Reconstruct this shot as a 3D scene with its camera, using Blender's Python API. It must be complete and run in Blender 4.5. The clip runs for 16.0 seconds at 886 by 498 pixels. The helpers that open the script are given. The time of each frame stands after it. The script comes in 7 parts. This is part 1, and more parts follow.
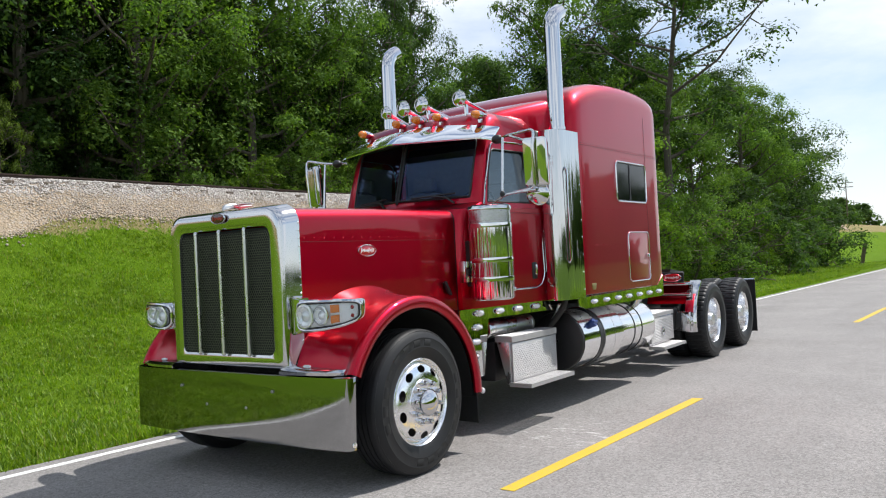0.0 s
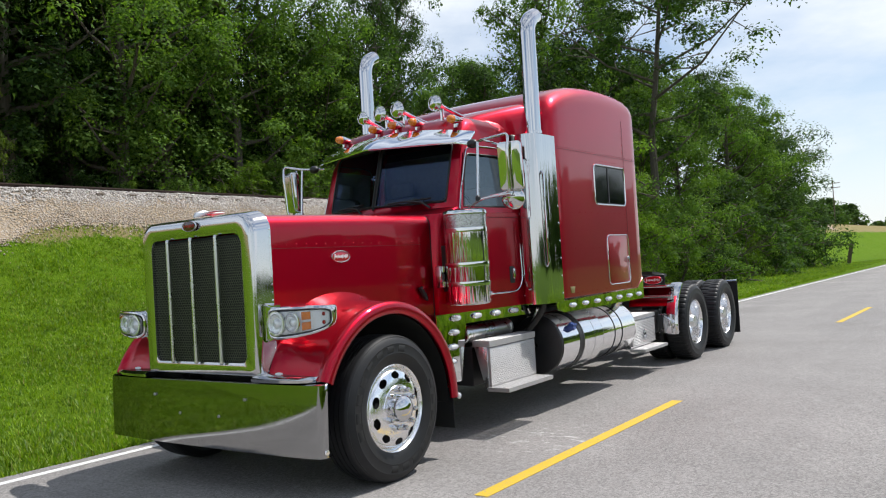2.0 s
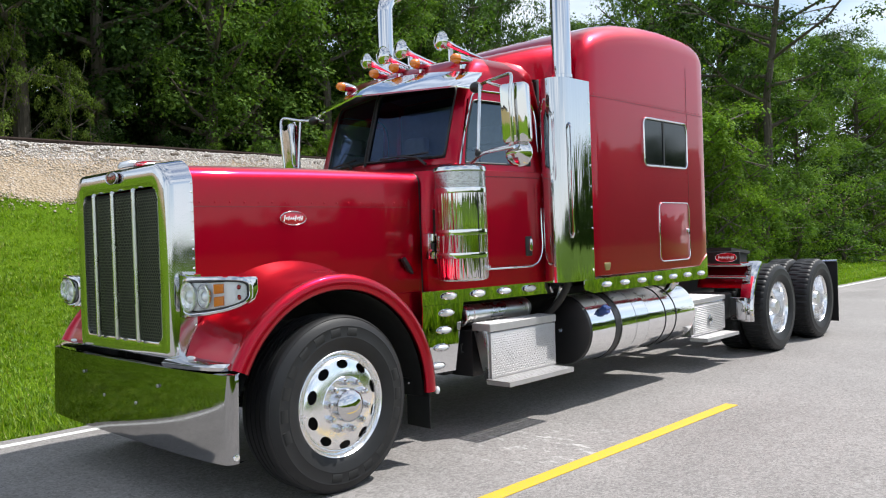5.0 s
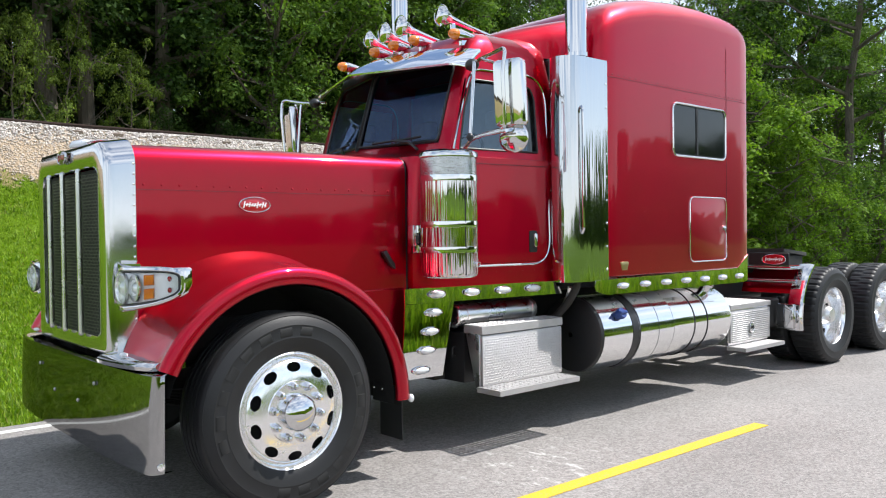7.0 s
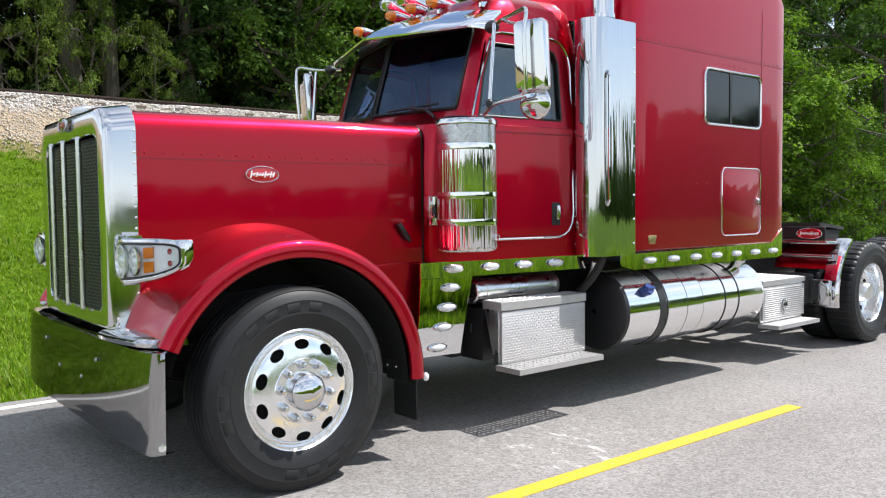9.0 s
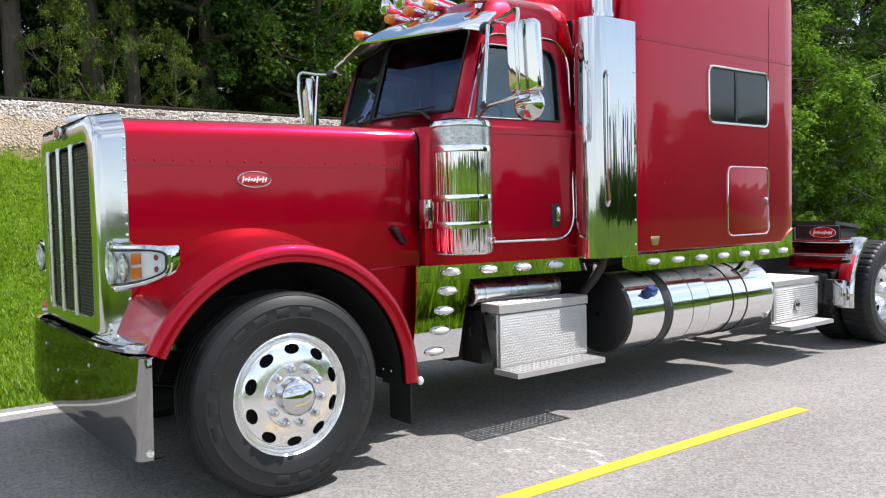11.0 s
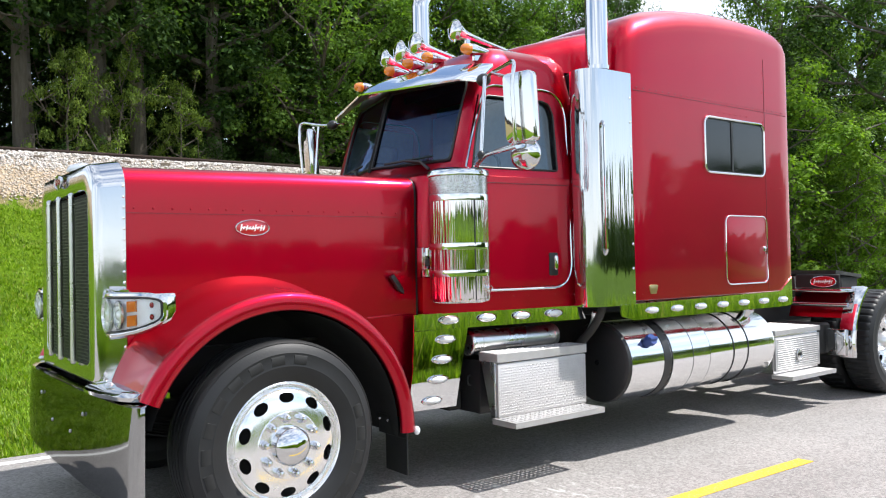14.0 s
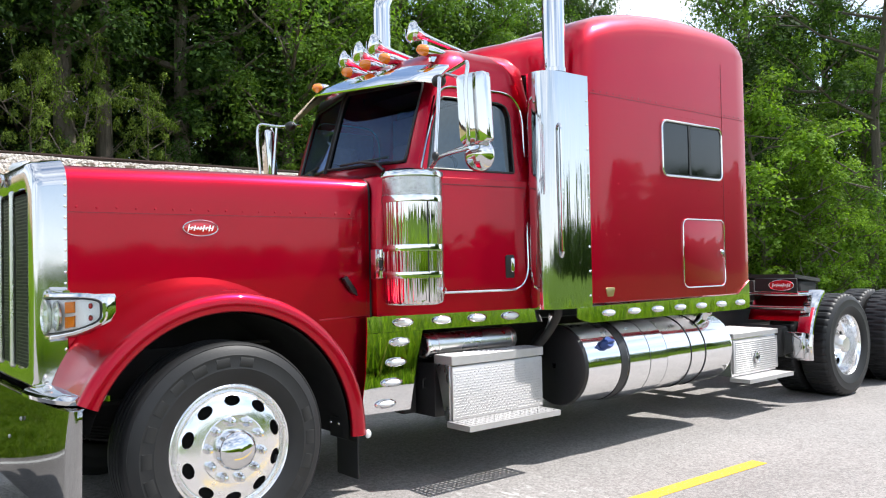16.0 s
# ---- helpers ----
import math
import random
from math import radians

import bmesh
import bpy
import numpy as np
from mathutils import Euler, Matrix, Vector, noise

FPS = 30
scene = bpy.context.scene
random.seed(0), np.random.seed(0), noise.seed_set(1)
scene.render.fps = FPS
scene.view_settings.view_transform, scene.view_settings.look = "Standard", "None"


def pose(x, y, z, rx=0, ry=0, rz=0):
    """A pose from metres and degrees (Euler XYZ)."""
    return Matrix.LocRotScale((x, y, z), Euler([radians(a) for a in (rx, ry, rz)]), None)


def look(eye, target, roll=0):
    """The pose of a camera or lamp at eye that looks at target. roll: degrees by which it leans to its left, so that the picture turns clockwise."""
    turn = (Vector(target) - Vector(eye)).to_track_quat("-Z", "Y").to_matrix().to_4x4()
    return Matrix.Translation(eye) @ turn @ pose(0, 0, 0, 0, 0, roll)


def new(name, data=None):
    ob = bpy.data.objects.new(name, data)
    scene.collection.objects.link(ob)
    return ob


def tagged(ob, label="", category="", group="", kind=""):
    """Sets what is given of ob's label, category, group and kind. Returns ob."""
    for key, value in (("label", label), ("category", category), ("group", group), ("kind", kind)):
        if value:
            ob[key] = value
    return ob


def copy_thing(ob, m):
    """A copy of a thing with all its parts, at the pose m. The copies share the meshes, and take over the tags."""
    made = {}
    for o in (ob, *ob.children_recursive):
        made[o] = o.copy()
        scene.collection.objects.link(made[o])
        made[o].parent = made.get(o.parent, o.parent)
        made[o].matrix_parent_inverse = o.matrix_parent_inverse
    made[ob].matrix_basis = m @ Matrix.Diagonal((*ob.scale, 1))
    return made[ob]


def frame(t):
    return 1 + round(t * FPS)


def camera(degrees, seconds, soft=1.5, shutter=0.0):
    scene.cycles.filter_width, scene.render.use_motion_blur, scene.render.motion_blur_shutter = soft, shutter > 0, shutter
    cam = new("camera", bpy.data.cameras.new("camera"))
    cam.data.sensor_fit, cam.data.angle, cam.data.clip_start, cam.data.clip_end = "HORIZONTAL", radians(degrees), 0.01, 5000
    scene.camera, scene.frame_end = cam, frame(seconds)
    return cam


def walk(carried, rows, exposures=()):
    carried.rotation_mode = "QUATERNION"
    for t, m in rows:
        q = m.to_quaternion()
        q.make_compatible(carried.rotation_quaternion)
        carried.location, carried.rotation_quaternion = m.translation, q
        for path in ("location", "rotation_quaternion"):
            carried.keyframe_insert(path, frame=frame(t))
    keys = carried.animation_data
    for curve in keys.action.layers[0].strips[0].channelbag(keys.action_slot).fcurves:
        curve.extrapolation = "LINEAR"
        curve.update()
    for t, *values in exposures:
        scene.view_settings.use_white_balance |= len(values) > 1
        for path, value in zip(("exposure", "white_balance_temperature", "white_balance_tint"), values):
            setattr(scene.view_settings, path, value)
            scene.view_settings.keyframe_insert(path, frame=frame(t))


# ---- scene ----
cam = camera(58.2, 16.0, 1.15)
PATH = [
    (0, (4.744, -4.523, 1.528), (3.566, -2.906, 1.56), -2.9),
    (0.5, (4.763, -4.531, 1.54), (3.598, -2.905, 1.576), -3.2),
    (1, (4.778, -4.529, 1.534), (3.618, -2.901, 1.581), -3.3),
    (1.5, (4.799, -4.52, 1.534), (3.643, -2.888, 1.584), -3.7),
    (2, (4.84, -4.435, 1.529), (3.682, -2.805, 1.57), -3.5),
    (2.5, (4.895, -4.243, 1.534), (3.708, -2.635, 1.468), -2.9),
    (3, (4.9, -4.054, 1.532), (3.719, -2.442, 1.467), -2.6),
    (3.5, (4.849, -3.8, 1.528), (3.637, -2.211, 1.48), -2.8),
    (4, (4.845, -3.508, 1.524), (3.596, -1.947, 1.504), -3.1),
    (4.5, (4.871, -3.2, 1.508), (3.543, -1.704, 1.477), -2.4),
    (4.7, (4.859, -3.101, 1.493), (3.511, -1.624, 1.465), -2.2),
    (6.8, (4.932, -2.212, 1.447), (3.424, -0.9, 1.411), -1.0),
    (7, (4.897, -2.167, 1.455), (3.393, -0.848, 1.42), -0.7),
    (7.5, (4.782, -2.066, 1.453), (3.279, -0.748, 1.391), -0.7),
    (8, (4.766, -2.003, 1.44), (3.249, -0.703, 1.339), -0.5),
    (8.5, (4.761, -1.962, 1.441), (3.226, -0.683, 1.338), -0.5),
    (9, (4.759, -1.972, 1.441), (3.214, -0.706, 1.341), -0.6),
    (11.5, (4.865, -1.787, 1.44), (3.277, -0.574, 1.348), -1.3),
    (12, (4.858, -1.784, 1.435), (3.275, -0.565, 1.342), -1.4),
    (12.5, (4.868, -1.772, 1.435), (3.292, -0.543, 1.356), -1.4),
    (13, (4.868, -1.78, 1.434), (3.294, -0.546, 1.437), -1.1),
    (13.5, (4.876, -1.789, 1.43), (3.294, -0.566, 1.467), -1.2),
    (14, (4.884, -1.788, 1.432), (3.294, -0.575, 1.464), -1.2),
    (14.5, (4.887, -1.782, 1.426), (3.294, -0.573, 1.448), -1.3),
    (15, (4.889, -1.753, 1.425), (3.293, -0.547, 1.449), -1.3),
    (15.5, (4.906, -1.71, 1.417), (3.336, -0.472, 1.446), -1.4),
    (16, (4.931, -1.667, 1.405), (3.382, -0.403, 1.45), -1.1),
]
walk(cam, [(t, look(eye, target, roll)) for t, eye, target, roll in PATH], [(0, 0.30), (2.0, 0.17), (3.5, 0.20), (4.5, 0.40), (7, 0.68), (9, 0.69), (12.5, 0.77), (13.5, 0.90), (16, 0.97)])

# ---- light ----
SUN_EL, SUN_AZ = radians(57), radians(31)      # the sun stands high behind the truck, a little to its left
sun_way = Vector((math.cos(SUN_EL) * math.sin(SUN_AZ), math.cos(SUN_EL) * math.cos(SUN_AZ), math.sin(SUN_EL)))
sun = new("sun", bpy.data.lights.new("sun", "SUN"))
sun.data.energy, sun.data.angle, sun.data.color = 4.2, radians(0.6), (1.0, 0.98, 0.945)
sun.matrix_world = look(sun_way * 60, (0, 0, 0))

world = bpy.data.worlds.new("world")
scene.world = world
world.use_nodes = True
wt = world.node_tree
wt.nodes.clear()
w_out = wt.nodes.new("ShaderNodeOutputWorld")
w_bg = wt.nodes.new("ShaderNodeBackground")
w_sky = wt.nodes.new("ShaderNodeTexSky")
w_sky.sky_type, w_sky.sun_disc = "NISHITA", False
w_sky.sun_elevation, w_sky.sun_rotation = SUN_EL, SUN_AZ
w_sky.dust_density, w_sky.air_density = 0.4, 1.0
w_co = wt.nodes.new("ShaderNodeTexCoord")
w_map = wt.nodes.new("ShaderNodeMapping")
w_map.inputs["Scale"].default_value = (1.6, 1.6, 4.6)
w_noise = wt.nodes.new("ShaderNodeTexNoise")
w_noise.inputs["Scale"].default_value, w_noise.inputs["Detail"].default_value = 1.5, 7
w_noise.inputs["Roughness"].default_value = 0.56
w_ramp = wt.nodes.new("ShaderNodeValToRGB")
w_ramp.color_ramp.elements[0].position, w_ramp.color_ramp.elements[1].position = 0.36, 0.64
w_mix = wt.nodes.new("ShaderNodeMix")
w_mix.data_type = "RGBA"
w_mix.inputs[7].default_value = (7.3, 7.85, 8.6, 1)
w_sep = wt.nodes.new("ShaderNodeSeparateXYZ")
w_low = wt.nodes.new("ShaderNodeValToRGB")              # summer haze low in the sky
w_low.color_ramp.elements[0].position, w_low.color_ramp.elements[1].position = 0.0, 0.30
w_low.color_ramp.elements[0].color, w_low.color_ramp.elements[1].color = (0.75, 0.75, 0.75, 1), (0, 0, 0, 1)
w_max = wt.nodes.new("ShaderNodeMath")
w_max.operation = "MAXIMUM"
wt.links.new(w_co.outputs["Generated"], w_map.inputs["Vector"])
wt.links.new(w_map.outputs["Vector"], w_noise.inputs["Vector"])
wt.links.new(w_noise.outputs["Fac"], w_ramp.inputs["Fac"])
wt.links.new(w_co.outputs["Generated"], w_sep.inputs[0])
wt.links.new(w_sep.outputs[2], w_low.inputs["Fac"])
wt.links.new(w_low.outputs["Color"], w_max.inputs[0])
wt.links.new(w_ramp.outputs["Color"], w_max.inputs[1])
wt.links.new(w_max.outputs[0], w_mix.inputs[0])
wt.links.new(w_sky.outputs["Color"], w_mix.inputs[6])
wt.links.new(w_mix.outputs[2], w_bg.inputs["Color"])
w_bg.inputs["Strength"].default_value = 0.112
wt.links.new(w_bg.outputs["Background"], w_out.inputs["Surface"])


# ---- materials ----
class Nodes:
    """A small builder for node materials."""

    def __init__(self, name):
        self.m = bpy.data.materials.new(name)
        self.m.use_nodes = True
        self.t = self.m.node_tree
        self.b = self.t.nodes["Principled BSDF"]
        self.out = self.t.nodes["Material Output"]
        self.co = self.t.nodes.new("ShaderNodeTexCoord").outputs["Object"]

    def put(self, **kw):
        for k, v in kw.items():
            s = self.b.inputs[k.replace("_", " ")]
            if isinstance(v, bpy.types.NodeSocket):
                self.t.links.new(v, s)
            else:
                s.default_value = (*v, 1) if isinstance(v, tuple) and len(v) == 3 and s.type == "RGBA" else v
        return self

    def noise(self, scale, detail=5, rough=0.55, stretch=None):
        n = self.t.nodes.new("ShaderNodeTexNoise")
        n.inputs["Scale"].default_value, n.inputs["Detail"].default_value, n.inputs["Roughness"].default_value = scale, detail, rough
        src = self.co
        if stretch:
            m = self.t.nodes.new("ShaderNodeMapping")
            m.inputs["Scale"].default_value = stretch
            self.t.links.new(self.co, m.inputs["Vector"])
            src = m.outputs["Vector"]
        self.t.links.new(src, n.inputs["Vector"])
        return n.outputs["Fac"]

    def voronoi(self, scale, feature="F1", out="Distance", stretch=None):
        n = self.t.nodes.new("ShaderNodeTexVoronoi")
        n.feature = feature
        n.inputs["Scale"].default_value = scale
        src = self.co
        if stretch:
            m = self.t.nodes.new("ShaderNodeMapping")
            m.inputs["Scale"].default_value = stretch
            self.t.links.new(self.co, m.inputs["Vector"])
            src = m.outputs["Vector"]
        self.t.links.new(src, n.inputs["Vector"])
        return n.outputs[out]

    def ramp(self, fac, *stops):
        n = self.t.nodes.new("ShaderNodeValToRGB")
        e = n.color_ramp.elements
        while len(e) < len(stops):
            e.new(0.5)
        for el, (p, c) in zip(e, stops):
            el.position = p
            el.color = (c, c, c, 1) if isinstance(c, (int, float)) else (*c, 1)
        self.t.links.new(fac, n.inputs["Fac"])
        return n.outputs["Color"]

    def mix(self, fac, a, b, kind="MIX"):
        n = self.t.nodes.new("ShaderNodeMix")
        n.data_type, n.blend_type = "RGBA", kind
        for s, v in ((n.inputs[0], fac), (n.inputs[6], a), (n.inputs[7], b)):
            if isinstance(v, bpy.types.NodeSocket):
                self.t.links.new(v, s)
            else:
                s.default_value = v if isinstance(v, (int, float)) else (*v, 1)
        return n.outputs[2]

    def maths(self, op, a, b=0.0):
        n = self.t.nodes.new("ShaderNodeMath")
        n.operation = op
        for s, v in zip(n.inputs, (a, b)):
            if isinstance(v, bpy.types.NodeSocket):
                self.t.links.new(v, s)
            else:
                s.default_value = v
        return n.outputs[0]

    def wave(self, scale, direction="X", distort=0.0, detail=2.0):
        n = self.t.nodes.new("ShaderNodeTexWave")
        n.bands_direction = direction
        n.inputs["Scale"].default_value, n.inputs["Distortion"].default_value, n.inputs["Detail"].default_value = scale, distort, detail
        self.t.links.new(self.co, n.inputs["Vector"])
        return n.outputs["Fac"]

    def random(self):
        return self.t.nodes.new("ShaderNodeObjectInfo").outputs["Random"]

    def island(self):
        return self.t.nodes.new("ShaderNodeNewGeometry").outputs["Random Per Island"]

    def bump(self, height, strength=0.3, distance=0.01):
        n = self.t.nodes.new("ShaderNodeBump")
        n.inputs["Strength"].default_value, n.inputs["Distance"].default_value = strength, distance
        self.t.links.new(height, n.inputs["Height"])
        self.t.links.new(n.outputs["Normal"], self.b.inputs["Normal"])
        return self


def mat_paint():
    n = Nodes("candy_red_paint")
    tone = n.mix(n.noise(2.2, 3), (0.400, 0.0003, 0.0155), (0.470, 0.0005, 0.0195))
    tone = n.mix(n.ramp(n.noise(900, 2), (0.60, 0.0), (0.72, 0.35)), tone, (0.53, 0.003, 0.017))
    dust = n.ramp(n.noise(3.1, 6, 0.7), (0.35, 0.025), (0.75, 0.08))
    return n.put(Base_Color=tone, Metallic=0.96, Roughness=0.36, Specular_IOR_Level=0.1, Coat_Weight=1.0, Coat_Roughness=dust, Coat_IOR=1.36).m


def mat_chrome(name="chrome", rough=0.035, tone=0.86, wave=0.0, edge=1.0):
    n = Nodes(name)
    n.put(Base_Color=(tone, tone, tone * 1.01), Metallic=1.0, Roughness=n.ramp(n.noise(9, 4), (0.35, rough * 0.7), (0.75, rough * 1.6)))
    if edge < 1:
        n.put(Specular_Tint=(edge, edge, edge))
    if wave:
        n.bump(n.noise(3.0, 1), wave, 0.02)
    return n.m


def mat_rippled_sheet(name, tone, scale, strength):
    """Bright rolled sheet whose fine upright ripples draw reflections out into streaks."""
    n = Nodes(name)
    n.put(Base_Color=(tone, tone, tone * 1.01), Metallic=1.0, Roughness=0.05)
    return n.bump(n.noise(scale, 3, 0.6, (1, 1, 0.03)), strength, 0.03).m


def mat_plain(name, colour, rough=0.5, metal=0.0, vary=0.15, scale=14, bump=0.0, coat=0.0):
    n = Nodes(name)
    dark = tuple(c * (1 - vary) for c in colour)
    lite = tuple(min(1, c * (1 + vary)) for c in colour)
    f = n.noise(scale, 5)
    n.put(Base_Color=n.mix(f, dark, lite), Roughness=n.ramp(n.noise(scale * 0.4, 3), (0.3, max(0.0, rough - 0.07)), (0.7, min(1.0, rough + 0.07))), Metallic=metal, Coat_Weight=coat)
    if bump:
        n.bump(n.noise(scale * 7, 4), bump, 0.004)
    return n.m


def mat_tread_plate():
    n = Nodes("diamond_tread_plate")
    h = n.ramp(n.voronoi(46, "F1", stretch=(1.0, 0.62, 1.5)), (0.22, 1.0), (0.42, 0.0))
    n.put(Base_Color=n.mix(n.noise(5, 4), (0.74, 0.73, 0.72), (0.86, 0.85, 0.84)), Metallic=1.0, Roughness=0.30)
    return n.bump(h, 0.35, 0.004).m


def mat_tint(name, tone, rough=0.0, shine=1.85, gleam=(1.0, 1.0, 1.0)):
    """Dark tinted glass: it lets a little light through and shines by its angle."""
    n = Nodes(name)
    t = n.t
    t.nodes.remove(n.b)
    tr = t.nodes.new("ShaderNodeBsdfTransparent")
    tr.inputs["Color"].default_value = (*tone, 1)
    gl = t.nodes.new("ShaderNodeBsdfGlossy")
    gl.inputs["Roughness"].default_value = rough
    gl.inputs["Color"].default_value = (*gleam, 1)
    fr = t.nodes.new("ShaderNodeFresnel")
    fr.inputs["IOR"].default_value = shine
    mx = t.nodes.new("ShaderNodeMixShader")
    t.links.new(fr.outputs[0], mx.inputs[0])
    t.links.new(tr.outputs[0], mx.inputs[1])
    t.links.new(gl.outputs[0], mx.inputs[2])
    t.links.new(mx.outputs[0], n.out.inputs["Surface"])
    return n.m


def mat_rubber(name, tone):
    n = Nodes(name)
    c = n.mix(n.noise(6, 5), (tone * 0.75,) * 3, (tone * 1.5, tone * 1.52, tone * 1.65))
    c = n.mix(n.ramp(n.noise(2.2, 6, 0.7), (0.58, 0.0), (0.82, 0.30)), c, (0.060, 0.060, 0.063))
    return n.put(Base_Color=c, Roughness=0.5, Specular_IOR_Level=0.3).bump(n.noise(90, 3), 0.25, 0.002).m


def mat_asphalt():
    n = Nodes("worn_asphalt")
    grain = n.voronoi(70, out="Color")
    g = n.t.nodes.new("ShaderNodeRGBToBW")
    n.t.links.new(grain, g.inputs[0])
    fine = n.mix(g.outputs[0], (0.150, 0.139, 0.133), (0.345, 0.321, 0.306))
    fine = n.mix(n.ramp(n.noise(150, 3), (0.60, 0.0), (0.68, 0.8)), fine, (0.46, 0.45, 0.43))
    fine = n.mix(n.ramp(n.noise(95, 3), (0.33, 0.60), (0.41, 0.0)), fine, (0.07, 0.07, 0.07))
    big = n.ramp(n.noise(0.55, 6, 0.6), (0.3, 0.82), (0.7, 1.10))
    band = n.ramp(n.noise(0.9, 3, 0.5, (1.1, 0.05, 1)), (0.35, 0.93), (0.65, 1.06))
    c = n.mix(1.0, n.mix(1.0, fine, big, "MULTIPLY"), band, "MULTIPLY")
    chalk = n.maths("MULTIPLY", n.ramp(n.noise(1.6, 7, 0.75, (1.6, 0.5, 1)), (0.60, 0.0), (0.72, 1.0)), n.ramp(n.noise(16, 4), (0.45, 0.0), (0.6, 0.5)))
    c = n.mix(chalk, c, (0.44, 0.43, 0.41))
    spot = n.t.nodes.new("ShaderNodeVectorMath")         # chalky scuffs across the centre dash
    spot.operation = "DISTANCE"
    n.t.links.new(n.co, spot.inputs[0])
    spot.inputs[1].default_value = (1.5, 1.62, 0)
    near = n.ramp(spot.outputs["Value"], (0.15, 1.0), (0.75, 0.0))
    scuff = n.maths("MULTIPLY", near, n.ramp(n.noise(5.5, 7, 0.7, (1.0, 2.2, 1)), (0.55, 0.0), (0.64, 0.9)))
    c = n.mix(scuff, c, (0.60, 0.59, 0.57))
    return n.put(Base_Color=c, Roughness=0.82).bump(n.noise(110, 4, 0.7), 0.55, 0.006).m


def mat_line(name, colour):
    n = Nodes(name)
    worn = n.ramp(n.noise(60, 6, 0.75), (0.36, 0.75), (0.46, 0.0))
    c = n.mix(worn, n.mix(n.noise(4, 5), tuple(v * 0.86 for v in colour), colour), (0.25, 0.24, 0.22))
    return n.put(Base_Color=c, Roughness=0.7).bump(n.noise(110, 4), 0.3, 0.004).m


def mat_ground():
    n = Nodes("mown_grass_ground")
    c = n.mix(n.noise(1.1, 7, 0.65), (0.085, 0.165, 0.008), (0.135, 0.230, 0.012))
    c = n.mix(n.ramp(n.noise(0.22, 5), (0.42, 0.0), (0.66, 0.6)), c, (0.135, 0.21, 0.016))
    c = n.mix(n.ramp(n.noise(22, 5, 0.7), (0.42, 0.40), (0.60, 0.0)), c, (0.055, 0.11, 0.008))
    c = n.mix(n.ramp(n.noise(0.8, 6, 0.7), (0.62, 0.0), (0.72, 0.6)), c, (0.15, 0.125, 0.05))
    place = n.t.nodes.new("ShaderNodeSeparateXYZ")        # bare clay along the foot of the ballast
    n.t.links.new(n.co, place.inputs[0])
    # field out of view, darkened so the truck's paint reflects less green
    dimmed_field = n.ramp(n.maths("MULTIPLY", n.maths("ADD", place.outputs[0], n.maths("MULTIPLY", n.noise(0.3, 4), 6.0)), 0.02), (0.34, 0.0), (0.42, 0.85))
    c = n.mix(dimmed_field, c, n.mix(n.noise(0.9, 6, 0.7), (0.035, 0.070, 0.009), (0.075, 0.125, 0.016)))
    near = n.maths("SUBTRACT", n.maths("MULTIPLY", n.noise(1.3, 6, 0.7), 1.8), n.maths("ADD", place.outputs[0], 12.55))
    c = n.mix(n.ramp(near, (0.85, 0.0), (1.45, 0.8)), c, (0.30, 0.225, 0.125))
    return n.put(Base_Color=c, Roughness=0.9, Specular_IOR_Level=0.03).bump(n.noise(26, 6, 0.75), 0.9, 0.06).m


def mat_blade(name="grass_blades", deep=(0.075, 0.155, 0.008), mid=(0.155, 0.262, 0.012), lite=(0.245, 0.345, 0.022)):
    n = Nodes(name)
    c = n.ramp(n.island(), (0.0, deep), (0.5, mid), (0.94, lite), (1.0, (0.27, 0.25, 0.09)))
    big = n.mix(1.0, n.ramp(n.noise(0.5, 5, 0.6), (0.34, 0.80), (0.66, 1.16)), n.ramp(n.noise(9.0, 5, 0.75), (0.36, 0.76), (0.62, 1.24)), "MULTIPLY")
    c = n.mix(1.0, c, big, "MULTIPLY")
    n.put(Base_Color=c, Roughness=0.5, Specular_IOR_Level=0.25)
    return thin_sheet(n, c, (1.25, 1.35, 0.6), 0.42)


def thin_sheet(n, colour, through_tone, share):
    """Lets part of the light through a blade or leaf."""
    tl = n.t.nodes.new("ShaderNodeBsdfTranslucent")
    n.t.links.new(n.mix(1.0, colour, through_tone, "MULTIPLY"), tl.inputs["Color"])
    mx = n.t.nodes.new("ShaderNodeMixShader")
    mx.inputs[0].default_value = share
    n.t.links.new(n.b.outputs[0], mx.inputs[1])
    n.t.links.new(tl.outputs[0], mx.inputs[2])
    n.t.links.new(mx.outputs[0], n.out.inputs["Surface"])
    return n.m


def mat_leaf(name, dark, mid, lite, share=0.36):
    n = Nodes(name)
    c = n.ramp(n.island(), (0.0, dark), (0.5, mid), (1.0, lite))
    c = n.mix(1.0, c, n.ramp(n.noise(0.55, 4), (0.32, 0.6), (0.68, 1.3)), "MULTIPLY")
    n.put(Base_Color=c, Roughness=0.7, Specular_IOR_Level=0.10)
    return thin_sheet(n, c, (1.5, 1.7, 0.5), share)


def mat_bark():
    n = Nodes("tree_bark")
    c = n.mix(n.noise(5, 6, 0.6, (3, 3, 0.6)), (0.045, 0.035, 0.026), (0.16, 0.135, 0.105))
    return n.put(Base_Color=c, Roughness=0.9).bump(n.noise(9, 6, 0.7, (3, 3, 0.5)), 0.8, 0.05).m


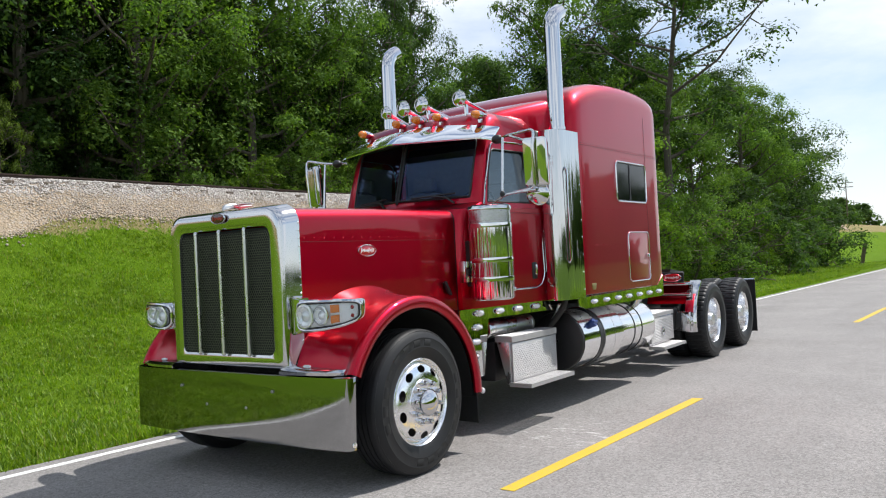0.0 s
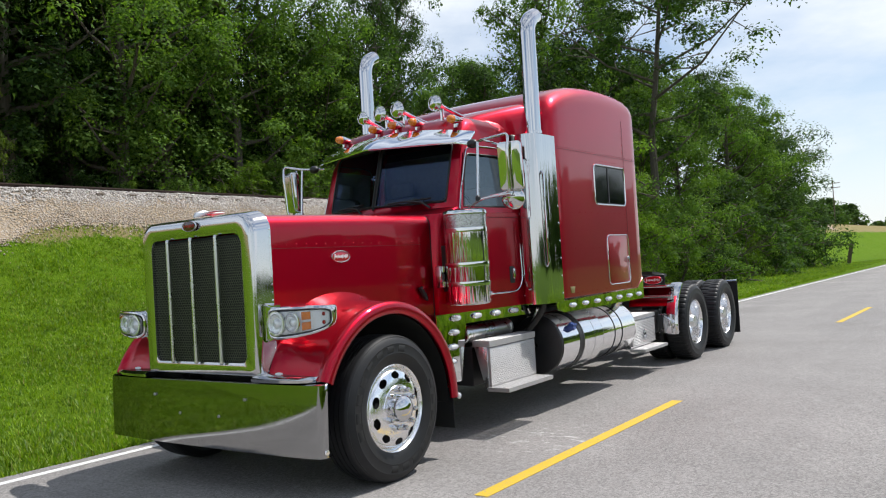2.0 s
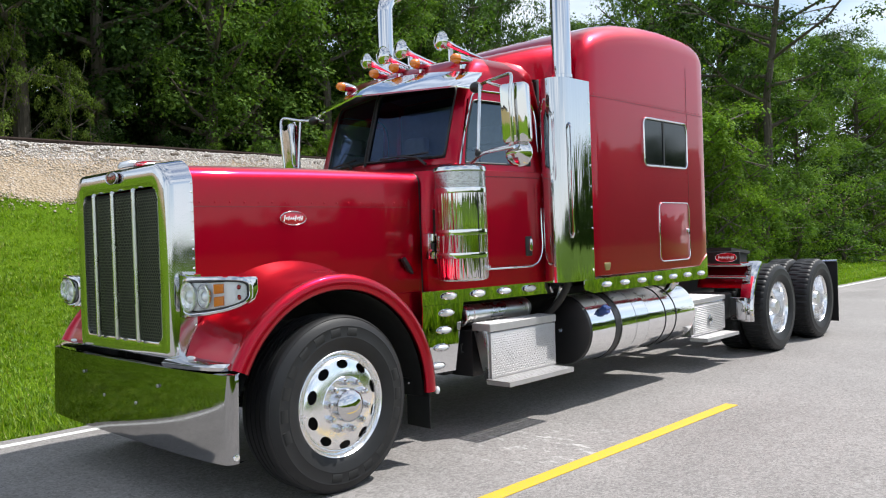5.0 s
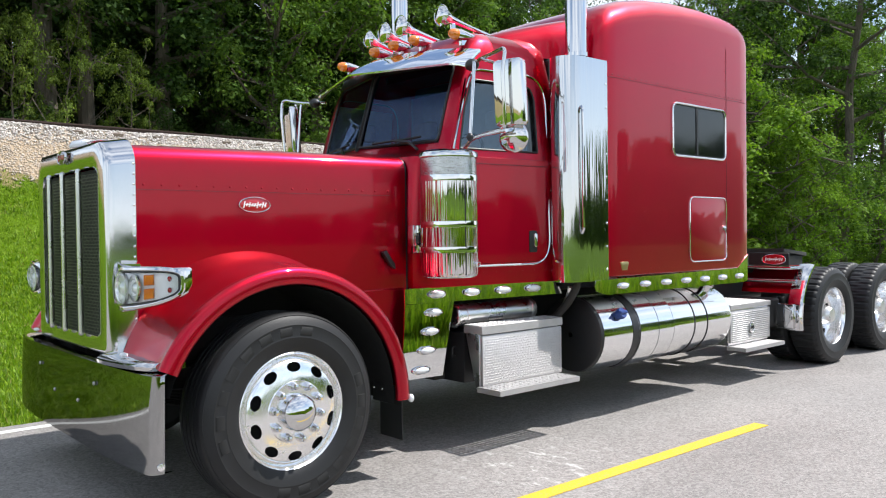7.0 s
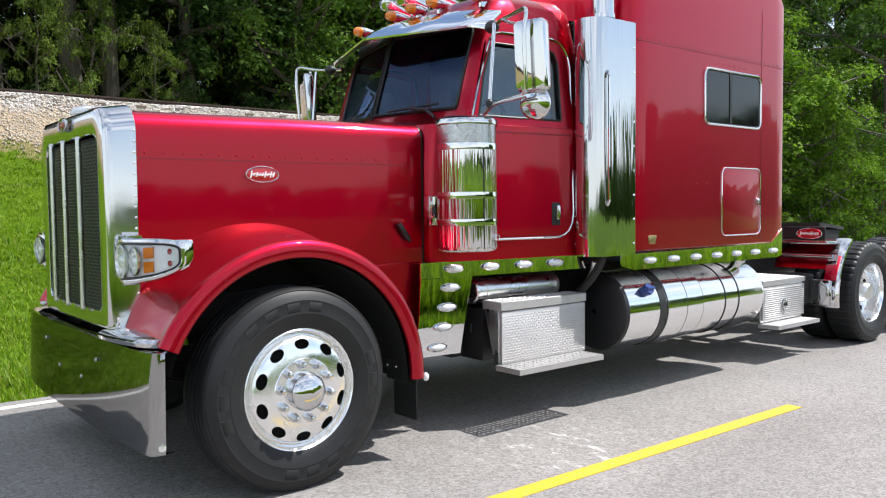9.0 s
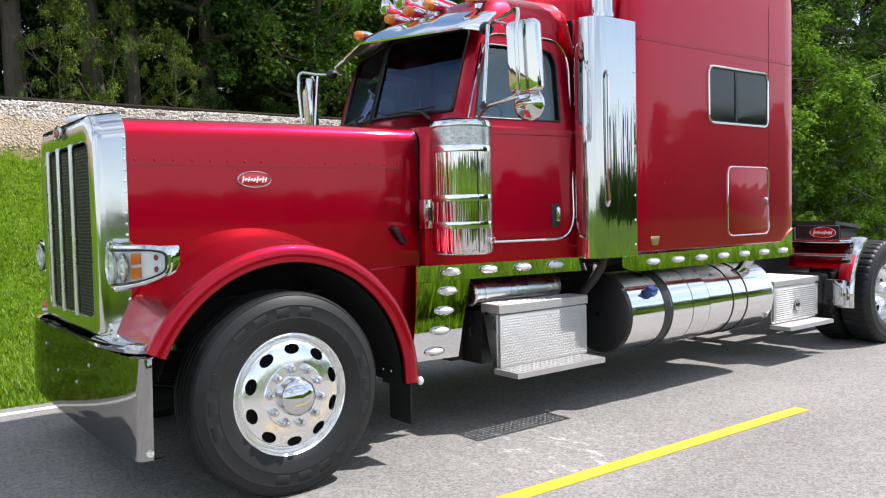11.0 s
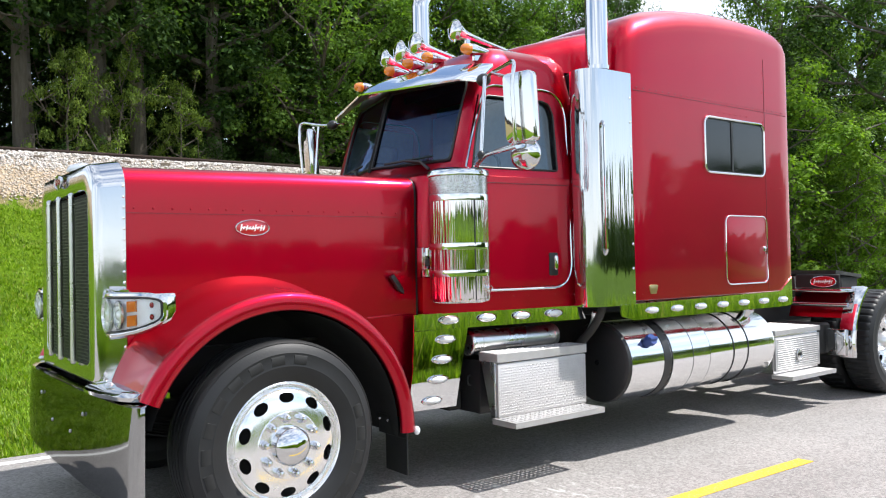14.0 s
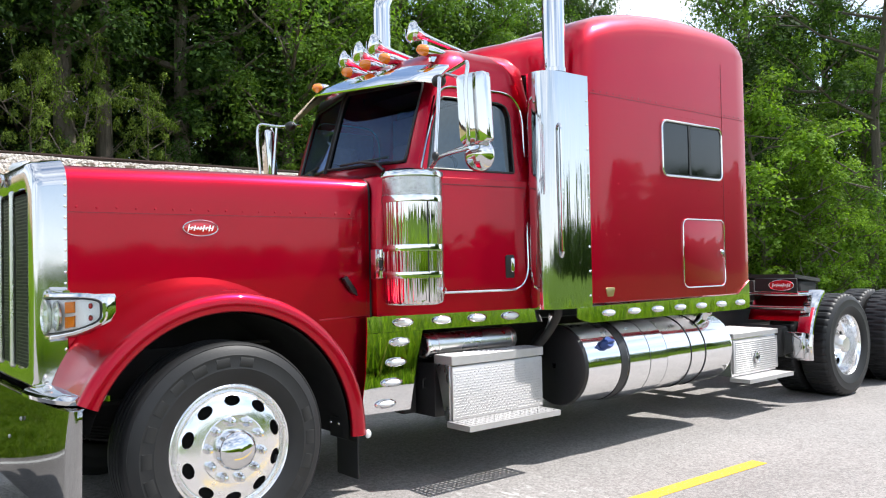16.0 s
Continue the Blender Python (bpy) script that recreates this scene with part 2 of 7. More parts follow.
def mat_stone(name, dark, lite, scale):
    n = Nodes(name)
    c = n.mix(n.island(), dark, lite)
    c = n.mix(n.ramp(n.noise(scale, 5), (0.4, 0.4), (0.6, 0.0)), c, tuple(v * 0.6 for v in dark))
    place = n.t.nodes.new("ShaderNodeSeparateXYZ")        # clay on the stones low on the bank
    n.t.links.new(n.co, place.inputs[0])
    low = n.maths("ADD", n.maths("ADD", place.outputs[0], 14.05), n.maths("MULTIPLY", n.noise(0.9, 5), 0.9))
    c = n.mix(n.ramp(low, (0.65, 0.0), (1.25, 0.55)), c, (0.36, 0.265, 0.165))
    return n.put(Base_Color=c, Roughness=0.9).bump(n.noise(scale * 6, 4), 0.5, 0.02).m


def mat_ballast():
    n = Nodes("ballast_bed")
    g = n.t.nodes.new("ShaderNodeRGBToBW")
    n.t.links.new(n.voronoi(16, out="Color"), g.inputs[0])
    c = n.mix(g.outputs[0], (0.36, 0.31, 0.26), (0.80, 0.75, 0.70))
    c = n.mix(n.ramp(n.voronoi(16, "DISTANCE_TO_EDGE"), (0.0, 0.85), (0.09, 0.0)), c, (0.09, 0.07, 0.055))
    c = n.mix(n.ramp(n.noise(0.7, 6, 0.6), (0.44, 0.0), (0.66, 0.6)), c, (0.36, 0.27, 0.19))
    earth = n.t.nodes.new("ShaderNodeSeparateXYZ")        # soil washed into the lower edge
    n.t.links.new(n.co, earth.inputs[0])
    edge = n.maths("ADD", earth.outputs[0], n.maths("MULTIPLY", n.noise(0.9, 5), 1.6))
    c = n.mix(n.ramp(n.maths("ADD", edge, 13.75), (0.30, 0.0), (0.95, 0.85)), c, (0.34, 0.25, 0.155))
    return n.put(Base_Color=c, Roughness=0.9).bump(n.voronoi(16), 1.0, 0.06).m


def mat_perforated():
    n = Nodes("perforated_steel")
    h = n.voronoi(170, "F1")
    c = n.ramp(h, (0.26, 0.08), (0.46, 0.55))
    return n.put(Base_Color=c, Metallic=1.0, Roughness=0.22).bump(n.ramp(h, (0.2, 0.0), (0.36, 1.0)), 0.7, 0.004).m


PAINT = mat_paint()
CHROME = mat_chrome("chrome", 0.02, 0.64)
CANMETAL = mat_rippled_sheet("rolled_bright_sheet", 0.70, 26, 0.9)
SHIELD = mat_rippled_sheet("shield_stainless", 0.60, 12, 0.35)
SHELL = mat_chrome("stainless_shell", 0.09, 0.62, 0.02)
BUMPER_CHROME = mat_chrome("bumper_chrome", 0.05, 0.36, 0.006, 0.45)
TREAD = mat_plain("tread_alloy", (0.48, 0.468, 0.464), 0.55, 0.78, 0.10, 18)
BOXMETAL = mat_chrome("box_alloy", 0.13, 0.66)
TANKMETAL = mat_chrome("tank_alloy", 0.10, 0.84, 0.01)
BAR = mat_plain("dull_bar", (0.62, 0.62, 0.58), 0.28, 1.0, 0.08)
VISOR_CHROME = mat_chrome("visor_chrome", 0.07, 0.93, 0.02)
POLISHED = mat_chrome("polished_stainless", 0.02, 0.70, 0.02)
ALLOY = mat_chrome("polished_alloy", 0.20, 0.92)
SATIN = mat_plain("brushed_alloy", (0.72, 0.72, 0.72), 0.30, 1.0, 0.08)
PLATE = mat_tread_plate()
PERF = mat_perforated()
BLACK = mat_plain("satin_black", (0.014, 0.014, 0.015), 0.42, 0.0, 0.3, 20, 0.05)
LINER = mat_plain("black_liner", (0.010, 0.010, 0.010), 0.85, 0.0, 0.4, 12, 0.2)
CHASSIS = mat_plain("greasy_chassis", (0.020, 0.019, 0.018), 0.6, 0.1, 0.45, 9, 0.2)
TYRE = mat_rubber("tyre_rubber", 0.0140)
TYRE_MARK = mat_plain("raised_rubber", (0.006, 0.006, 0.006), 0.75, 0.0, 0.2)
GLASS = mat_tint("tinted_glass", (0.50, 0.56, 0.60), 0.0, 2.05, (0.88, 0.98, 1.0))
SCREEN = mat_tint("windshield_glass", (0.50, 0.56, 0.64), 0.0, 1.70, (0.38, 0.54, 0.92))
SHADE_GREY = mat_plain("grey_lining", (0.22, 0.22, 0.23), 0.6)
DARKPANE = mat_plain("dark_pane", (0.006, 0.007, 0.008), 0.03, 0.0, 0.1, 5, 0.0, 0.0)
LENS = mat_tint("clear_lens", (0.96, 0.97, 0.98), 0.0, 1.3)
AMBER = mat_plain("amber_lens", (0.70, 0.19, 0.012), 0.12, 0.0, 0.12, 30, 0.0, 1.0)
REDLENS = mat_plain("red_lens", (0.30, 0.010, 0.008), 0.12, 0.0, 0.1, 30, 0.0, 1.0)
CLEARLAMP = mat_plain("clear_marker_lens", (0.72, 0.74, 0.76), 0.10, 0.15, 0.12, 60, 0.0, 1.0)
EMBLEM = mat_plain("red_enamel", (0.42, 0.012, 0.018), 0.2, 0.0, 0.1, 20, 0.0, 1.0)
DARKEMBLEM = mat_plain("dark_red_enamel", (0.06, 0.006, 0.006), 0.25, 0.0, 0.1, 20, 0.0, 1.0)
WHITE = mat_plain("white_enamel", (0.80, 0.80, 0.80), 0.35)
BLUE = mat_plain("blue_cap", (0.02, 0.05, 0.20), 0.35)
SILVER = mat_plain("silvered_plastic", (0.84, 0.85, 0.86), 0.25, 0.6)
GREYPOD = mat_plain("pale_lamp_housing", (0.82, 0.83, 0.84), 0.35, 0.1)
SEAT = mat_plain("grey_upholstery", (0.36, 0.36, 0.38), 0.85, 0.0, 0.2, 20, 0.2)
SEAM = mat_plain("panel_seam", (0.17, 0.003, 0.012), 0.5)
GOLD = mat_plain("brass_badge", (0.44, 0.34, 0.16), 0.35, 1.0)
ASPHALT = mat_asphalt()
YELLOW = mat_line("yellow_road_paint", (0.66, 0.435, 0.022))
WHITELINE = mat_line("white_road_paint", (0.80, 0.80, 0.77))
GROUND = mat_ground()
BLADE = mat_blade()
MEADOW = mat_blade("meadow_blades", (0.045, 0.10, 0.006), (0.13, 0.235, 0.012), (0.26, 0.38, 0.028))
BALLAST = mat_ballast()
STONE = mat_stone("ballast_stone", (0.46, 0.405, 0.37), (0.80, 0.755, 0.72), 8)
RAILSTEEL = mat_plain("rusty_rail", (0.05, 0.032, 0.024), 0.65, 0.4, 0.4, 12, 0.2)
TIMBER = mat_plain("weathered_timber", (0.13, 0.10, 0.075), 0.85, 0.0, 0.35, 10, 0.3)
BARK = mat_bark()
LEAF_A = mat_leaf("leaves_deep", (0.024, 0.052, 0.016), (0.046, 0.088, 0.024), (0.084, 0.142, 0.036))
LEAF_B = mat_leaf("leaves_mid", (0.062, 0.122, 0.026), (0.108, 0.190, 0.038), (0.172, 0.266, 0.052))
LEAF_C = mat_leaf("leaves_bright", (0.080, 0.150, 0.020), (0.128, 0.218, 0.028), (0.198, 0.300, 0.040))
LEAF_D = mat_leaf("leaves_far", (0.044, 0.084, 0.022), (0.068, 0.124, 0.030), (0.104, 0.168, 0.040), 0.4)
# a darker leaf copy: the understorey's shade is put into its colour
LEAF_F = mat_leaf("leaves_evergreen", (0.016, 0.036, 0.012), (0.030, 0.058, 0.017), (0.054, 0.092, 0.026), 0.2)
LEAF_E = mat_leaf("leaves_olive", (0.058, 0.092, 0.020), (0.116, 0.168, 0.032), (0.190, 0.255, 0.052))


# ---- mesh helpers ----
def finish(ob, smooth=38):
    me = ob.data
    me.polygons.foreach_set("use_smooth", [True] * len(me.polygons))
    me.set_sharp_from_angle(angle=radians(smooth))
    return ob


def part(name, bm, material, parent=None, label="", smooth=38, fix=True):
    if fix:
        bmesh.ops.recalc_face_normals(bm, faces=bm.faces[:])
    me = bpy.data.meshes.new(name)
    bm.to_mesh(me)
    bm.free()
    me.materials.append(material)
    ob = new(name, me)
    if parent is not None:
        ob.parent = parent
    if label:
        ob["label"] = label
    return finish(ob, smooth)


def loft(bm, rings, closed=True, caps=True):
    rows = [[bm.verts.new(p) for p in ring] for ring in rings]
    n = len(rows[0])
    for a, b in zip(rows, rows[1:]):
        for i in range(n if closed else n - 1):
            j = (i + 1) % n
            bm.faces.new((a[i], a[j], b[j], b[i]))
    if caps and closed:
        bm.faces.new(rows[0])
        bm.faces.new(rows[-1])
    return rows


def box(bm, x0, x1, y0, y1, z0, z1, bevel=0.0, segs=2):
    vs = [bm.verts.new((x, y, z)) for x in (x0, x1) for y in (y0, y1) for z in (z0, z1)]
    fs = [bm.faces.new([vs[i] for i in q]) for q in ((0, 1, 3, 2), (4, 6, 7, 5), (0, 4, 5, 1), (2, 3, 7, 6), (0, 2, 6, 4), (1, 5, 7, 3))]
    if bevel:
        edges = {e for f in fs for e in f.edges}
        bmesh.ops.bevel(bm, geom=list(edges), offset=bevel, segments=segs, affect="EDGES", profile=0.5)


def frames_along(pts):
    pts = [Vector(p) for p in pts]
    ways = []
    for i in range(len(pts)):
        a, b = pts[max(0, i - 1)], pts[min(len(pts) - 1, i + 1)]
        ways.append((b - a).normalized())
    up = Vector((0, 0, 1)) if abs(ways[0].z) < 0.9 else Vector((1, 0, 0))
    out = []
    side = ways[0].cross(up).normalized()
    for p, w in zip(pts, ways):
        side = (side - w * side.dot(w)).normalized()
        out.append((p, side, w.cross(side)))
    return out


def tube(bm, pts, r, seg=10, caps=True):
    rs = r if isinstance(r, (list, tuple)) else [r] * len(pts)
    rings = []
    for (p, s, u), rr in zip(frames_along(pts), rs):
        rings.append([p + s * (rr * math.cos(2 * math.pi * k / seg)) + u * (rr * math.sin(2 * math.pi * k / seg)) for k in range(seg)])
    loft(bm, rings, True, caps)


def bend(pts, radius=0.05, n=5):
    """The polyline with its corners rounded."""
    pts = [Vector(p) for p in pts]
    out = [pts[0]]
    for a, b, c in zip(pts, pts[1:], pts[2:]):
        d = min(radius, (a - b).length * 0.49, (c - b).length * 0.49)
        p, q = b + (a - b).normalized() * d, b + (c - b).normalized() * d
        for k in range(n + 1):
            t = k / n
            out.append(p * (1 - t) ** 2 + b * (2 * t * (1 - t)) + q * t ** 2)
    return out + [pts[-1]]


def lathe(bm, profile, centre, axis="x", seg=48, side=1, caps=False):
    """Turns (radius, offset) pairs round an axis through centre."""
    c = Vector(centre)
    rings = []
    for r, o in profile:
        ring = []
        for k in range(seg):
            a = 2 * math.pi * k / seg
            u, v = r * math.cos(a), r * math.sin(a)
            ring.append(c + {"x": Vector((o * side, u, v)), "y": Vector((u, o * side, v)), "z": Vector((u, v, o * side))}[axis])
        rings.append(ring)
    return loft(bm, rings, True, caps)


def ball(bm, c, rx, ry, rz, u=14, v=8):
    c = Vector(c)
    top, bot = bm.verts.new(c + Vector((0, 0, rz))), bm.verts.new(c - Vector((0, 0, rz)))
    rows = []
    for j in range(1, v):
        p = math.pi * j / v
        rows.append([bm.verts.new(c + Vector((rx * math.sin(p) * math.cos(2 * math.pi * i / u), ry * math.sin(p) * math.sin(2 * math.pi * i / u), rz * math.cos(p)))) for i in range(u)])
    for a, b in zip(rows, rows[1:]):
        for i in range(u):
            bm.faces.new((a[i], a[(i + 1) % u], b[(i + 1) % u], b[i]))
    for i in range(u):
        bm.faces.new((top, rows[0][(i + 1) % u], rows[0][i]))
        bm.faces.new((bot, rows[-1][i], rows[-1][(i + 1) % u]))


def rrect(w, h, r, n=5):
    """A rounded rectangle about 0, anticlockwise; r may be four radii (from the top right on)."""
    rr = r if isinstance(r, (tuple, list)) else (r,) * 4
    out = []
    for (sx, sy, a0), q in zip(((1, 1, 0), (-1, 1, 90), (-1, -1, 180), (1, -1, 270)), rr):
        for k in range(n + 1):
            a = radians(a0 + 90 * k / n)
            out.append((sx * (w / 2 - q) + q * math.cos(a), sy * (h / 2 - q) + q * math.sin(a)))
    return out


def slab(bm, outline, place, depth, inset=0.0):
    """An outline (2D) set up by place(u, v, d), with a rounded front edge at d = depth."""
    cu = sum(p[0] for p in outline) / len(outline)
    cv = sum(p[1] for p in outline) / len(outline)

    def ring(k, d):
        return [Vector(place(cu + (u - cu) * k, cv + (v - cv) * k, d)) for u, v in outline]
    size = max(max(abs(u - cu), abs(v - cv)) for u, v in outline)
    k = 1 - inset / size
    rings = [ring(1, 0), ring(1, depth - inset * 0.6), ring((1 + k) / 2, depth - inset * 0.15), ring(k, depth)] if inset else [ring(1, 0), ring(1, depth)]
    loft(bm, rings)


def frame_ring(bm, outline, place, width, depth):
    """A rounded bead that follows an outline set up by place(u, v, d)."""
    pts = [Vector(place(u, v, depth * 0.3)) for u, v in outline]
    n = len(pts)
    normal = (Vector(place(0, 0, 1)) - Vector(place(0, 0, 0))).normalized()
    rings = []
    for i, p in enumerate(pts):
        w = (pts[(i + 1) % n] - pts[i - 1]).normalized()
        s = w.cross(normal)
        rings.append([p + s * (width / 2 * math.cos(a)) + normal * (depth * math.sin(a)) for a in (2 * math.pi * k / 8 for k in range(8))])
    rings.append(rings[0])
    loft(bm, rings, True, False)
    bmesh.ops.remove_doubles(bm, verts=bm.verts[:], dist=1e-5)


def mesh_from(name, verts, faces, material, parent=None, smooth=None):
    me = bpy.data.meshes.new(name)
    verts, faces = np.asarray(verts, np.float32), np.asarray(faces, np.int32)
    k = faces.shape[1]
    me.vertices.add(len(verts))
    me.vertices.foreach_set("co", verts.ravel())
    me.loops.add(faces.size)
    me.loops.foreach_set("vertex_index", faces.ravel())
    me.polygons.add(len(faces))
    me.polygons.foreach_set("loop_start", np.arange(0, faces.size, k, dtype=np.int32))
    me.update(calc_edges=True)
    me.materials.append(material)
    ob = new(name, me)
    if parent is not None:
        ob.parent = parent
    if smooth:
        finish(ob, smooth)
    return ob


HEADS = {}


def rivets(name, pts, normal, r, material, parent):
    """A row of small domed heads that share one mesh."""
    nrm = Vector(normal).normalized()
    key = (tuple(round(v, 3) for v in nrm), r, material.name)
    if key not in HEADS:
        bm = bmesh.new()
        a = nrm.orthogonal().normalized()
        b = nrm.cross(a)
        rows = [[bm.verts.new((a * math.cos(2 * math.pi * k / 8) + b * math.sin(2 * math.pi * k / 8)) * rr + nrm * h) for k in range(8)] for rr, h in ((r, -0.001), (r * 0.85, r * 0.30), (r * 0.45, r * 0.50))]
        for p, q in zip(rows, rows[1:]):
            for k in range(8):
                bm.faces.new((p[k], p[(k + 1) % 8], q[(k + 1) % 8], q[k]))
        bm.faces.new(rows[-1])
        bmesh.ops.recalc_face_normals(bm, faces=bm.faces[:])
        me = bpy.data.meshes.new(name)
        bm.to_mesh(me)
        bm.free()
        me.materials.append(material)
        me.polygons.foreach_set("use_smooth", [True] * len(me.polygons))
        HEADS[key] = me
    for p in pts:
        ob = new(name, HEADS[key])
        ob.parent = parent
        ob.location = p


def lerp(table, x):
    return float(np.interp(x, [a for a, _ in table], [b for _, b in table]))


# ---- ground, road, railway ----
LEAN_ROAD = 0.018                                # the road runs a little askew to the truck


def bank(x, y):
    """Height of the land: level by the road, a grass bank on the far side that carries the railway."""
    h = lerp(((-60, 2.2), (-26, 2.4), (-18.6, 3.0), (-17.4, 3.86), (-14.1, 3.88), (-12.7, 2.72), (-11.3, 1.78), (-10.4, 1.32), (-9.0, 0.82), (-8.0, 0.42), (-6.8, 0.08), (-4.5, -0.10), (-2.6, -0.03), (-2.0, -0.05), (4.5, -0.05), (6.2, -0.05), (8.0, -0.12), (12.0, -0.02), (40, 0.4)), x)
    if x < -2.2:
        h += 0.05 * noise.noise(Vector((x * 0.5, y * 0.35, 0))) + 0.022 * noise.noise(Vector((x * 1.9, y * 1.7, 3)))
    fade = min(1.0, max(0.0, (420 - abs(y)) / 200))
    return h * fade - (0.05 * (1 - fade))


xs = sorted({-1800, -900, -400, -180, -100, -60, -40, -30, *np.arange(-26, -2.0, 0.5).tolist(), -2.0, 2, 4.4, 5.2, 6.2, 7, 8, 10, 12, 16, 25, 40, 70, 120, 250, 600, 1800})
ys = sorted({-1800, -700, -300, -150, -80, -50, -35, -25, *np.arange(-18, 60, 0.8).tolist(), 65, 72, 80, 95, 115, 140, 180, 230, 300, 420, 800, 1800})
gv = [(x, y, bank(x, y)) for y in ys for x in xs]
nx = len(xs)
gf = [(j * nx + i, j * nx + i + 1, (j + 1) * nx + i + 1, (j + 1) * nx + i) for j in range(len(ys) - 1) for i in range(nx - 1)]
ground = tagged(mesh_from("ground", gv, gf, GROUND, None, 80), "mown green grass verge rising to a railway bank", "ground", kind="structure")

EDGE_L, EDGE_R = -2.02, 4.5


def road_strip(name, x0, x1, y0, y1, z, material, thick, label, category, step=6.0, rough_edge=0.0):
    bm = bmesh.new()
    n = max(1, int((y1 - y0) / step))
    rows = []
    for k in range(n + 1):
        y = y0 + (y1 - y0) * k / n
        o = LEAN_ROAD * y
        ja = rough_edge * noise.noise(Vector((y * 1.7, x0, 0)))
        jb = rough_edge * noise.noise(Vector((y * 1.7, x1, 5)))
        rows.append([(x0 + o + ja, y, z - thick), (x0 + o + ja, y, z), (x1 + o + jb, y, z), (x1 + o + jb, y, z - thick)])
    loft(bm, rows, True, True)
    return tagged(part(name, bm, material, None, "", 30), label, category, kind="structure")


road = road_strip("road", EDGE_L, EDGE_R, -60, 420, 0.0, ASPHALT, 0.10, "grey weathered two-lane asphalt road", "road", 0.5, 0.04)
road_strip("white_edge_line", -1.85, -1.765, -60, 400, 0.004, WHITELINE, 0.003, "narrow white edge line painted on the road", "road marking")
for k in range(-3, 20):
    y0 = -0.06 + 12.15 * k
    d = road_strip("yellow_dash", 1.86, 1.97, y0, y0 + 3.62, 0.004, YELLOW, 0.003, "yellow centre dash painted on the road", "road marking", 0.6, 0.004)
    d["group"] = "yellow centre dashes"



def ballast_rim(y):
    """Where the crushed stone meets the grass: an uneven line with one tongue of washed-down stone."""
    wave = 0.14 * noise.noise(Vector((y * 0.27, 0, 0))) + 0.12 * noise.noise(Vector((y * 0.9, 0, 0))) + 0.08 * noise.noise(Vector((y * 2.3, 0, 0)))
    return -13.05 + wave + 0.55 * math.exp(-((y - 3.4) / 1.4) ** 2)


bm = bmesh.new()
rows = []
for k in range(0, 196):
    y = -20 + 0.4 * k if k < 150 else 40 + (k - 150) * 1.5
    j = ballast_rim(y)
    rows.append([(x, y, bank(x, y) + h) for x, h in ((-18.2, -0.05), (-17.3, 0.05), (-15.8, 0.11), (-14.15, 0.11), (-13.5, 0.06), (j, 0.03), (j + 0.22, -0.07))])
loft(bm, rows, False, False)
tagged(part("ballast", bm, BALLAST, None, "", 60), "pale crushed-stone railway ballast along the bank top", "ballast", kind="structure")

railway = tagged(new("railway_track"), "rusty steel railway track on a stone bank", "railway track", kind="structure")
for rx in (-14.55, -15.99):
    bm = bmesh.new()
    prof = ((-0.07, 0), (0.07, 0), (0.07, 0.015), (0.012, 0.03), (0.012, 0.12), (0.036, 0.13), (0.036, 0.165), (-0.036, 0.165), (-0.036, 0.13), (-0.012, 0.12), (-0.012, 0.03), (-0.07, 0.015))
    loft(bm, [[(rx + a, y, 3.965 + b) for a, b in prof] for y in (-60, 0, 60, 104)])
    part("rail", bm, RAILSTEEL, railway)
for k in range(70):
    bm = bmesh.new()
    y = -20 + k * 0.9
    box(bm, -16.6, -13.95, y, y + 0.22, 3.72, 3.905, 0.01, 1)
    part("tie", bm, TIMBER, railway)


def scatter_stones():
    rng = np.random.default_rng(4)
    n = 48000
    y = rng.uniform(-6, 32, n)
    s = rng.uniform(0.014, 0.036, n)
    rim = np.array([ballast_rim(b) for b in y])
    x = -14.4 + (rim + 14.4) * rng.random(n) ** 1.25 + np.maximum(0, rng.normal(0, 0.22, n))
    z = np.array([bank(a, b) for a, b in zip(x, y)]) + np.interp(x, (-14.2, -13.5, -12.75), (0.11, 0.06, 0.03))
    base = np.array([(1, 0, 0), (-1, 0, 0), (0, 1, 0), (0, -1, 0), (0, 0, 1), (0, 0, -1)], float)
    v = base[None] * (s[:, None, None] * rng.uniform(0.6, 1.4, (n, 6, 1)))
    a = rng.uniform(0, 6.28, n)
    c, d = np.cos(a)[:, None], np.sin(a)[:, None]
    v = np.stack([v[..., 0] * c - v[..., 1] * d, v[..., 0] * d + v[..., 1] * c, v[..., 2] * 0.8 + 0.3 * v[..., 0]], -1)
    v += np.stack([x, y, z], -1)[:, None]
    f = np.array([(0, 2, 4), (2, 1, 4), (1, 3, 4), (3, 0, 4), (2, 0, 5), (1, 2, 5), (3, 1, 5), (0, 3, 5)])
    f = f[None] + 6 * np.arange(n)[:, None, None]
    tagged(mesh_from("ballast_stones", v.reshape(-1, 3), f.reshape(-1, 3), STONE), "loose pale crushed stones on the railway bank", "stones", kind="stuff")


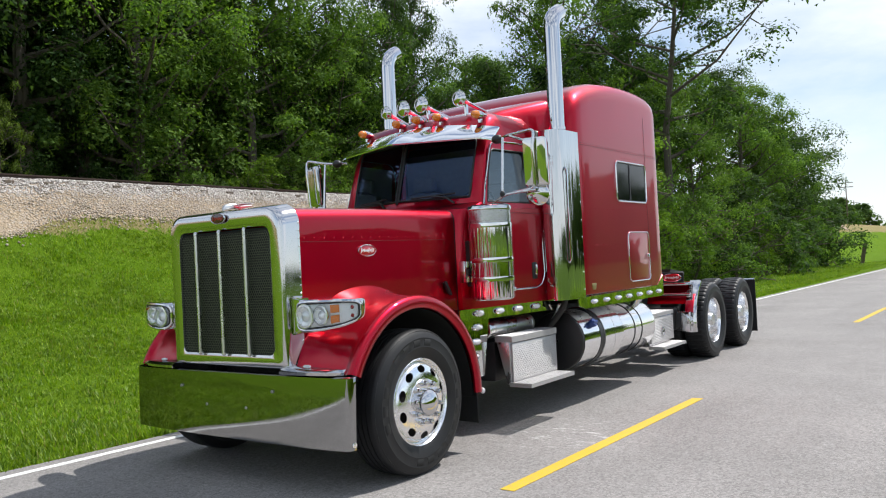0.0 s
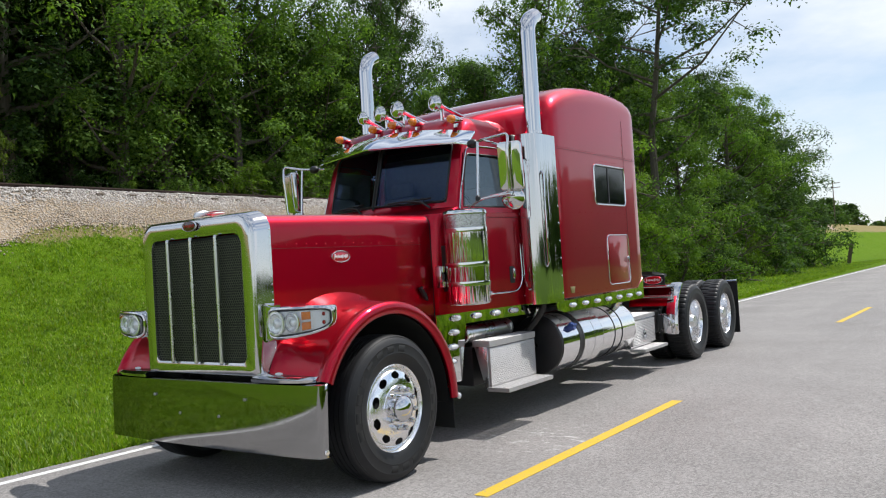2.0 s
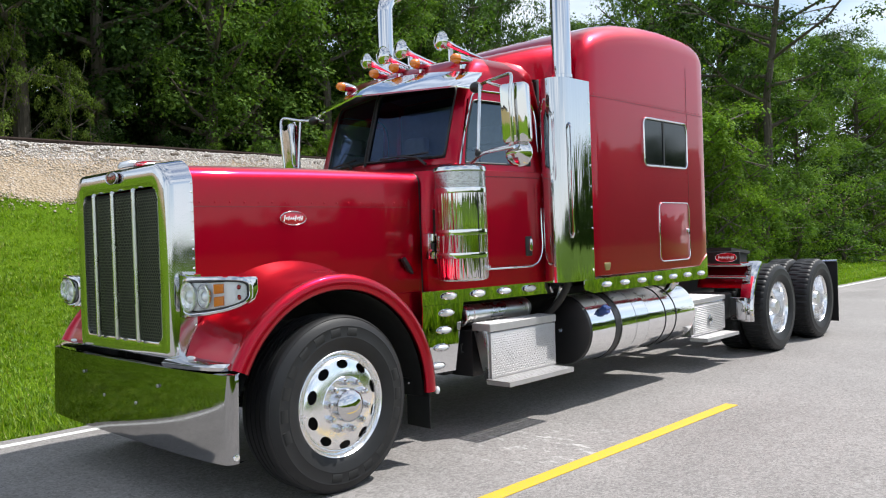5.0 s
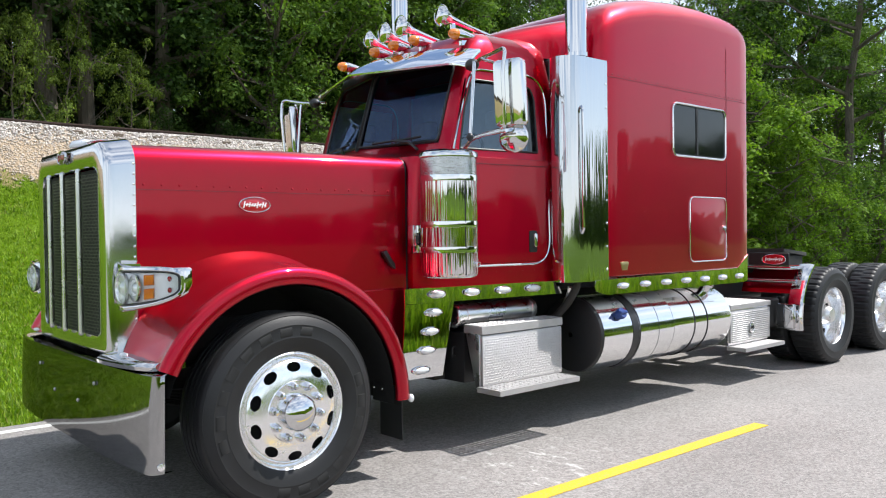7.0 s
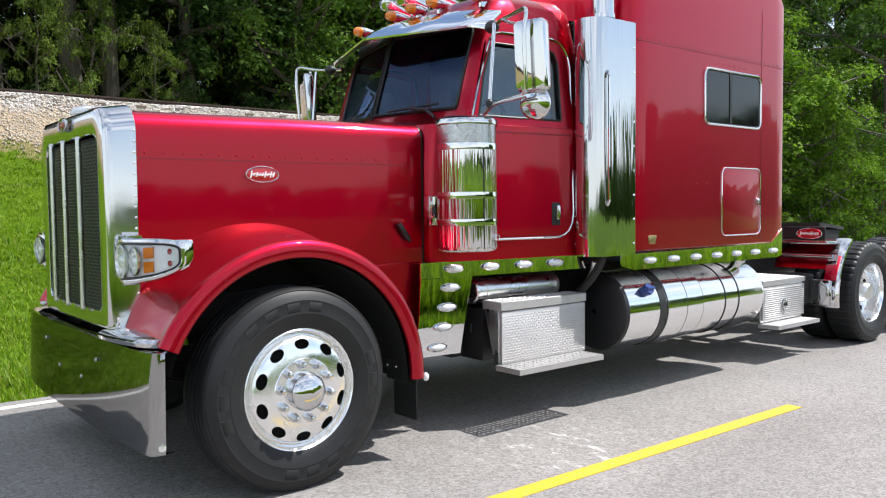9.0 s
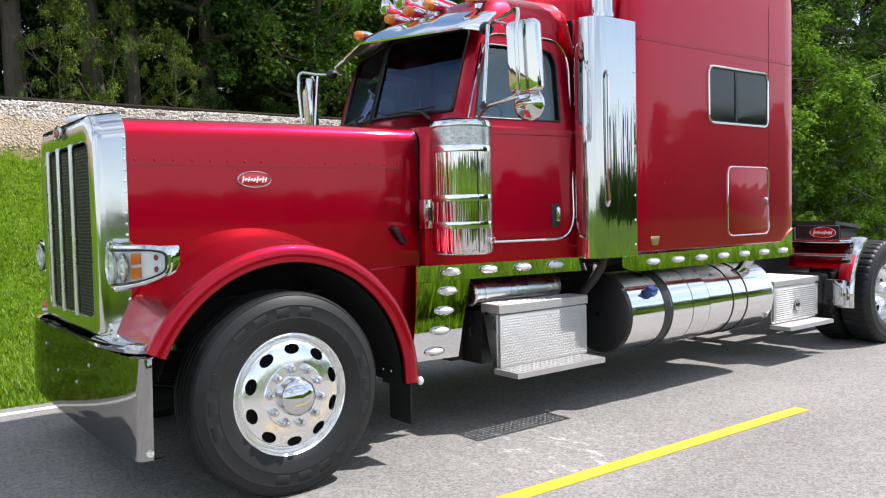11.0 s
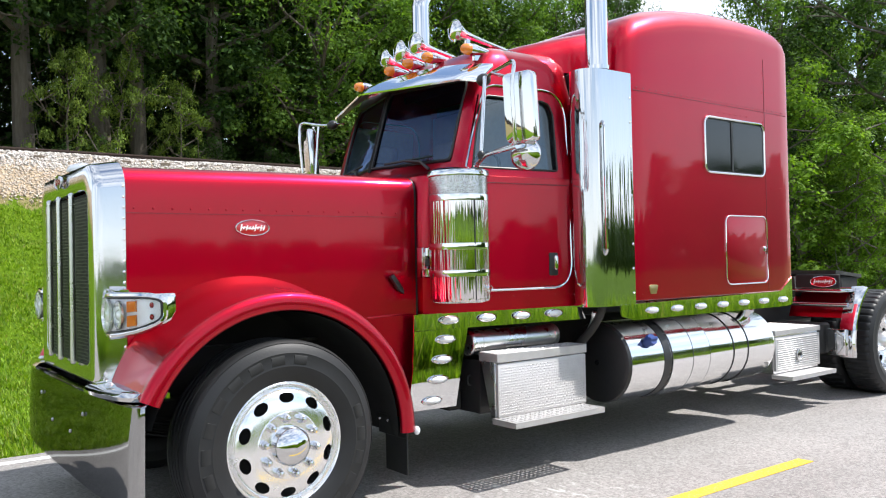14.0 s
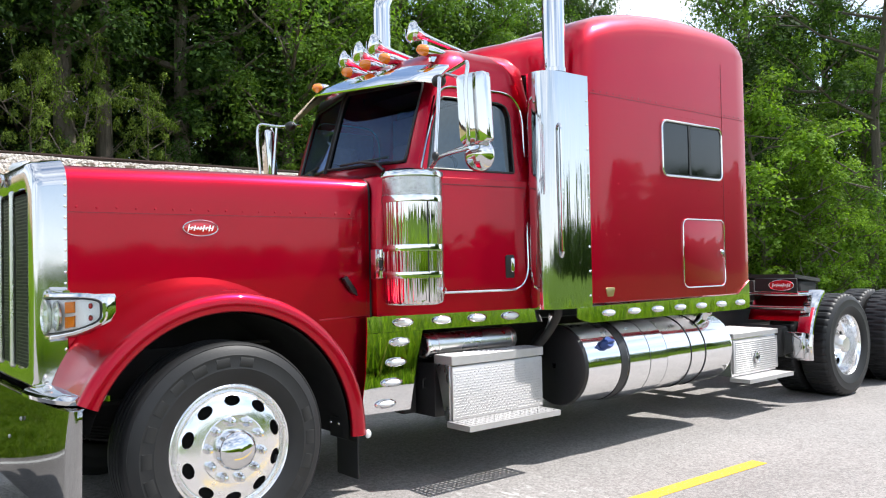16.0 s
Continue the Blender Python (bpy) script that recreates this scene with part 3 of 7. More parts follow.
def grow_grass(name, x0, x1, y0, y1, count, tall, seed, label, thin=False, material=None, wide=1.0, tuft=4):
    """Blades in small tufts that lean outwards, sparse on worn spots."""
    rng = np.random.default_rng(seed)
    m = count // tuft
    x, y = rng.uniform(x0, x1, m), rng.uniform(y0, y1, m)
    if thin:                                       # thinning out away from the road and to both ends
        x = x0 + np.minimum(rng.exponential((x1 - x0) / 4, m), x1 - x0)
        y = np.clip(rng.normal((y0 + y1) / 2, (y1 - y0) / 5, m), y0, y1)
    if x0 < -12:
        rim = np.array([ballast_rim(b) for b in y])
        keep = x > rim - 0.10 + 1.0 * rng.random(m) ** 2.2
        x, y = x[keep], y[keep]
    worn = np.array([noise.noise(Vector((a * 0.55, b * 0.4, seed))) for a, b in zip(x, y)])
    keep = (worn < 0.44) | (rng.random(len(x)) < 0.35)
    x, y = x[keep], y[keep]
    lush = np.array([noise.noise(Vector((a * 1.7, b * 1.3, 7))) for a, b in zip(x, y)])
    size = np.repeat(rng.uniform(0.5, 1.35, len(x)) * (1 + 0.45 * lush), tuft)
    x, y = np.repeat(x, tuft), np.repeat(y, tuft)
    count = len(x)
    a = rng.uniform(0, 6.28, count)
    away = np.stack([-np.sin(a), np.cos(a), 0 * a], -1)
    h = rng.uniform(0.55, 1.2, count) * tall * size
    spread = rng.random(count) * min(0.07, 0.012 + 0.8 * tall)
    x, y = x + away[:, 0] * spread, y + away[:, 1] * spread
    x = np.where((x > EDGE_L + LEAN_ROAD * y - 0.02) & (x < EDGE_R + LEAN_ROAD * y), EDGE_L + LEAN_ROAD * y - rng.uniform(0.0, 0.4, count), x) if x0 < 0 else x
    z = np.array([bank(p, q) for p, q in zip(x, y)]) - 0.005
    w = rng.uniform(0.007, 0.014, count) * wide
    lean = rng.uniform(0.15, 1.1 if tall < 0.12 else 0.5, count) * h
    p = np.stack([x, y, z], -1)
    side = np.stack([np.cos(a), np.sin(a), 0 * a], -1) * w[:, None]
    up = np.array([0, 0, 1.0])
    tip = p + up * h[:, None] + away * lean[:, None]
    v = np.stack([p - side, p + side, tip], 1)
    f = np.arange(3 * count).reshape(-1, 3)
    tagged(mesh_from(name, v.reshape(-1, 3), f, material or BLADE), label, "grass", kind="stuff")


# ---- trees ----
def leaves(rng, centres, radii, per, size, flat=0.72):
    """Folded leaves on the upper shells of flattened sprays round the given centres."""
    n = len(centres) * per
    c = np.repeat(centres, per, 0)
    r = np.repeat(radii, per)
    d = rng.normal(size=(n, 3))
    d /= np.linalg.norm(d, axis=1)[:, None]
    d[:, 2] = np.where(rng.random(n) < 0.6, np.abs(d[:, 2]), d[:, 2])
    lobe = 1 + 0.35 * np.sin(3 * np.arctan2(d[:, 1], d[:, 0]) + np.repeat(rng.uniform(0, 6.28, len(centres)), per))
    q = c + d * (r * lobe * rng.random(n) ** 0.30)[:, None] * np.array([1, 1, flat])
    q[:, 2] -= 0.28 * np.hypot(q[:, 0] - c[:, 0], q[:, 1] - c[:, 1]) ** 2 / np.maximum(r, 0.2)
    nrm = d * 0.85 + rng.normal(size=(n, 3)) * 0.30 + np.array([0, 0, 0.45])
    nrm /= np.linalg.norm(nrm, axis=1)[:, None]
    t = np.cross(nrm, rng.normal(size=(n, 3)))
    t /= np.linalg.norm(t, axis=1)[:, None]
    b = np.cross(nrm, t)
    s = (size * rng.uniform(0.55, 1.4, n))[:, None]
    v = np.stack([q + t * s, q - t * s * 0.6 + b * s * 0.55 + nrm * s * 0.15, q - t * s * 0.6 - b * s * 0.55 + nrm * s * 0.15], 1)
    return v.reshape(-1, 3), np.arange(3 * n).reshape(-1, 3)


def tree(name, seed, height, spread, crown_from, limbs, sprays, per, leaf, size=0.13, trunk=0.2, lean=(0, 0), puff=0.8):
    """A tapered trunk, limbs that fork into twigs, and a spray of leaves round each twig's end."""
    rng = np.random.default_rng(seed)
    root = new(name)
    bm = bmesh.new()
    spine = [Vector((lean[0] * (k / 7) ** 1.3 + rng.normal() * 0.10 * (k > 0), lean[1] * (k / 7) ** 1.3 + rng.normal() * 0.10 * (k > 0), -0.3 + (height * 0.88 + 0.3) * k / 7)) for k in range(8)]
    tube(bm, spine, [trunk * (1.25 - 1.1 * k / 7) for k in range(8)], 9)
    ends, rads = [], []

    def at(f):
        k = min(6, int(f * 7))
        return spine[k].lerp(spine[k + 1], min(1.0, f * 7 - k))
    for k in range(limbs):
        f = crown_from + (1 - crown_from) * ((k + 0.8 * rng.random()) / limbs)
        g = (f - crown_from) / (1 - crown_from)
        a = k * 2.4 + rng.normal() * 0.5
        p = at(max(0.02, min(0.97, f * 0.95) - 0.04))
        shape = math.sin(math.pi * min(0.97, max(0.14, g * 0.84 + 0.14))) ** 0.7
        reach = spread * shape * (0.55 + 0.55 * rng.random())
        e = p + Vector((math.cos(a) * reach, math.sin(a) * reach, reach * (0.20 + 0.45 * rng.random()) + 0.06 * height * g))
        m = p.lerp(e, 0.5) + Vector((0, 0, -0.10 * reach))
        tube(bm, [p, m, e], [trunk * (0.55 - 0.35 * g), trunk * (0.34 - 0.2 * g), 0.015], 5)
        for q in range(sprays):
            along = 0.35 + 0.65 * (q + rng.random()) / sprays
            base = p.lerp(m, along * 2) if along < 0.5 else m.lerp(e, along * 2 - 1)
            off = Vector((rng.normal(), rng.normal(), 0.5 * rng.normal() + 0.25)) * (0.30 + 0.18 * reach)
            ends.append(base + off)
            rads.append(puff * (0.55 + 0.7 * rng.random()))
            if q % 2 == 0:
                tube(bm, [base, base + off], [0.02 + trunk * 0.06, 0.008], 4)
    part("trunk", bm, BARK, root)
    v, f = leaves(rng, np.array(ends), np.array(rads), per, size)
    mesh_from("crown", v, f, leaf, root)
    return root


def woods():
    kinds = [
        tree("tree", 11, 15.5, 4.2, 0.26, 26, 4, 250, LEAF_A, 0.090, 0.24, (0, 0), 1.0),
        tree("tree", 12, 13.5, 3.9, 0.18, 26, 4, 250, LEAF_B, 0.085, 0.20, (0.7, 0.3), 0.94),
        tree("tree", 13, 17.0, 4.0, 0.36, 24, 4, 250, LEAF_A, 0.090, 0.26, (-0.5, 0.6), 1.0),
        tree("tree", 14, 9.5, 3.2, 0.05, 26, 4, 225, LEAF_A, 0.078, 0.14, (0, 0), 0.86),
        tree("tree", 15, 16.5, 4.9, 0.40, 18, 7, 150, LEAF_A, 0.085, 0.17, (1.5, -0.8), 0.72),
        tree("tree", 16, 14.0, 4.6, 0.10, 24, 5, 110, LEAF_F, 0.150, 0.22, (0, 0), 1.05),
        tree("tree", 17, 9.0, 3.8, 0.05, 16, 4, 45, LEAF_D, 0.42, 0.16, (0, 0), 1.15),
        tree("tree", 18, 11.0, 3.3, 0.08, 26, 6, 150, LEAF_C, 0.075, 0.15, (0, 0), 0.70),
        tree("tree", 19, 16.0, 4.6, 0.24, 28, 4, 250, LEAF_B, 0.088, 0.24, (0.3, -0.6), 1.0),
    ]
    shrubs = [
        tree("shrub", 21, 4.6, 2.0, 0.04, 18, 5, 150, LEAF_B, 0.052, 0.06, (0, 0), 0.48),
        tree("shrub", 22, 5.6, 2.1, 0.04, 20, 5, 150, LEAF_C, 0.052, 0.07, (0, 0), 0.46),
        tree("shrub", 23, 3.0, 1.7, 0.04, 14, 5, 130, LEAF_A, 0.056, 0.05, (0, 0), 0.45),
        tree("shrub", 24, 5.6, 2.1, 0.06, 15, 5, 140, LEAF_E, 0.056, 0.07, (0, 0), 0.40),
    ]
    tags = {k: "tall broad-leaved tree with deep green foliage" for k in kinds}
    tags[kinds[1]] = tags[kinds[8]] = "broad-leaved tree with sunlit mid-green foliage"
    tags[kinds[4]] = "slender tall tree with long limbs and open crown"
    tags[kinds[5]] = "tree inside the wood with leaves darkened for understorey shade"
    tags[kinds[6]] = "broad-leaved tree with hazy green crown far across the field"
    tags[kinds[7]] = "young tree with bright yellow-green foliage beside the wood"
    tags.update({k: "leafy green shrub at the wood's edge" for k in shrubs})
    rng = random.Random(8)
    places = []
    # the wood behind the railway: high crowns over a dark understorey, with gaps of sky towards its far end
    for kx, ky, kind, s in ((-20.6, -3.5, 2, 1.1), (-21.4, -0.6, 0, 1.12), (-20.4, 2.6, 2, 1.1), (-20.2, 4.5, 2, 1.16), (-20.8, 5.9, 2, 1.04), (-21.8, 8.6, 0, 1.15), (-20.6, 12.0, 8, 0.95), (-21.4, 14.6, 8, 1.0), (-20.3, 17.2, 1, 1.0), (-21.2, 20.0, 8, 0.94), (-20.8, 22.6, 1, 0.92), (-22.4, 11.0, 0, 1.1), (-22.8, 17.4, 0, 1.1)):
        places.append((kinds[kind], kx, ky, s, 0.95))
    for kx, ky, kind, s, wide in ((-21.5, 27.6, 0, 1.04, 0.60), (-22.4, 30.4, 2, 1.02, 0.62), (-24.0, 37.6, 1, 1.02, 0.85), (-25.0, 41.6, 8, 0.92, 0.75), (-21.0, 45.5, 0, 0.9, 0.9), (-22.0, 50.5, 0, 1.05, 0.9), (-21.0, 23.0, 3, 1.0, 0.75), (-21.4, 25.0, 3, 1.28, 0.8), (-23.4, 23.8, 3, 1.25, 0.9), (-21.8, 33.4, 3, 1.05, 0.75)):
        places.append((kinds[kind], kx, ky, s, wide))
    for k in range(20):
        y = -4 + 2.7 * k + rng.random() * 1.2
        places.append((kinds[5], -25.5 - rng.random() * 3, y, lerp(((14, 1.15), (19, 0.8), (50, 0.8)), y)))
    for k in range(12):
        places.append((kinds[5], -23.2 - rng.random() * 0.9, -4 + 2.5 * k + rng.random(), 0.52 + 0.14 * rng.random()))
    for k in range(15):
        places.append((shrubs[2], -19.4 - rng.random() * 0.9, -3 + 2.1 * k + rng.random() * 1.2, 0.6 + 0.4 * rng.random()))
    # saplings that catch the sun at the wood's edge
    for kx, ky, kind, *s in ((-19.0, 3.4, 3, 0.96, 0.58), (-19.3, 4.9, 3, 1.0, 0.55), (-18.9, 6.5, 3, 0.84, 0.55), (-19.2, 11.3, 1, 0.42), (-19.0, 16.6, 1, 0.60), (-19.2, 19.0, 0, 0.85), (-19.1, 21.2, 1, 0.66), (-19.4, 13.4, 0, 0.55)):
        places.append((shrubs[kind], kx, ky, *s))
    # the wood on the near slope, behind the truck's tail
    for kx, ky, kind, *s in ((-12.2, 29.0, 8, 1.02, 0.70), (-12.4, 36.0, 0, 1.08, 0.8), (-9.6, 32.5, 1, 0.74, 0.85), (-7.5, 28.2, 4, 1.04), (-9.2, 37.0, 1, 0.86, 0.9), (-8.2, 42.0, 8, 0.74), (-10.6, 46.5, 0, 0.84), (-7.8, 47.5, 3, 1.10), (-8.0, 53.0, 3, 1.06), (-8.6, 24.6, 3, 0.64), (-12.0, 22.5, 3, 0.86), (-9.5, 58.5, 3, 0.72), (-8.3, 34.0, 1, 0.60), (-12.6, 32.6, 5, 0.8), (-12.8, 41.0, 5, 0.85), (-11.5, 26.0, 5, 0.62), (-9.6, 50.0, 8, 0.72, 0.8), (-7.4, 44.6, 1, 0.62, 0.8)):
        places.append((kinds[kind], kx, ky, *s))
    for kx, ky, kind, s in ((-7.6, 20.8, 1, 1.30), (-8.4, 17.4, 1, 0.95), (-7.2, 23.2, 1, 1.12), (-6.8, 24.3, 0, 1.05), (-6.2, 28.5, 0, 0.95), (-6.0, 32.8, 2, 1.5), (-5.9, 37, 1, 0.75), (-5.8, 41.5, 2, 1.45), (-6.0, 46, 0, 0.95), (-9.8, 18.6, 0, 1.05), (-11.0, 15.6, 2, 0.9), (-6.4, 22, 1, 0.72), (-6.2, 50.5, 2, 1.5), (-7.0, 56, 0, 0.9), (-8.6, 62, 0, 0.85), (-9.8, 68, 2, 1.1), (-10.8, 75, 2, 1.0)):
        places.append((shrubs[kind], kx, ky, s))
    # far trees past the bank's end, and a belt across the field on the road's other side
    for k in range(12):
        places.append((kinds[6], -24 - 5.0 * (k % 4) - 0.5 * k, 135 + 11 * k, 0.85 + 0.25 * rng.random()))
    for k in range(16):
        places.append((kinds[6], -44 + 2.6 * k + rng.random(), 300 + 14 * rng.random(), 0.62 + 0.3 * rng.random(), 1.3))
    for k in range(24):
        places.append((kinds[6], 40 + 4 * (k % 3) + 2 * rng.random(), 56 + 3.1 * k + rng.random(), (0.7 if k < 2 else (1.3, 1.05, 1.35, 1.15)[k % 4]) * (0.92 + 0.16 * rng.random())))
    for k in range(21):
        places.append((kinds[6], 41 + 3 * (k % 3) + rng.random(), 27 + 1.25 * k + rng.random(), (0.44, 0.53, 0.38, 0.48)[k % 4] * (0.9 + 0.2 * rng.random()), 1.0))
    for k in range(36):
        places.append((kinds[6], 96 + 5 * (k % 2) + rng.random(), -12 + 2.3 * k + rng.random(), (0.46, 0.58, 0.42, 0.52)[k % 4] * (0.9 + 0.2 * rng.random()), 1.5))
    for k in range(24):
        places.append((kinds[6], 112 + 8 * (k % 2) + 2 * rng.random(), -100 + 4.2 * k + rng.random(), (0.40, 0.52, 0.36, 0.46)[k % 4] * (0.9 + 0.2 * rng.random()), 1.5))
    for kind, x, y, s, *wide in places:
        w = s * (wide[0] if wide else 1.0)
        t = copy_thing(kind, pose(x, y, bank(x, y) - 0.05, 0, 0, rng.uniform(0, 360) if kind is not kinds[4] else 0))
        t.scale = (w * rng.uniform(0.9, 1.1), w * rng.uniform(0.9, 1.1), s)
        t.name = kind.name.split(".")[0]
        tagged(t, tags[kind], "shrub" if kind in shrubs else "tree", "shrubs at the wood's edge" if kind in shrubs else "trees across the field" if x > 0 else "trees of the wood")
    for kind in kinds + shrubs:
        for o in (*kind.children_recursive, kind):
            bpy.data.objects.remove(o)


def utility_pole(x, y, h):
    pole = tagged(new("utility_pole"), "weathered timber utility pole with a crossarm", "utility pole", "utility poles")
    z = bank(x, y)
    bm = bmesh.new()
    tube(bm, [(x, y, z - 0.3), (x, y, z + h)], [0.11, 0.075], 8)
    part("pole", bm, TIMBER, pole)
    for dz in (0.5, 1.3):
        bm = bmesh.new()
        box(bm, x - 1.2, x + 1.2, y - 0.06, y + 0.06, z + h - dz - 0.12, z + h - dz, 0.01, 1)
        part("crossarm", bm, TIMBER, pole)


# ---- the truck ----
truck = tagged(new("semi_truck"), "glossy candy-red long-nosed sleeper truck parked on the road", "truck")
ARCH_Y, ARCH_Z, ARCH_R = 0.03, 0.50, 0.765
HUB_Z = 0.525
REAR_AXLES = (6.77, 8.20)


def on_side(x0, s=1):
    """Sets 2D (u, v) upright on the truck's flank at y = u, z = v, standing out by d."""
    return lambda u, v, d: (s * (x0 + d), u, v)


def emblem(parent, place, w, h, enamel, name="emblem"):
    """An oval badge: enamel field, bright rim, and a plain bar for its mark."""
    oval = [(w / 2 * math.cos(2 * math.pi * k / 28), h / 2 * math.sin(2 * math.pi * k / 28)) for k in range(28)]
    bm = bmesh.new()
    slab(bm, oval, place, 0.006, 0.002)
    field = part(name, bm, enamel, parent, "oval red enamel badge with a bright rim" if enamel in (EMBLEM, DARKEMBLEM) else "grey metal badge with a dark mark")
    bm = bmesh.new()
    frame_ring(bm, oval, place, h * 0.10, 0.008)
    part("rim", bm, CHROME, field)
    bm = bmesh.new()
    for k in range(9):                                     # a row of short leaning bars for the mark
        u, tall, slant = w * (-0.34 + 0.085 * k), h * (0.22, 0.10, 0.16, 0.10, 0.12, 0.20, 0.10, 0.19, 0.16)[k], w * 0.022
        b = w * 0.018
        q = [(u - b - slant, -tall), (u + b - slant, -tall), (u + b + slant, tall), (u - b + slant, tall)]
        loft(bm, [[place(x, y, 0.0055) for x, y in q], [place(x, y, 0.0085) for x, y in q]])
    bar = [(w * (-0.36 + 0.72 * k / 6), h * 0.04 * math.sin(k * 1.7)) for k in range(7)]
    loft(bm, [[place(x, y - h * 0.035, 0.0055), place(x, y + h * 0.035, 0.0055), place(x, y + h * 0.03, 0.008), place(x, y - h * 0.03, 0.008)] for x, y in bar])
    part("mark", bm, WHITE if enamel is EMBLEM else REDLENS if enamel is DARKEMBLEM else BLACK, field)
    return field


# hood
def hood_half(y):
    return lerp(((-0.62, 0.645), (0.1, 0.665), (1.15, 0.735)), y)


def hood_low(y):
    d = 0.80 ** 2 - (y - ARCH_Y) ** 2
    low = ARCH_Z + math.sqrt(d) if d > 0 else 0.50
    return max(low, 0.58 if y > 0.3 else 0.80)


def hood_ring(y, grow=0.0):
    w, zl = hood_half(y) + grow, hood_low(y)
    top = lerp(((-0.62, 1.985), (0.2, 2.0), (1.15, 2.005)), y) + grow
    half = []
    for k in range(6):
        x = (w - 0.10) * k / 5
        half.append((x, top - 0.03 * (x / w) ** 2 * 1.0))
    r = 0.10
    zc = half[-1][1] - r
    for k in range(1, 7):
        a = radians(90 - 90 * k / 6)
        half.append((w - r + r * math.cos(a), zc + r * math.sin(a)))
    for k in range(1, 9):
        half.append((w, zc + (zl - zc) * k / 8))
    return [(-x, y, z) for x, z in reversed(half)] + [(x, y, z) for x, z in half[1:]]


bm = bmesh.new()
loft(bm, [hood_ring(-0.615 + 1.766 * k / 36) for k in range(37)], False, False)
hood = part("hood", bm, PAINT, truck, "long candy-red riveted hood", 45)
bm = bmesh.new()
loft(bm, [hood_ring(1.128), hood_ring(1.165)], False, False)
part("hood_gap", bm, BLACK, truck)
for s in (1, -1):
    pts = []
    for k in range(17):
        y = -0.56 + k * 0.0985
        pts.append((s * (hood_half(y) + 0.001), y, 1.745))
    rivets("rivet", pts, (s, 0, 0), 0.0075, PAINT, truck)
    bm = bmesh.new()
    loft(bm, [[(s * (hood_half(y) + e), y, z) for e, z in ((0.0, 1.717), (0.003, 1.717), (0.003, 1.7205), (0.0, 1.7205))] for y in (-0.61, -0.2, 0.3, 0.7, 1.03)])
    part("hood_seam", bm, SEAM, truck)
    emb = emblem(truck, on_side(hood_half(0.08) + 0.001, s), 0.20, 0.088, EMBLEM)
    emb.location = (0, 0.08, 1.645)
    # louvre clip at the hood's rear edge
    bm = bmesh.new()
    slab(bm, [(0.945, 1.345), (0.97, 1.36), (1.04, 1.27), (1.045, 1.235), (1.005, 1.26)], on_side(0.735, s), 0.03, 0.006)
    part("hood_latch", bm, BLACK, truck)


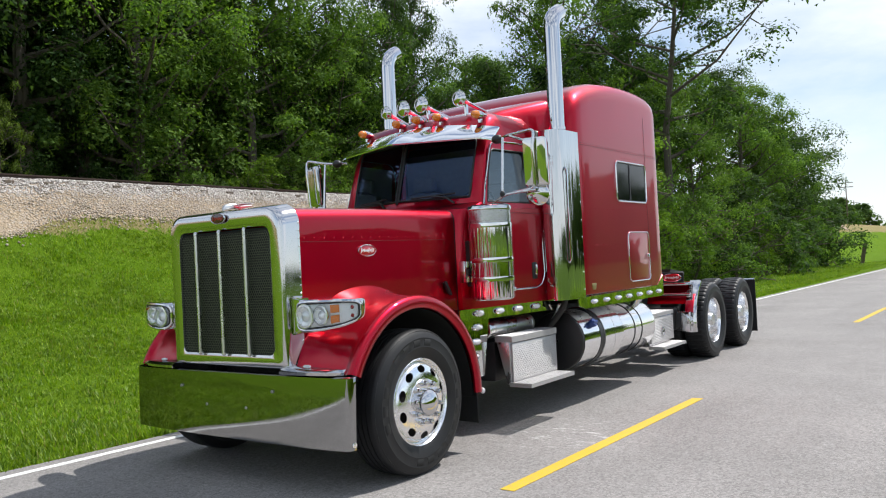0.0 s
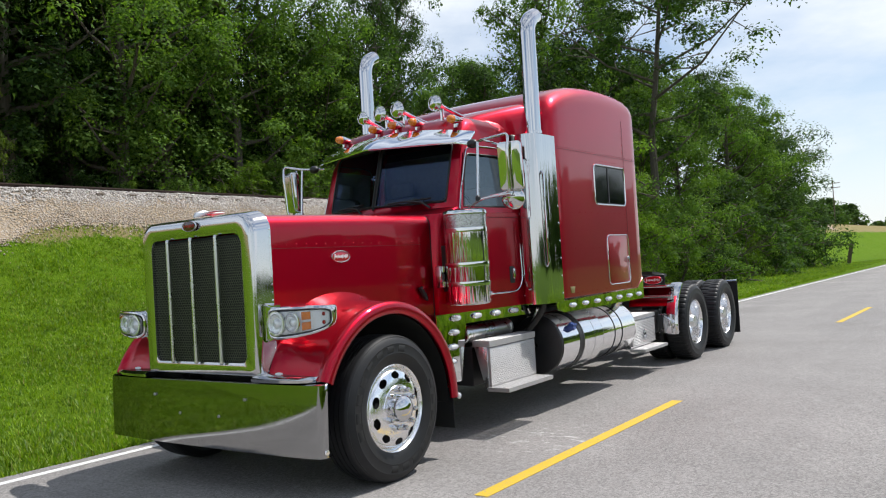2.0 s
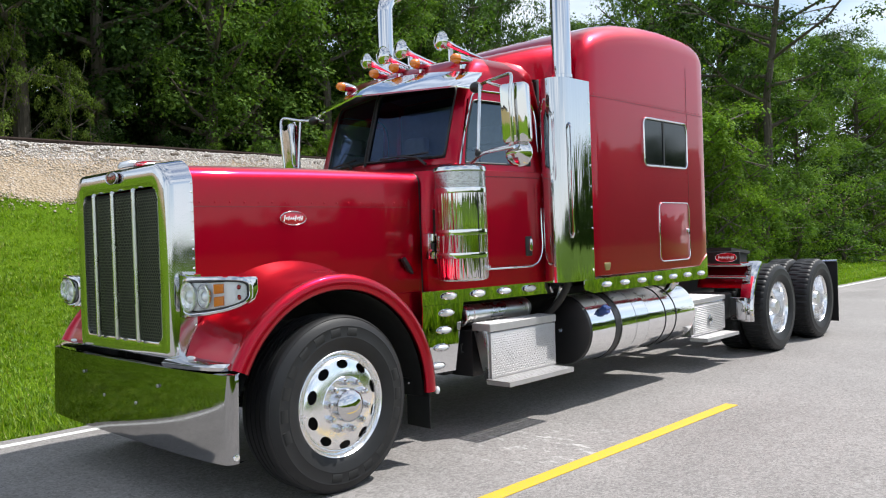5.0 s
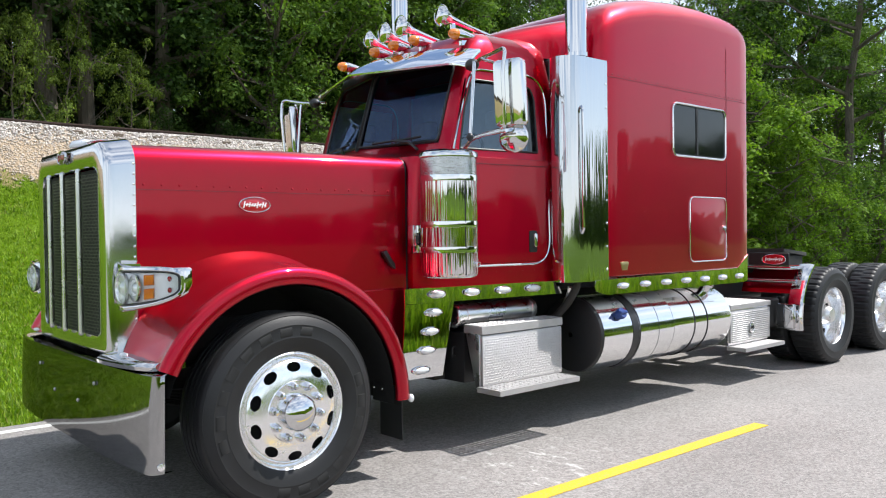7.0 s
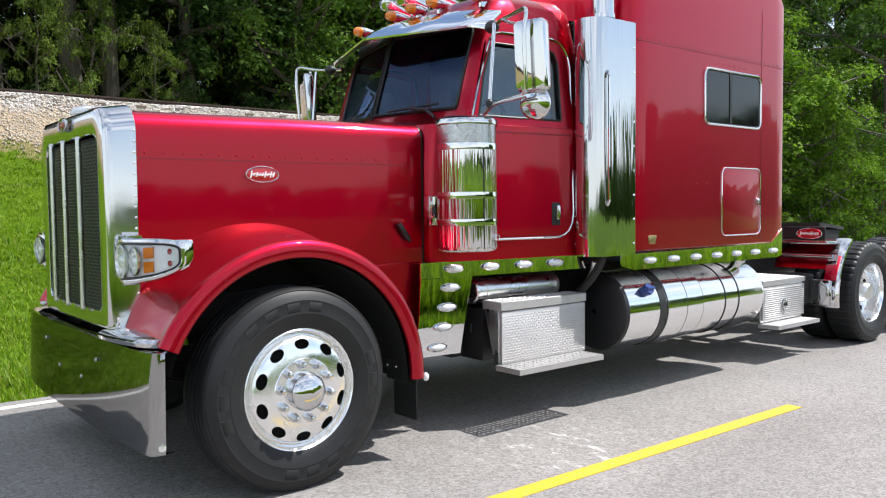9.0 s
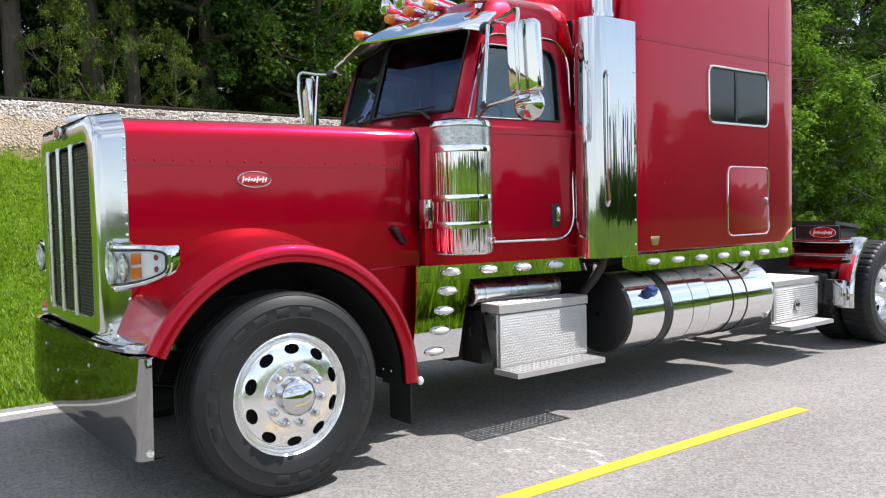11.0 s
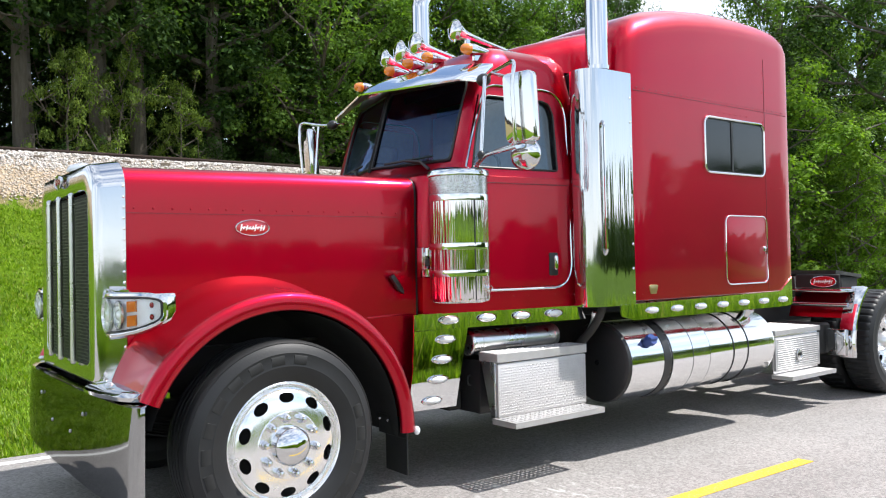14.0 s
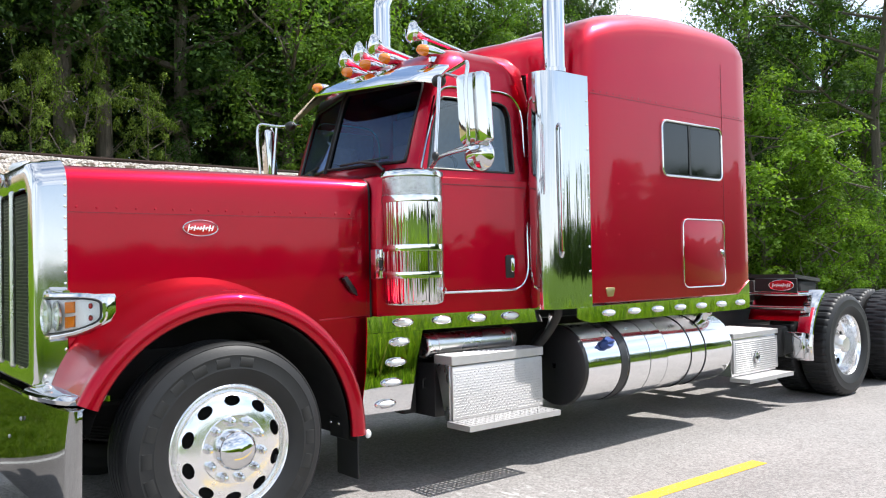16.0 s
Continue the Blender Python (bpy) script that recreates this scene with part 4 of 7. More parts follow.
# fenders
def fender(s):
    prof = [(0.650, 0.880), (0.700, 0.862), (0.745, 0.842), (0.80, 0.824), (0.87, 0.812), (0.95, 0.803), (1.03, 0.793), (1.075, 0.785), (1.108, 0.780),
            (1.125, 0.790), (1.150, 0.796), (1.172, 0.787), (1.184, 0.764), (1.187, 0.734), (1.180, 0.706), (1.165, 0.698), (1.15, 0.700)]
    rings = []
    n = 44
    for k in range(n + 1):
        a = radians(156 - 158 * k / n)
        ring = []
        for x, r in prof:
            f = 1.0
            if r > ARCH_R and x < 1.1:
                f = 1.0 if a > radians(50) else 0.0
                flare = min(1, max(0, (a - radians(4)) / radians(42)))
                r = ARCH_R + (r - ARCH_R) * (0.25 + 0.75 * flare)
                front = max(0, (a - radians(112)) / radians(44))
                r = r + (0.765 - r) * 0.75 * min(1, front)
            ring.append((s * x, ARCH_Y + r * math.cos(a), ARCH_Z + r * math.sin(a)))
        rings.append(ring)
    bm = bmesh.new()
    loft(bm, rings, False, False)
    f = part("fender", bm, PAINT, truck, "flared candy-red front fender with rolled lip", 50)
    bm = bmesh.new()
    rings = []
    for k in range(29):
        deg = 165 - 169 * k / 28
        low = min(1, max(0, (12 - deg) / 12))
        ring = []
        for x, r in ((1.14, 0.694), (0.95, 0.72), (0.50, 0.73), (0.42, 0.70), (0.40, 0.30)):
            r = r + (0.762 - r) * low if 0.45 < x < 1.1 else r
            ring.append((s * x, ARCH_Y + r * math.cos(radians(deg)), ARCH_Z + r * math.sin(radians(deg))))
        rings.append(ring)
    loft(bm, rings, False, False)
    part("wheel_arch_liner", bm, LINER, f)
    # stub panel behind the arch
    bm = bmesh.new()
    box(bm, s * 0.56, s * 0.695, 0.80, 1.135, 0.55, 1.15, 0.006, 1)
    part("rear_panel", bm, PAINT, f)
    bm = bmesh.new()
    tube(bm, [(s * 0.712, 0.80, 1.095), (s * 0.722, 0.92, 1.103), (s * 0.735, 1.13, 1.105)], 0.006, 6)
    part("panel_crease", bm, PAINT, f)
    bm = bmesh.new()
    ball(bm, (s * 1.165, 0.835, 0.475), 0.02, 0.02, 0.026, 10, 6)
    part("fender_lamp", bm, CLEARLAMP, f)
    # flap behind the wheel
    bm = bmesh.new()
    box(bm, s * 0.86, s * 1.155, 0.772, 0.785, 0.43, 0.545, 0.004, 1)
    box(bm, s * 0.93, s * 1.150, 0.775, 0.784, 0.225, 0.432, 0.003, 1)
    part("mud_flap", bm, TYRE, truck, "black rubber flap behind the front wheel")
    rivets("bolt", [(s * x, 0.770, 0.512) for x in (0.875, 0.96, 1.045, 1.13)], (0, -1, 0), 0.009, CHROME, truck)
    # bright foot under the lamp
    bm = bmesh.new()
    path = [(0.60, -0.80), (0.72, -0.80), (0.86, -0.785), (1.0, -0.755), (1.09, -0.715), (1.105, -0.69)]
    loft(bm, [[(s * x, y, 0.815), (s * x, y - 0.008, 0.835), (s * x, y + 0.015, 0.852), (s * x, y + 0.15, 0.868 - 0.05 * (x - 0.6)), (s * x, y + 0.15, 0.815)] for x, y in path])
    part("fender_foot", bm, CHROME, f, "bright metal foot plate")
    bm = bmesh.new()
    ball(bm, (s * 0.80, -0.735, 0.868), 0.035, 0.02, 0.012, 12, 6)
    part("foot_lamp", bm, CLEARLAMP, f)


for s in (1, -1):
    fender(s)

# radiator shell, mesh and bars
shell_out = [(u, v + 1.405) for u, v in rrect(1.27, 1.13, (0.13, 0.13, 0.025, 0.025), 8)]
shell_in = [(u, v + 1.383) for u, v in rrect(1.035, 0.905, (0.07, 0.07, 0.05, 0.05), 8)]


def bow(u):
    return -0.022 * (1 - (u / 0.63) ** 2)


def crown(u, v):
    return v + (0.025 * (1 - (u / 0.63) ** 2) if v > 1.8 else 0)


def shell_ring(pts, k, y, c=(0, 1.405)):
    return [(c[0] + (u - c[0]) * k, y + bow(u), crown(u, c[1] + (v - c[1]) * k)) for u, v in pts]


bm = bmesh.new()
rings = [shell_ring(shell_in, 0.985, -0.68), shell_ring(shell_in, 0.985, -0.735), shell_ring(shell_in, 0.99, -0.748), shell_ring(shell_in, 1.01, -0.752),
         [(a[0] * 0.5 + b[0] * 0.5, -0.757 + bow(a[0]), crown(a[0], a[1] * 0.5 + b[1] * 0.5)) for a, b in zip(shell_in, shell_out)],
         shell_ring(shell_out, 0.955, -0.757), shell_ring(shell_out, 0.982, -0.750), shell_ring(shell_out, 0.996, -0.733), shell_ring(shell_out, 1.002, -0.705), shell_ring(shell_out, 1.022, -0.640), shell_ring(shell_out, 1.030, -0.606), shell_ring(shell_out, 1.018, -0.600)]
loft(bm, rings, True, False)
shell = part("grille_shell", bm, SHELL, truck, "chrome radiator shell with rounded shoulders", 50)
bm = bmesh.new()
slab(bm, shell_in, lambda u, v, d: (u, -0.700 - d + bow(u), v), 0.012)
backing = part("grille_mesh", bm, LINER, truck, "black honeycomb mesh behind the grille bars")


def honeycomb(pitch):
    """Six-sided wire cells over the grille's opening."""
    verts, faces = [], []
    rad = pitch / math.sqrt(3)
    for j in range(int(0.88 / (1.5 * rad))):
        for i in range(int(1.01 / pitch)):
            cx, cz = -0.503 + pitch * (i + 0.5 * (j % 2)), 0.946 + 1.5 * rad * j
            n = len(verts)
            for rr in (rad * 1.01, rad * 0.74):
                for k in range(6):
                    a = radians(30 + 60 * k)
                    x = cx + rr * math.cos(a)
                    verts.append((x, -0.728 + bow(x), cz + rr * math.sin(a)))
            faces += [(n + k, n + (k + 1) % 6, n + 6 + (k + 1) % 6, n + 6 + k) for k in range(6)]
    tagged(mesh_from("honeycomb", verts, faces, MESHWIRE, backing), kind="stuff")


MESHWIRE = mat_plain("dark_wire", (0.075, 0.085, 0.055), 0.45, 0.4, 0.2)
honeycomb(0.021)
for bx in (-0.275, 0.0, 0.275):
    bm = bmesh.new()
    tube(bm, [(bx, -0.762 + bow(bx), z) for z in (0.925, 0.928, 0.934, 0.950, 1.40, 1.820, 1.836, 1.842, 1.845)], [0.004, 0.011, 0.015, 0.0155, 0.0155, 0.0155, 0.015, 0.011, 0.004], 12)
    part("grille_bar", bm, BAR, truck)
emb = emblem(truck, lambda u, v, d: (u, -d, v), 0.155, 0.075, DARKEMBLEM, "grille_emblem")
emb.location = (0, -0.782, 1.925)
for s in (1, -1):
    rivets("rivet", [(s * 0.654, -0.615, 0.92 + 0.055 * k) for k in range(18)], (s, -0.1, 0), 0.0075, ALLOY, shell)
bm = bmesh.new()
tube(bm, [(0, -0.74, 1.99), (0, -0.72, 2.008), (0, -0.66, 2.022), (0, -0.56, 2.02), (0, -0.46, 2.03)], [0.008, 0.02, 0.024, 0.014, 0.004], 10)
for s in (1, -1):
    loft(bm, [[(s * 0.005, -0.70, 2.02), (s * 0.005, -0.60, 2.028), (s * 0.005, -0.60, 2.02), (s * 0.005, -0.70, 2.012)], [(s * 0.06, -0.60, 2.04), (s * 0.06, -0.50, 2.045), (s * 0.06, -0.50, 2.04), (s * 0.06, -0.60, 2.035)]])
part("hood_ornament", bm, SATIN, truck, "small swept chrome hood ornament")

# bumper
def bumper_line(z):
    """The bumper's plan at a height: flat front, tight corners, short returns."""
    t = (z - 0.33) / 0.47
    tuck = 0.016 * t + 0.004 * abs(2 * t - 1) ** 3
    half = [(1.19 - 0.022 * (1 - t), -0.682)]
    for k in range(11):
        a = radians(6 + 78 * k / 10)
        half.append((1.138 + 0.052 * math.cos(a) - 0.022 * (1 - t) * math.cos(a), -0.703 - 0.052 * math.sin(a) + tuck))
    for k in range(1, 25):
        x = 1.12 * (1 - k / 24)
        half.append((x, -0.796 + 0.038 * (x / 1.12) ** 4 + tuck))
    pts = [(-x, y) for x, y in half[:-1]] + [(x, y) for x, y in reversed(half)]
    return [(x, y, z) for x, y in pts]


bm = bmesh.new()
rows = [[(x * 0.99, y + 0.06, z) for x, y, z in bumper_line(0.335)]] + [bumper_line(0.33 + 0.47 * k / 12) for k in range(13)] + [[(x * 0.995, y + 0.012, z + 0.008) for x, y, z in bumper_line(0.80)], [(x * 0.985, y + 0.06, z + 0.006) for x, y, z in bumper_line(0.80)]]
loft(bm, rows, False, False)
bumper = part("bumper", bm, BUMPER_CHROME, truck, "deep flat chrome front bumper", 50)
for bx, bz in ((-0.52, 0.685), (0.50, 0.69), (-0.22, 0.56), (0.22, 0.56)):
    bm = bmesh.new()
    lathe(bm, [(0.011, 0.0), (0.011, 0.004), (0.008, 0.008), (0.001, 0.009)], (bx, -0.786, bz), "y", 12, -1)
    part("bumper_bolt", bm, TREAD, bumper)
for s in (1, -1):
    bm = bmesh.new()
    lathe(bm, [(0.02, 0.0), (0.018, 0.006), (0.001, 0.008)], (s * 1.170, -0.70, 0.365), "x", 12, s)
    part("bumper_bolt", bm, ALLOY, bumper)


# head lamps
def head_lamp(s):
    plan = [(0.70, -0.700, 0.206), (0.755, -0.724, 0.216), (0.82, -0.732, 0.216), (0.90, -0.724, 0.210), (0.98, -0.706, 0.200), (1.05, -0.682, 0.188), (1.105, -0.654, 0.174), (1.145, -0.620, 0.160), (1.168, -0.580, 0.146), (1.174, -0.550, 0.130), (1.166, -0.528, 0.100)]

    def mid_z(h):
        return 1.314 - h / 2

    rings = []
    for i, (x, y, h) in enumerate(plan):
        a, b = plan[max(0, i - 1)], plan[min(len(plan) - 1, i + 1)]
        w = Vector((b[0] - a[0], b[1] - a[1], 0)).normalized()
        out = Vector((w.y, -w.x, 0))
        dep = lerp(((0.70, 0.11), (1.0, 0.14), (1.175, 0.07)), x)
        ring = []
        for u, v in rrect(dep, h, min(dep, h) * 0.24, 4):
            ring.append(Vector((x, y, mid_z(h))) + out * (u - dep / 2) + Vector((0, 0, v)))
        rings.append([(s * p.x, p.y, p.z) for p in ring])
    bm = bmesh.new()
    loft(bm, rings)
    pod = part("headlight", bm, CHROME, truck, "chrome headlight pod with clear lens and amber signal")

    run = [0.0]
    for a, b in zip(plan, plan[1:]):
        run.append(run[-1] + math.hypot(b[0] - a[0], b[1] - a[1]))

    def face(u, v, d):
        """u runs along the pod's front from 0 to 1, v from -1 to 1 up its height."""
        at = run[0] + 0.02 + (run[8] - run[0] - 0.02) * u

        def along(q):
            return [float(np.interp(q, run, [p[i] for p in plan])) for i in range(3)]
        x, y, h = along(at)
        a, b = along(at - 0.02), along(at + 0.02)
        w = Vector((b[0] - a[0], b[1] - a[1])).normalized()
        return (s * (x + d * w.y), y - d * w.x, mid_z(h) + v * h * 0.42)
    # dark recess, bowls, amber insert, lens and bezel
    out = []
    for u, v in rrect(1.0, 2.0, 0.12, 5):
        out.append((0.5 + u, v))
    edge = []
    for k in range(40):
        a = 2 * math.pi * k / 40
        c, d = math.cos(a), math.sin(a)
        q = 4.6
        edge.append((0.5 + 0.48 * math.copysign(abs(c) ** (2 / q), c), 0.95 * math.copysign(abs(d) ** (2 / q), d)))
    bm = bmesh.new()
    nu, nv = 12, 6
    grid = [[bm.verts.new(face(0.03 + 0.94 * i / nu, -0.86 + 1.72 * j / nv, 0.0035)) for j in range(nv + 1)] for i in range(nu + 1)]
    for i in range(nu):
        for j in range(nv):
            bm.faces.new((grid[i][j], grid[i + 1][j], grid[i + 1][j + 1], grid[i][j + 1]))
    part("reflector", bm, GREYPOD, pod, "silver reflector behind the lens")
    for u, r in ((0.19, 0.080), (0.46, 0.066)):
        c = Vector(face(u, 0.0, 0.005))
        bm = bmesh.new()
        lathe(bm, [(r, 0.000), (r * 0.98, 0.014), (r * 0.86, 0.016), (r * 0.80, 0.006), (r * 0.5, -0.001), (r * 0.42, 0.006), (r * 0.28, 0.016), (0.002, 0.019)], (c.x, c.y, c.z), "y", 24, -1)
        part("lamp_bowl", bm, SILVER, pod)
        bm = bmesh.new()
        lathe(bm, [(r * 1.03, 0.002), (r * 1.06, 0.013), (r * 0.98, 0.0135)], (c.x, c.y, c.z), "y", 24, -1)
        part("lamp_ring", bm, SATIN, pod)
    for zz in (-0.42, 0.42):
        bm = bmesh.new()
        loft(bm, [[face(u, zz - 0.34, 0.004), face(u, zz + 0.34, 0.004), face(u, zz + 0.31, 0.014), face(u, zz - 0.31, 0.014)] for u in (0.60, 0.615, 0.705, 0.72)])
        part("turn_signal", bm, AMBER, pod, "amber turn-signal insert")
        bm = bmesh.new()
        c = face(0.89, zz * 0.95, 0.008)
        ball(bm, c, 0.014, 0.010, 0.014, 10, 6)
        part("side_reflector", bm, REDLENS, pod)
    bm = bmesh.new()
    rows = []
    for k, dd in ((1.0, 0.012), (0.93, 0.022), (0.6, 0.027), (0.02, 0.029)):
        rows.append([face(0.5 + (u - 0.5) * k, v * k, dd) for u, v in edge])
    loft(bm, rows, True, False)
    bm.normal_update()
    if sum(f.normal.y for f in bm.faces) > 0:
        bmesh.ops.reverse_faces(bm, faces=bm.faces[:])
    lens = part("lens", bm, LENS, pod, "clear headlight lens", 60, False)
    lens.visible_shadow = False
    bm = bmesh.new()
    pts = [Vector(face(u, v * 1.02, 0.012)) for u, v in edge]
    tube(bm, pts + [pts[0], pts[1]], 0.0065, 8, False)
    part("bezel", bm, BLACK, pod)
    pts = [Vector(face(0.5 + (u - 0.5) * 1.05, v * 1.13, 0.004)) for u, v in edge]
    bm = bmesh.new()
    tube(bm, pts + [pts[0], pts[1]], 0.015, 8, False)
    part("bright_rim", bm, CHROME, pod)
    # bracket to the shell
    bm = bmesh.new()
    loft(bm, [[(s * x, y0, z0), (s * x, y1, z0), (s * x, y1, z1), (s * x, y0, z1)] for x, y0, y1, z0, z1 in ((0.63, -0.700, -0.60, 1.07, 1.345), (0.675, -0.705, -0.60, 1.08, 1.335), (0.73, -0.700, -0.60, 1.10, 1.322))])
    bmesh.ops.bevel(bm, geom=bm.edges[:], offset=0.012, segments=2, affect="EDGES")
    part("bracket", bm, CHROME, pod)


for s in (1, -1):
    head_lamp(s)


# wheels
def wheel(x, y, s, front):
    """A ten-hole alloy wheel; the front ones bulge out, the rear ones are dished."""
    bm = bmesh.new()
    c = (x, y, HUB_Z)
    if front:
        disc = [(0.302, -0.040), (0.296, -0.034), (0.290, -0.020), (0.284, -0.008), (0.276, -0.001), (0.268, 0.003), (0.260, 0.006), (0.252, 0.009), (0.244, 0.0115), (0.236, 0.014), (0.228, 0.016), (0.220, 0.018), (0.210, 0.020), (0.192, 0.023), (0.174, 0.025), (0.170, 0.030), (0.10, 0.030)]
        flange = [(0.302, -0.040), (0.306, -0.026), (0.314, -0.008), (0.324, 0.000), (0.332, -0.006), (0.332, -0.02), (0.30, -0.05), (0.30, -0.2)]
        hole = (0.2385, 0.026, 0.041)
    else:
        disc = [(0.285, -0.165), (0.275, -0.172), (0.266, -0.176), (0.256, -0.179), (0.248, -0.181), (0.240, -0.183), (0.232, -0.184), (0.224, -0.185), (0.216, -0.186), (0.206, -0.187), (0.19, -0.186), (0.172, -0.186), (0.10, -0.184)]
        flange = [(0.285, -0.165), (0.292, -0.15), (0.297, -0.08), (0.302, -0.03), (0.314, -0.008), (0.326, 0.000), (0.332, -0.006), (0.332, -0.02), (0.31, -0.05), (0.31, -0.22)]
        hole = (0.242, 0.026, 0.041)
    if front:
        disc, flange = ([(r * 0.966, o) for r, o in p] for p in (disc, flange))
    seg = 120
    lathe(bm, disc, c, "x", seg, s)
    doomed = []
    hr, hh, hw = hole
    for f in bm.faces:
        p = f.calc_center_median() - Vector(c)
        r, a = math.hypot(p.y, p.z), math.atan2(p.z, p.y)
        da = (a - math.pi / 10) % (math.pi / 5)
        da = min(da, math.pi / 5 - da)
        if ((r - hr) / hh) ** 2 + (da * hr / hw) ** 2 < 1:
            doomed.append(f)
    rim_verts = {v for f in doomed for v in f.verts if any(g not in doomed for g in v.link_faces)}
    bmesh.ops.delete(bm, geom=doomed, context="FACES")
    for v in rim_verts:
        p = v.co - Vector(c)
        r, a = math.hypot(p.y, p.z), math.atan2(p.z, p.y)
        m = round((a - math.pi / 10) / (math.pi / 5))
        a0 = math.pi / 10 + m * math.pi / 5
        u, w = (r - hr) / hh, (a - a0) * hr / hw
        k = 1 / max(0.3, math.hypot(u, w))
        r2, a2 = hr + u * k * hh, a0 + w * k * hw / hr
        v.co = Vector((v.co.x, y + r2 * math.cos(a2), HUB_Z + r2 * math.sin(a2)))
    lathe(bm, flange, c, "x", 72, s)
    w = part("wheel", bm, ALLOY, truck, "polished ten-hole alloy truck wheel", 40)
    bm = bmesh.new()
    lathe(bm, [(0.29, -0.07 if front else -0.20), (0.02, -0.075 if front else -0.21)], c, "x", 32, s, False)
    part("brake_drum", bm, LINER, w)
    hubx = 0.030 if front else -0.184
    bm = bmesh.new()
    if front:
        cap = [(0.100, 0.0), (0.098, 0.040), (0.092, 0.052), (0.075, 0.068), (0.050, 0.080), (0.025, 0.086), (0.001, 0.088)]
    else:
        cap = [(0.118, 0.0), (0.115, 0.05), (0.100, 0.10), (0.090, 0.14), (0.075, 0.16), (0.001, 0.163)]
    lathe(bm, [(r, hubx + o) for r, o in cap], c, "x", 40, s)
    part("hub_cap", bm, CHROME if front else SATIN, w, "chrome hub cap")
    for k in range(10):
        a = 2 * math.pi * k / 10 - 0.16
        p = (x + s * hubx, y + 0.142 * math.cos(a), HUB_Z + 0.142 * math.sin(a))
        bm = bmesh.new()
        lathe(bm, [(0.024, -0.002), (0.024, 0.008), (0.018, 0.012), (0.0175, 0.040), (0.013, 0.050), (0.001, 0.053)], p, "x", 12, s)
        part("lug_nut", bm, CHROME, w)
    tyre_on(w, x, y, s, front)
    if not front:
        xi = x - s * 0.34
        bm = bmesh.new()
        lathe(bm, [(0.33, 0.0), (0.30, -0.03), (0.30, -0.22), (0.33, -0.25)], (xi, y, HUB_Z), "x", 40, s)
        part("inner_rim", bm, SATIN, w)
        tyre_on(w, xi, y, s, False)


def tyre_on(w, x, y, s, front):
    """Rounded sidewalls with two moulded ribs; grooved tread in front, open lugs behind."""
    R = 0.527
    side = [(0.308, -0.010), (0.316, -0.002), (0.335, 0.006), (0.350, 0.012), (0.385, 0.020), (0.395, 0.0225), (0.400, 0.021), (0.43, 0.022), (0.455, 0.019), (0.462, 0.0205), (0.468, 0.0175), (0.485, 0.010), (0.500, 0.000), (0.508, -0.006), (0.511, -0.004), (0.515, -0.010), (0.521, -0.018), (R - 0.002, -0.030)]
    tread = []
    if front:
        for a in (0.07, 0.115, 0.16, 0.205):
            tread += [(R, -a + 0.0055), (R - 0.014, -a + 0.0045), (R - 0.014, -a - 0.0045), (R, -a - 0.0055)]
    else:
        tread = [(R, -0.05), (R, -0.085), (R, -0.13), (R, -0.145), (R, -0.19), (R, -0.225)]
    other = [(r, -0.270 - o) for r, o in reversed(side)]
    prof = side + tread + other
    seg = 96 if front else 168
    bm = bmesh.new()
    c = Vector((x, y, HUB_Z))
    rings = []
    for r, o in prof:
        ring = []
        for k in range(seg):
            rr = r
            if not front and r > 0.507:
                ph = (k + (2 if o < -0.135 else 0)) % 4
                rr = r - (0.011 if ph == 0 else 0.0)
            a = 2 * math.pi * k / seg
            z = rr * math.sin(a)
            z = max(z, -HUB_Z + 0.0005)            # the patch that rests on the road
            ring.append(c + Vector((s * o, rr * math.cos(a), z)))
        rings.append(ring)
    loft(bm, rings, True, False)
    t = part("tyre", bm, TYRE, w, "black rubber tyre, dusty on the sidewall", 30)
    if front:
        bm = bmesh.new()
        for base in (radians(196), radians(16)):
            for k in range(8):
                a0 = base - radians(16.6 * k)
                loft(bm, [[c + Vector((s * (0.0205 + h), r * math.cos(a0 + radians(da)), r * math.sin(a0 + radians(da)))) for r, da in ((0.404 + e, -5.2 + e * 60), (0.452 - e, -4.7 + e * 60), (0.452 - e, 4.7 - e * 60), (0.404 + e, 5.2 - e * 60))] for h, e in ((0.0, 0.0), (0.0018, 0.003))])
        tagged(part("sidewall_mark", bm, TYRE_MARK, w), kind="stuff")


for s in (1, -1):
    wheel(s * 1.175, 0.02, s, True)
    for ay in REAR_AXLES:
        wheel(s * 1.185, ay, s, False)


# chassis
for s in (1, -1):
    bm = bmesh.new()
    prof = ((0.40, 0.70), (0.49, 0.70), (0.49, 0.715), (0.415, 0.715), (0.415, 0.965), (0.49, 0.965), (0.49, 0.98), (0.40, 0.98))
    loft(bm, [[(s * a, y, b) for a, b in prof] for y in (-0.55, 2.0, 5.0, 8.9)])
    part("frame_rail", bm, CHASSIS, truck)
for y in (-0.4, 1.3, 3.0, 4.8, 6.1, 7.48, 8.85):
    bm = bmesh.new()
    box(bm, -0.4, 0.4, y - 0.05, y + 0.05, 0.72, 0.96, 0.01, 1)
    part("crossmember", bm, CHASSIS, truck)
bm = bmesh.new()
tube(bm, [(-0.95, 0, 0.52), (-0.6, 0, 0.44), (0.6, 0, 0.44), (0.95, 0, 0.52)], 0.06, 8)
part("front_axle", bm, CHASSIS, truck)
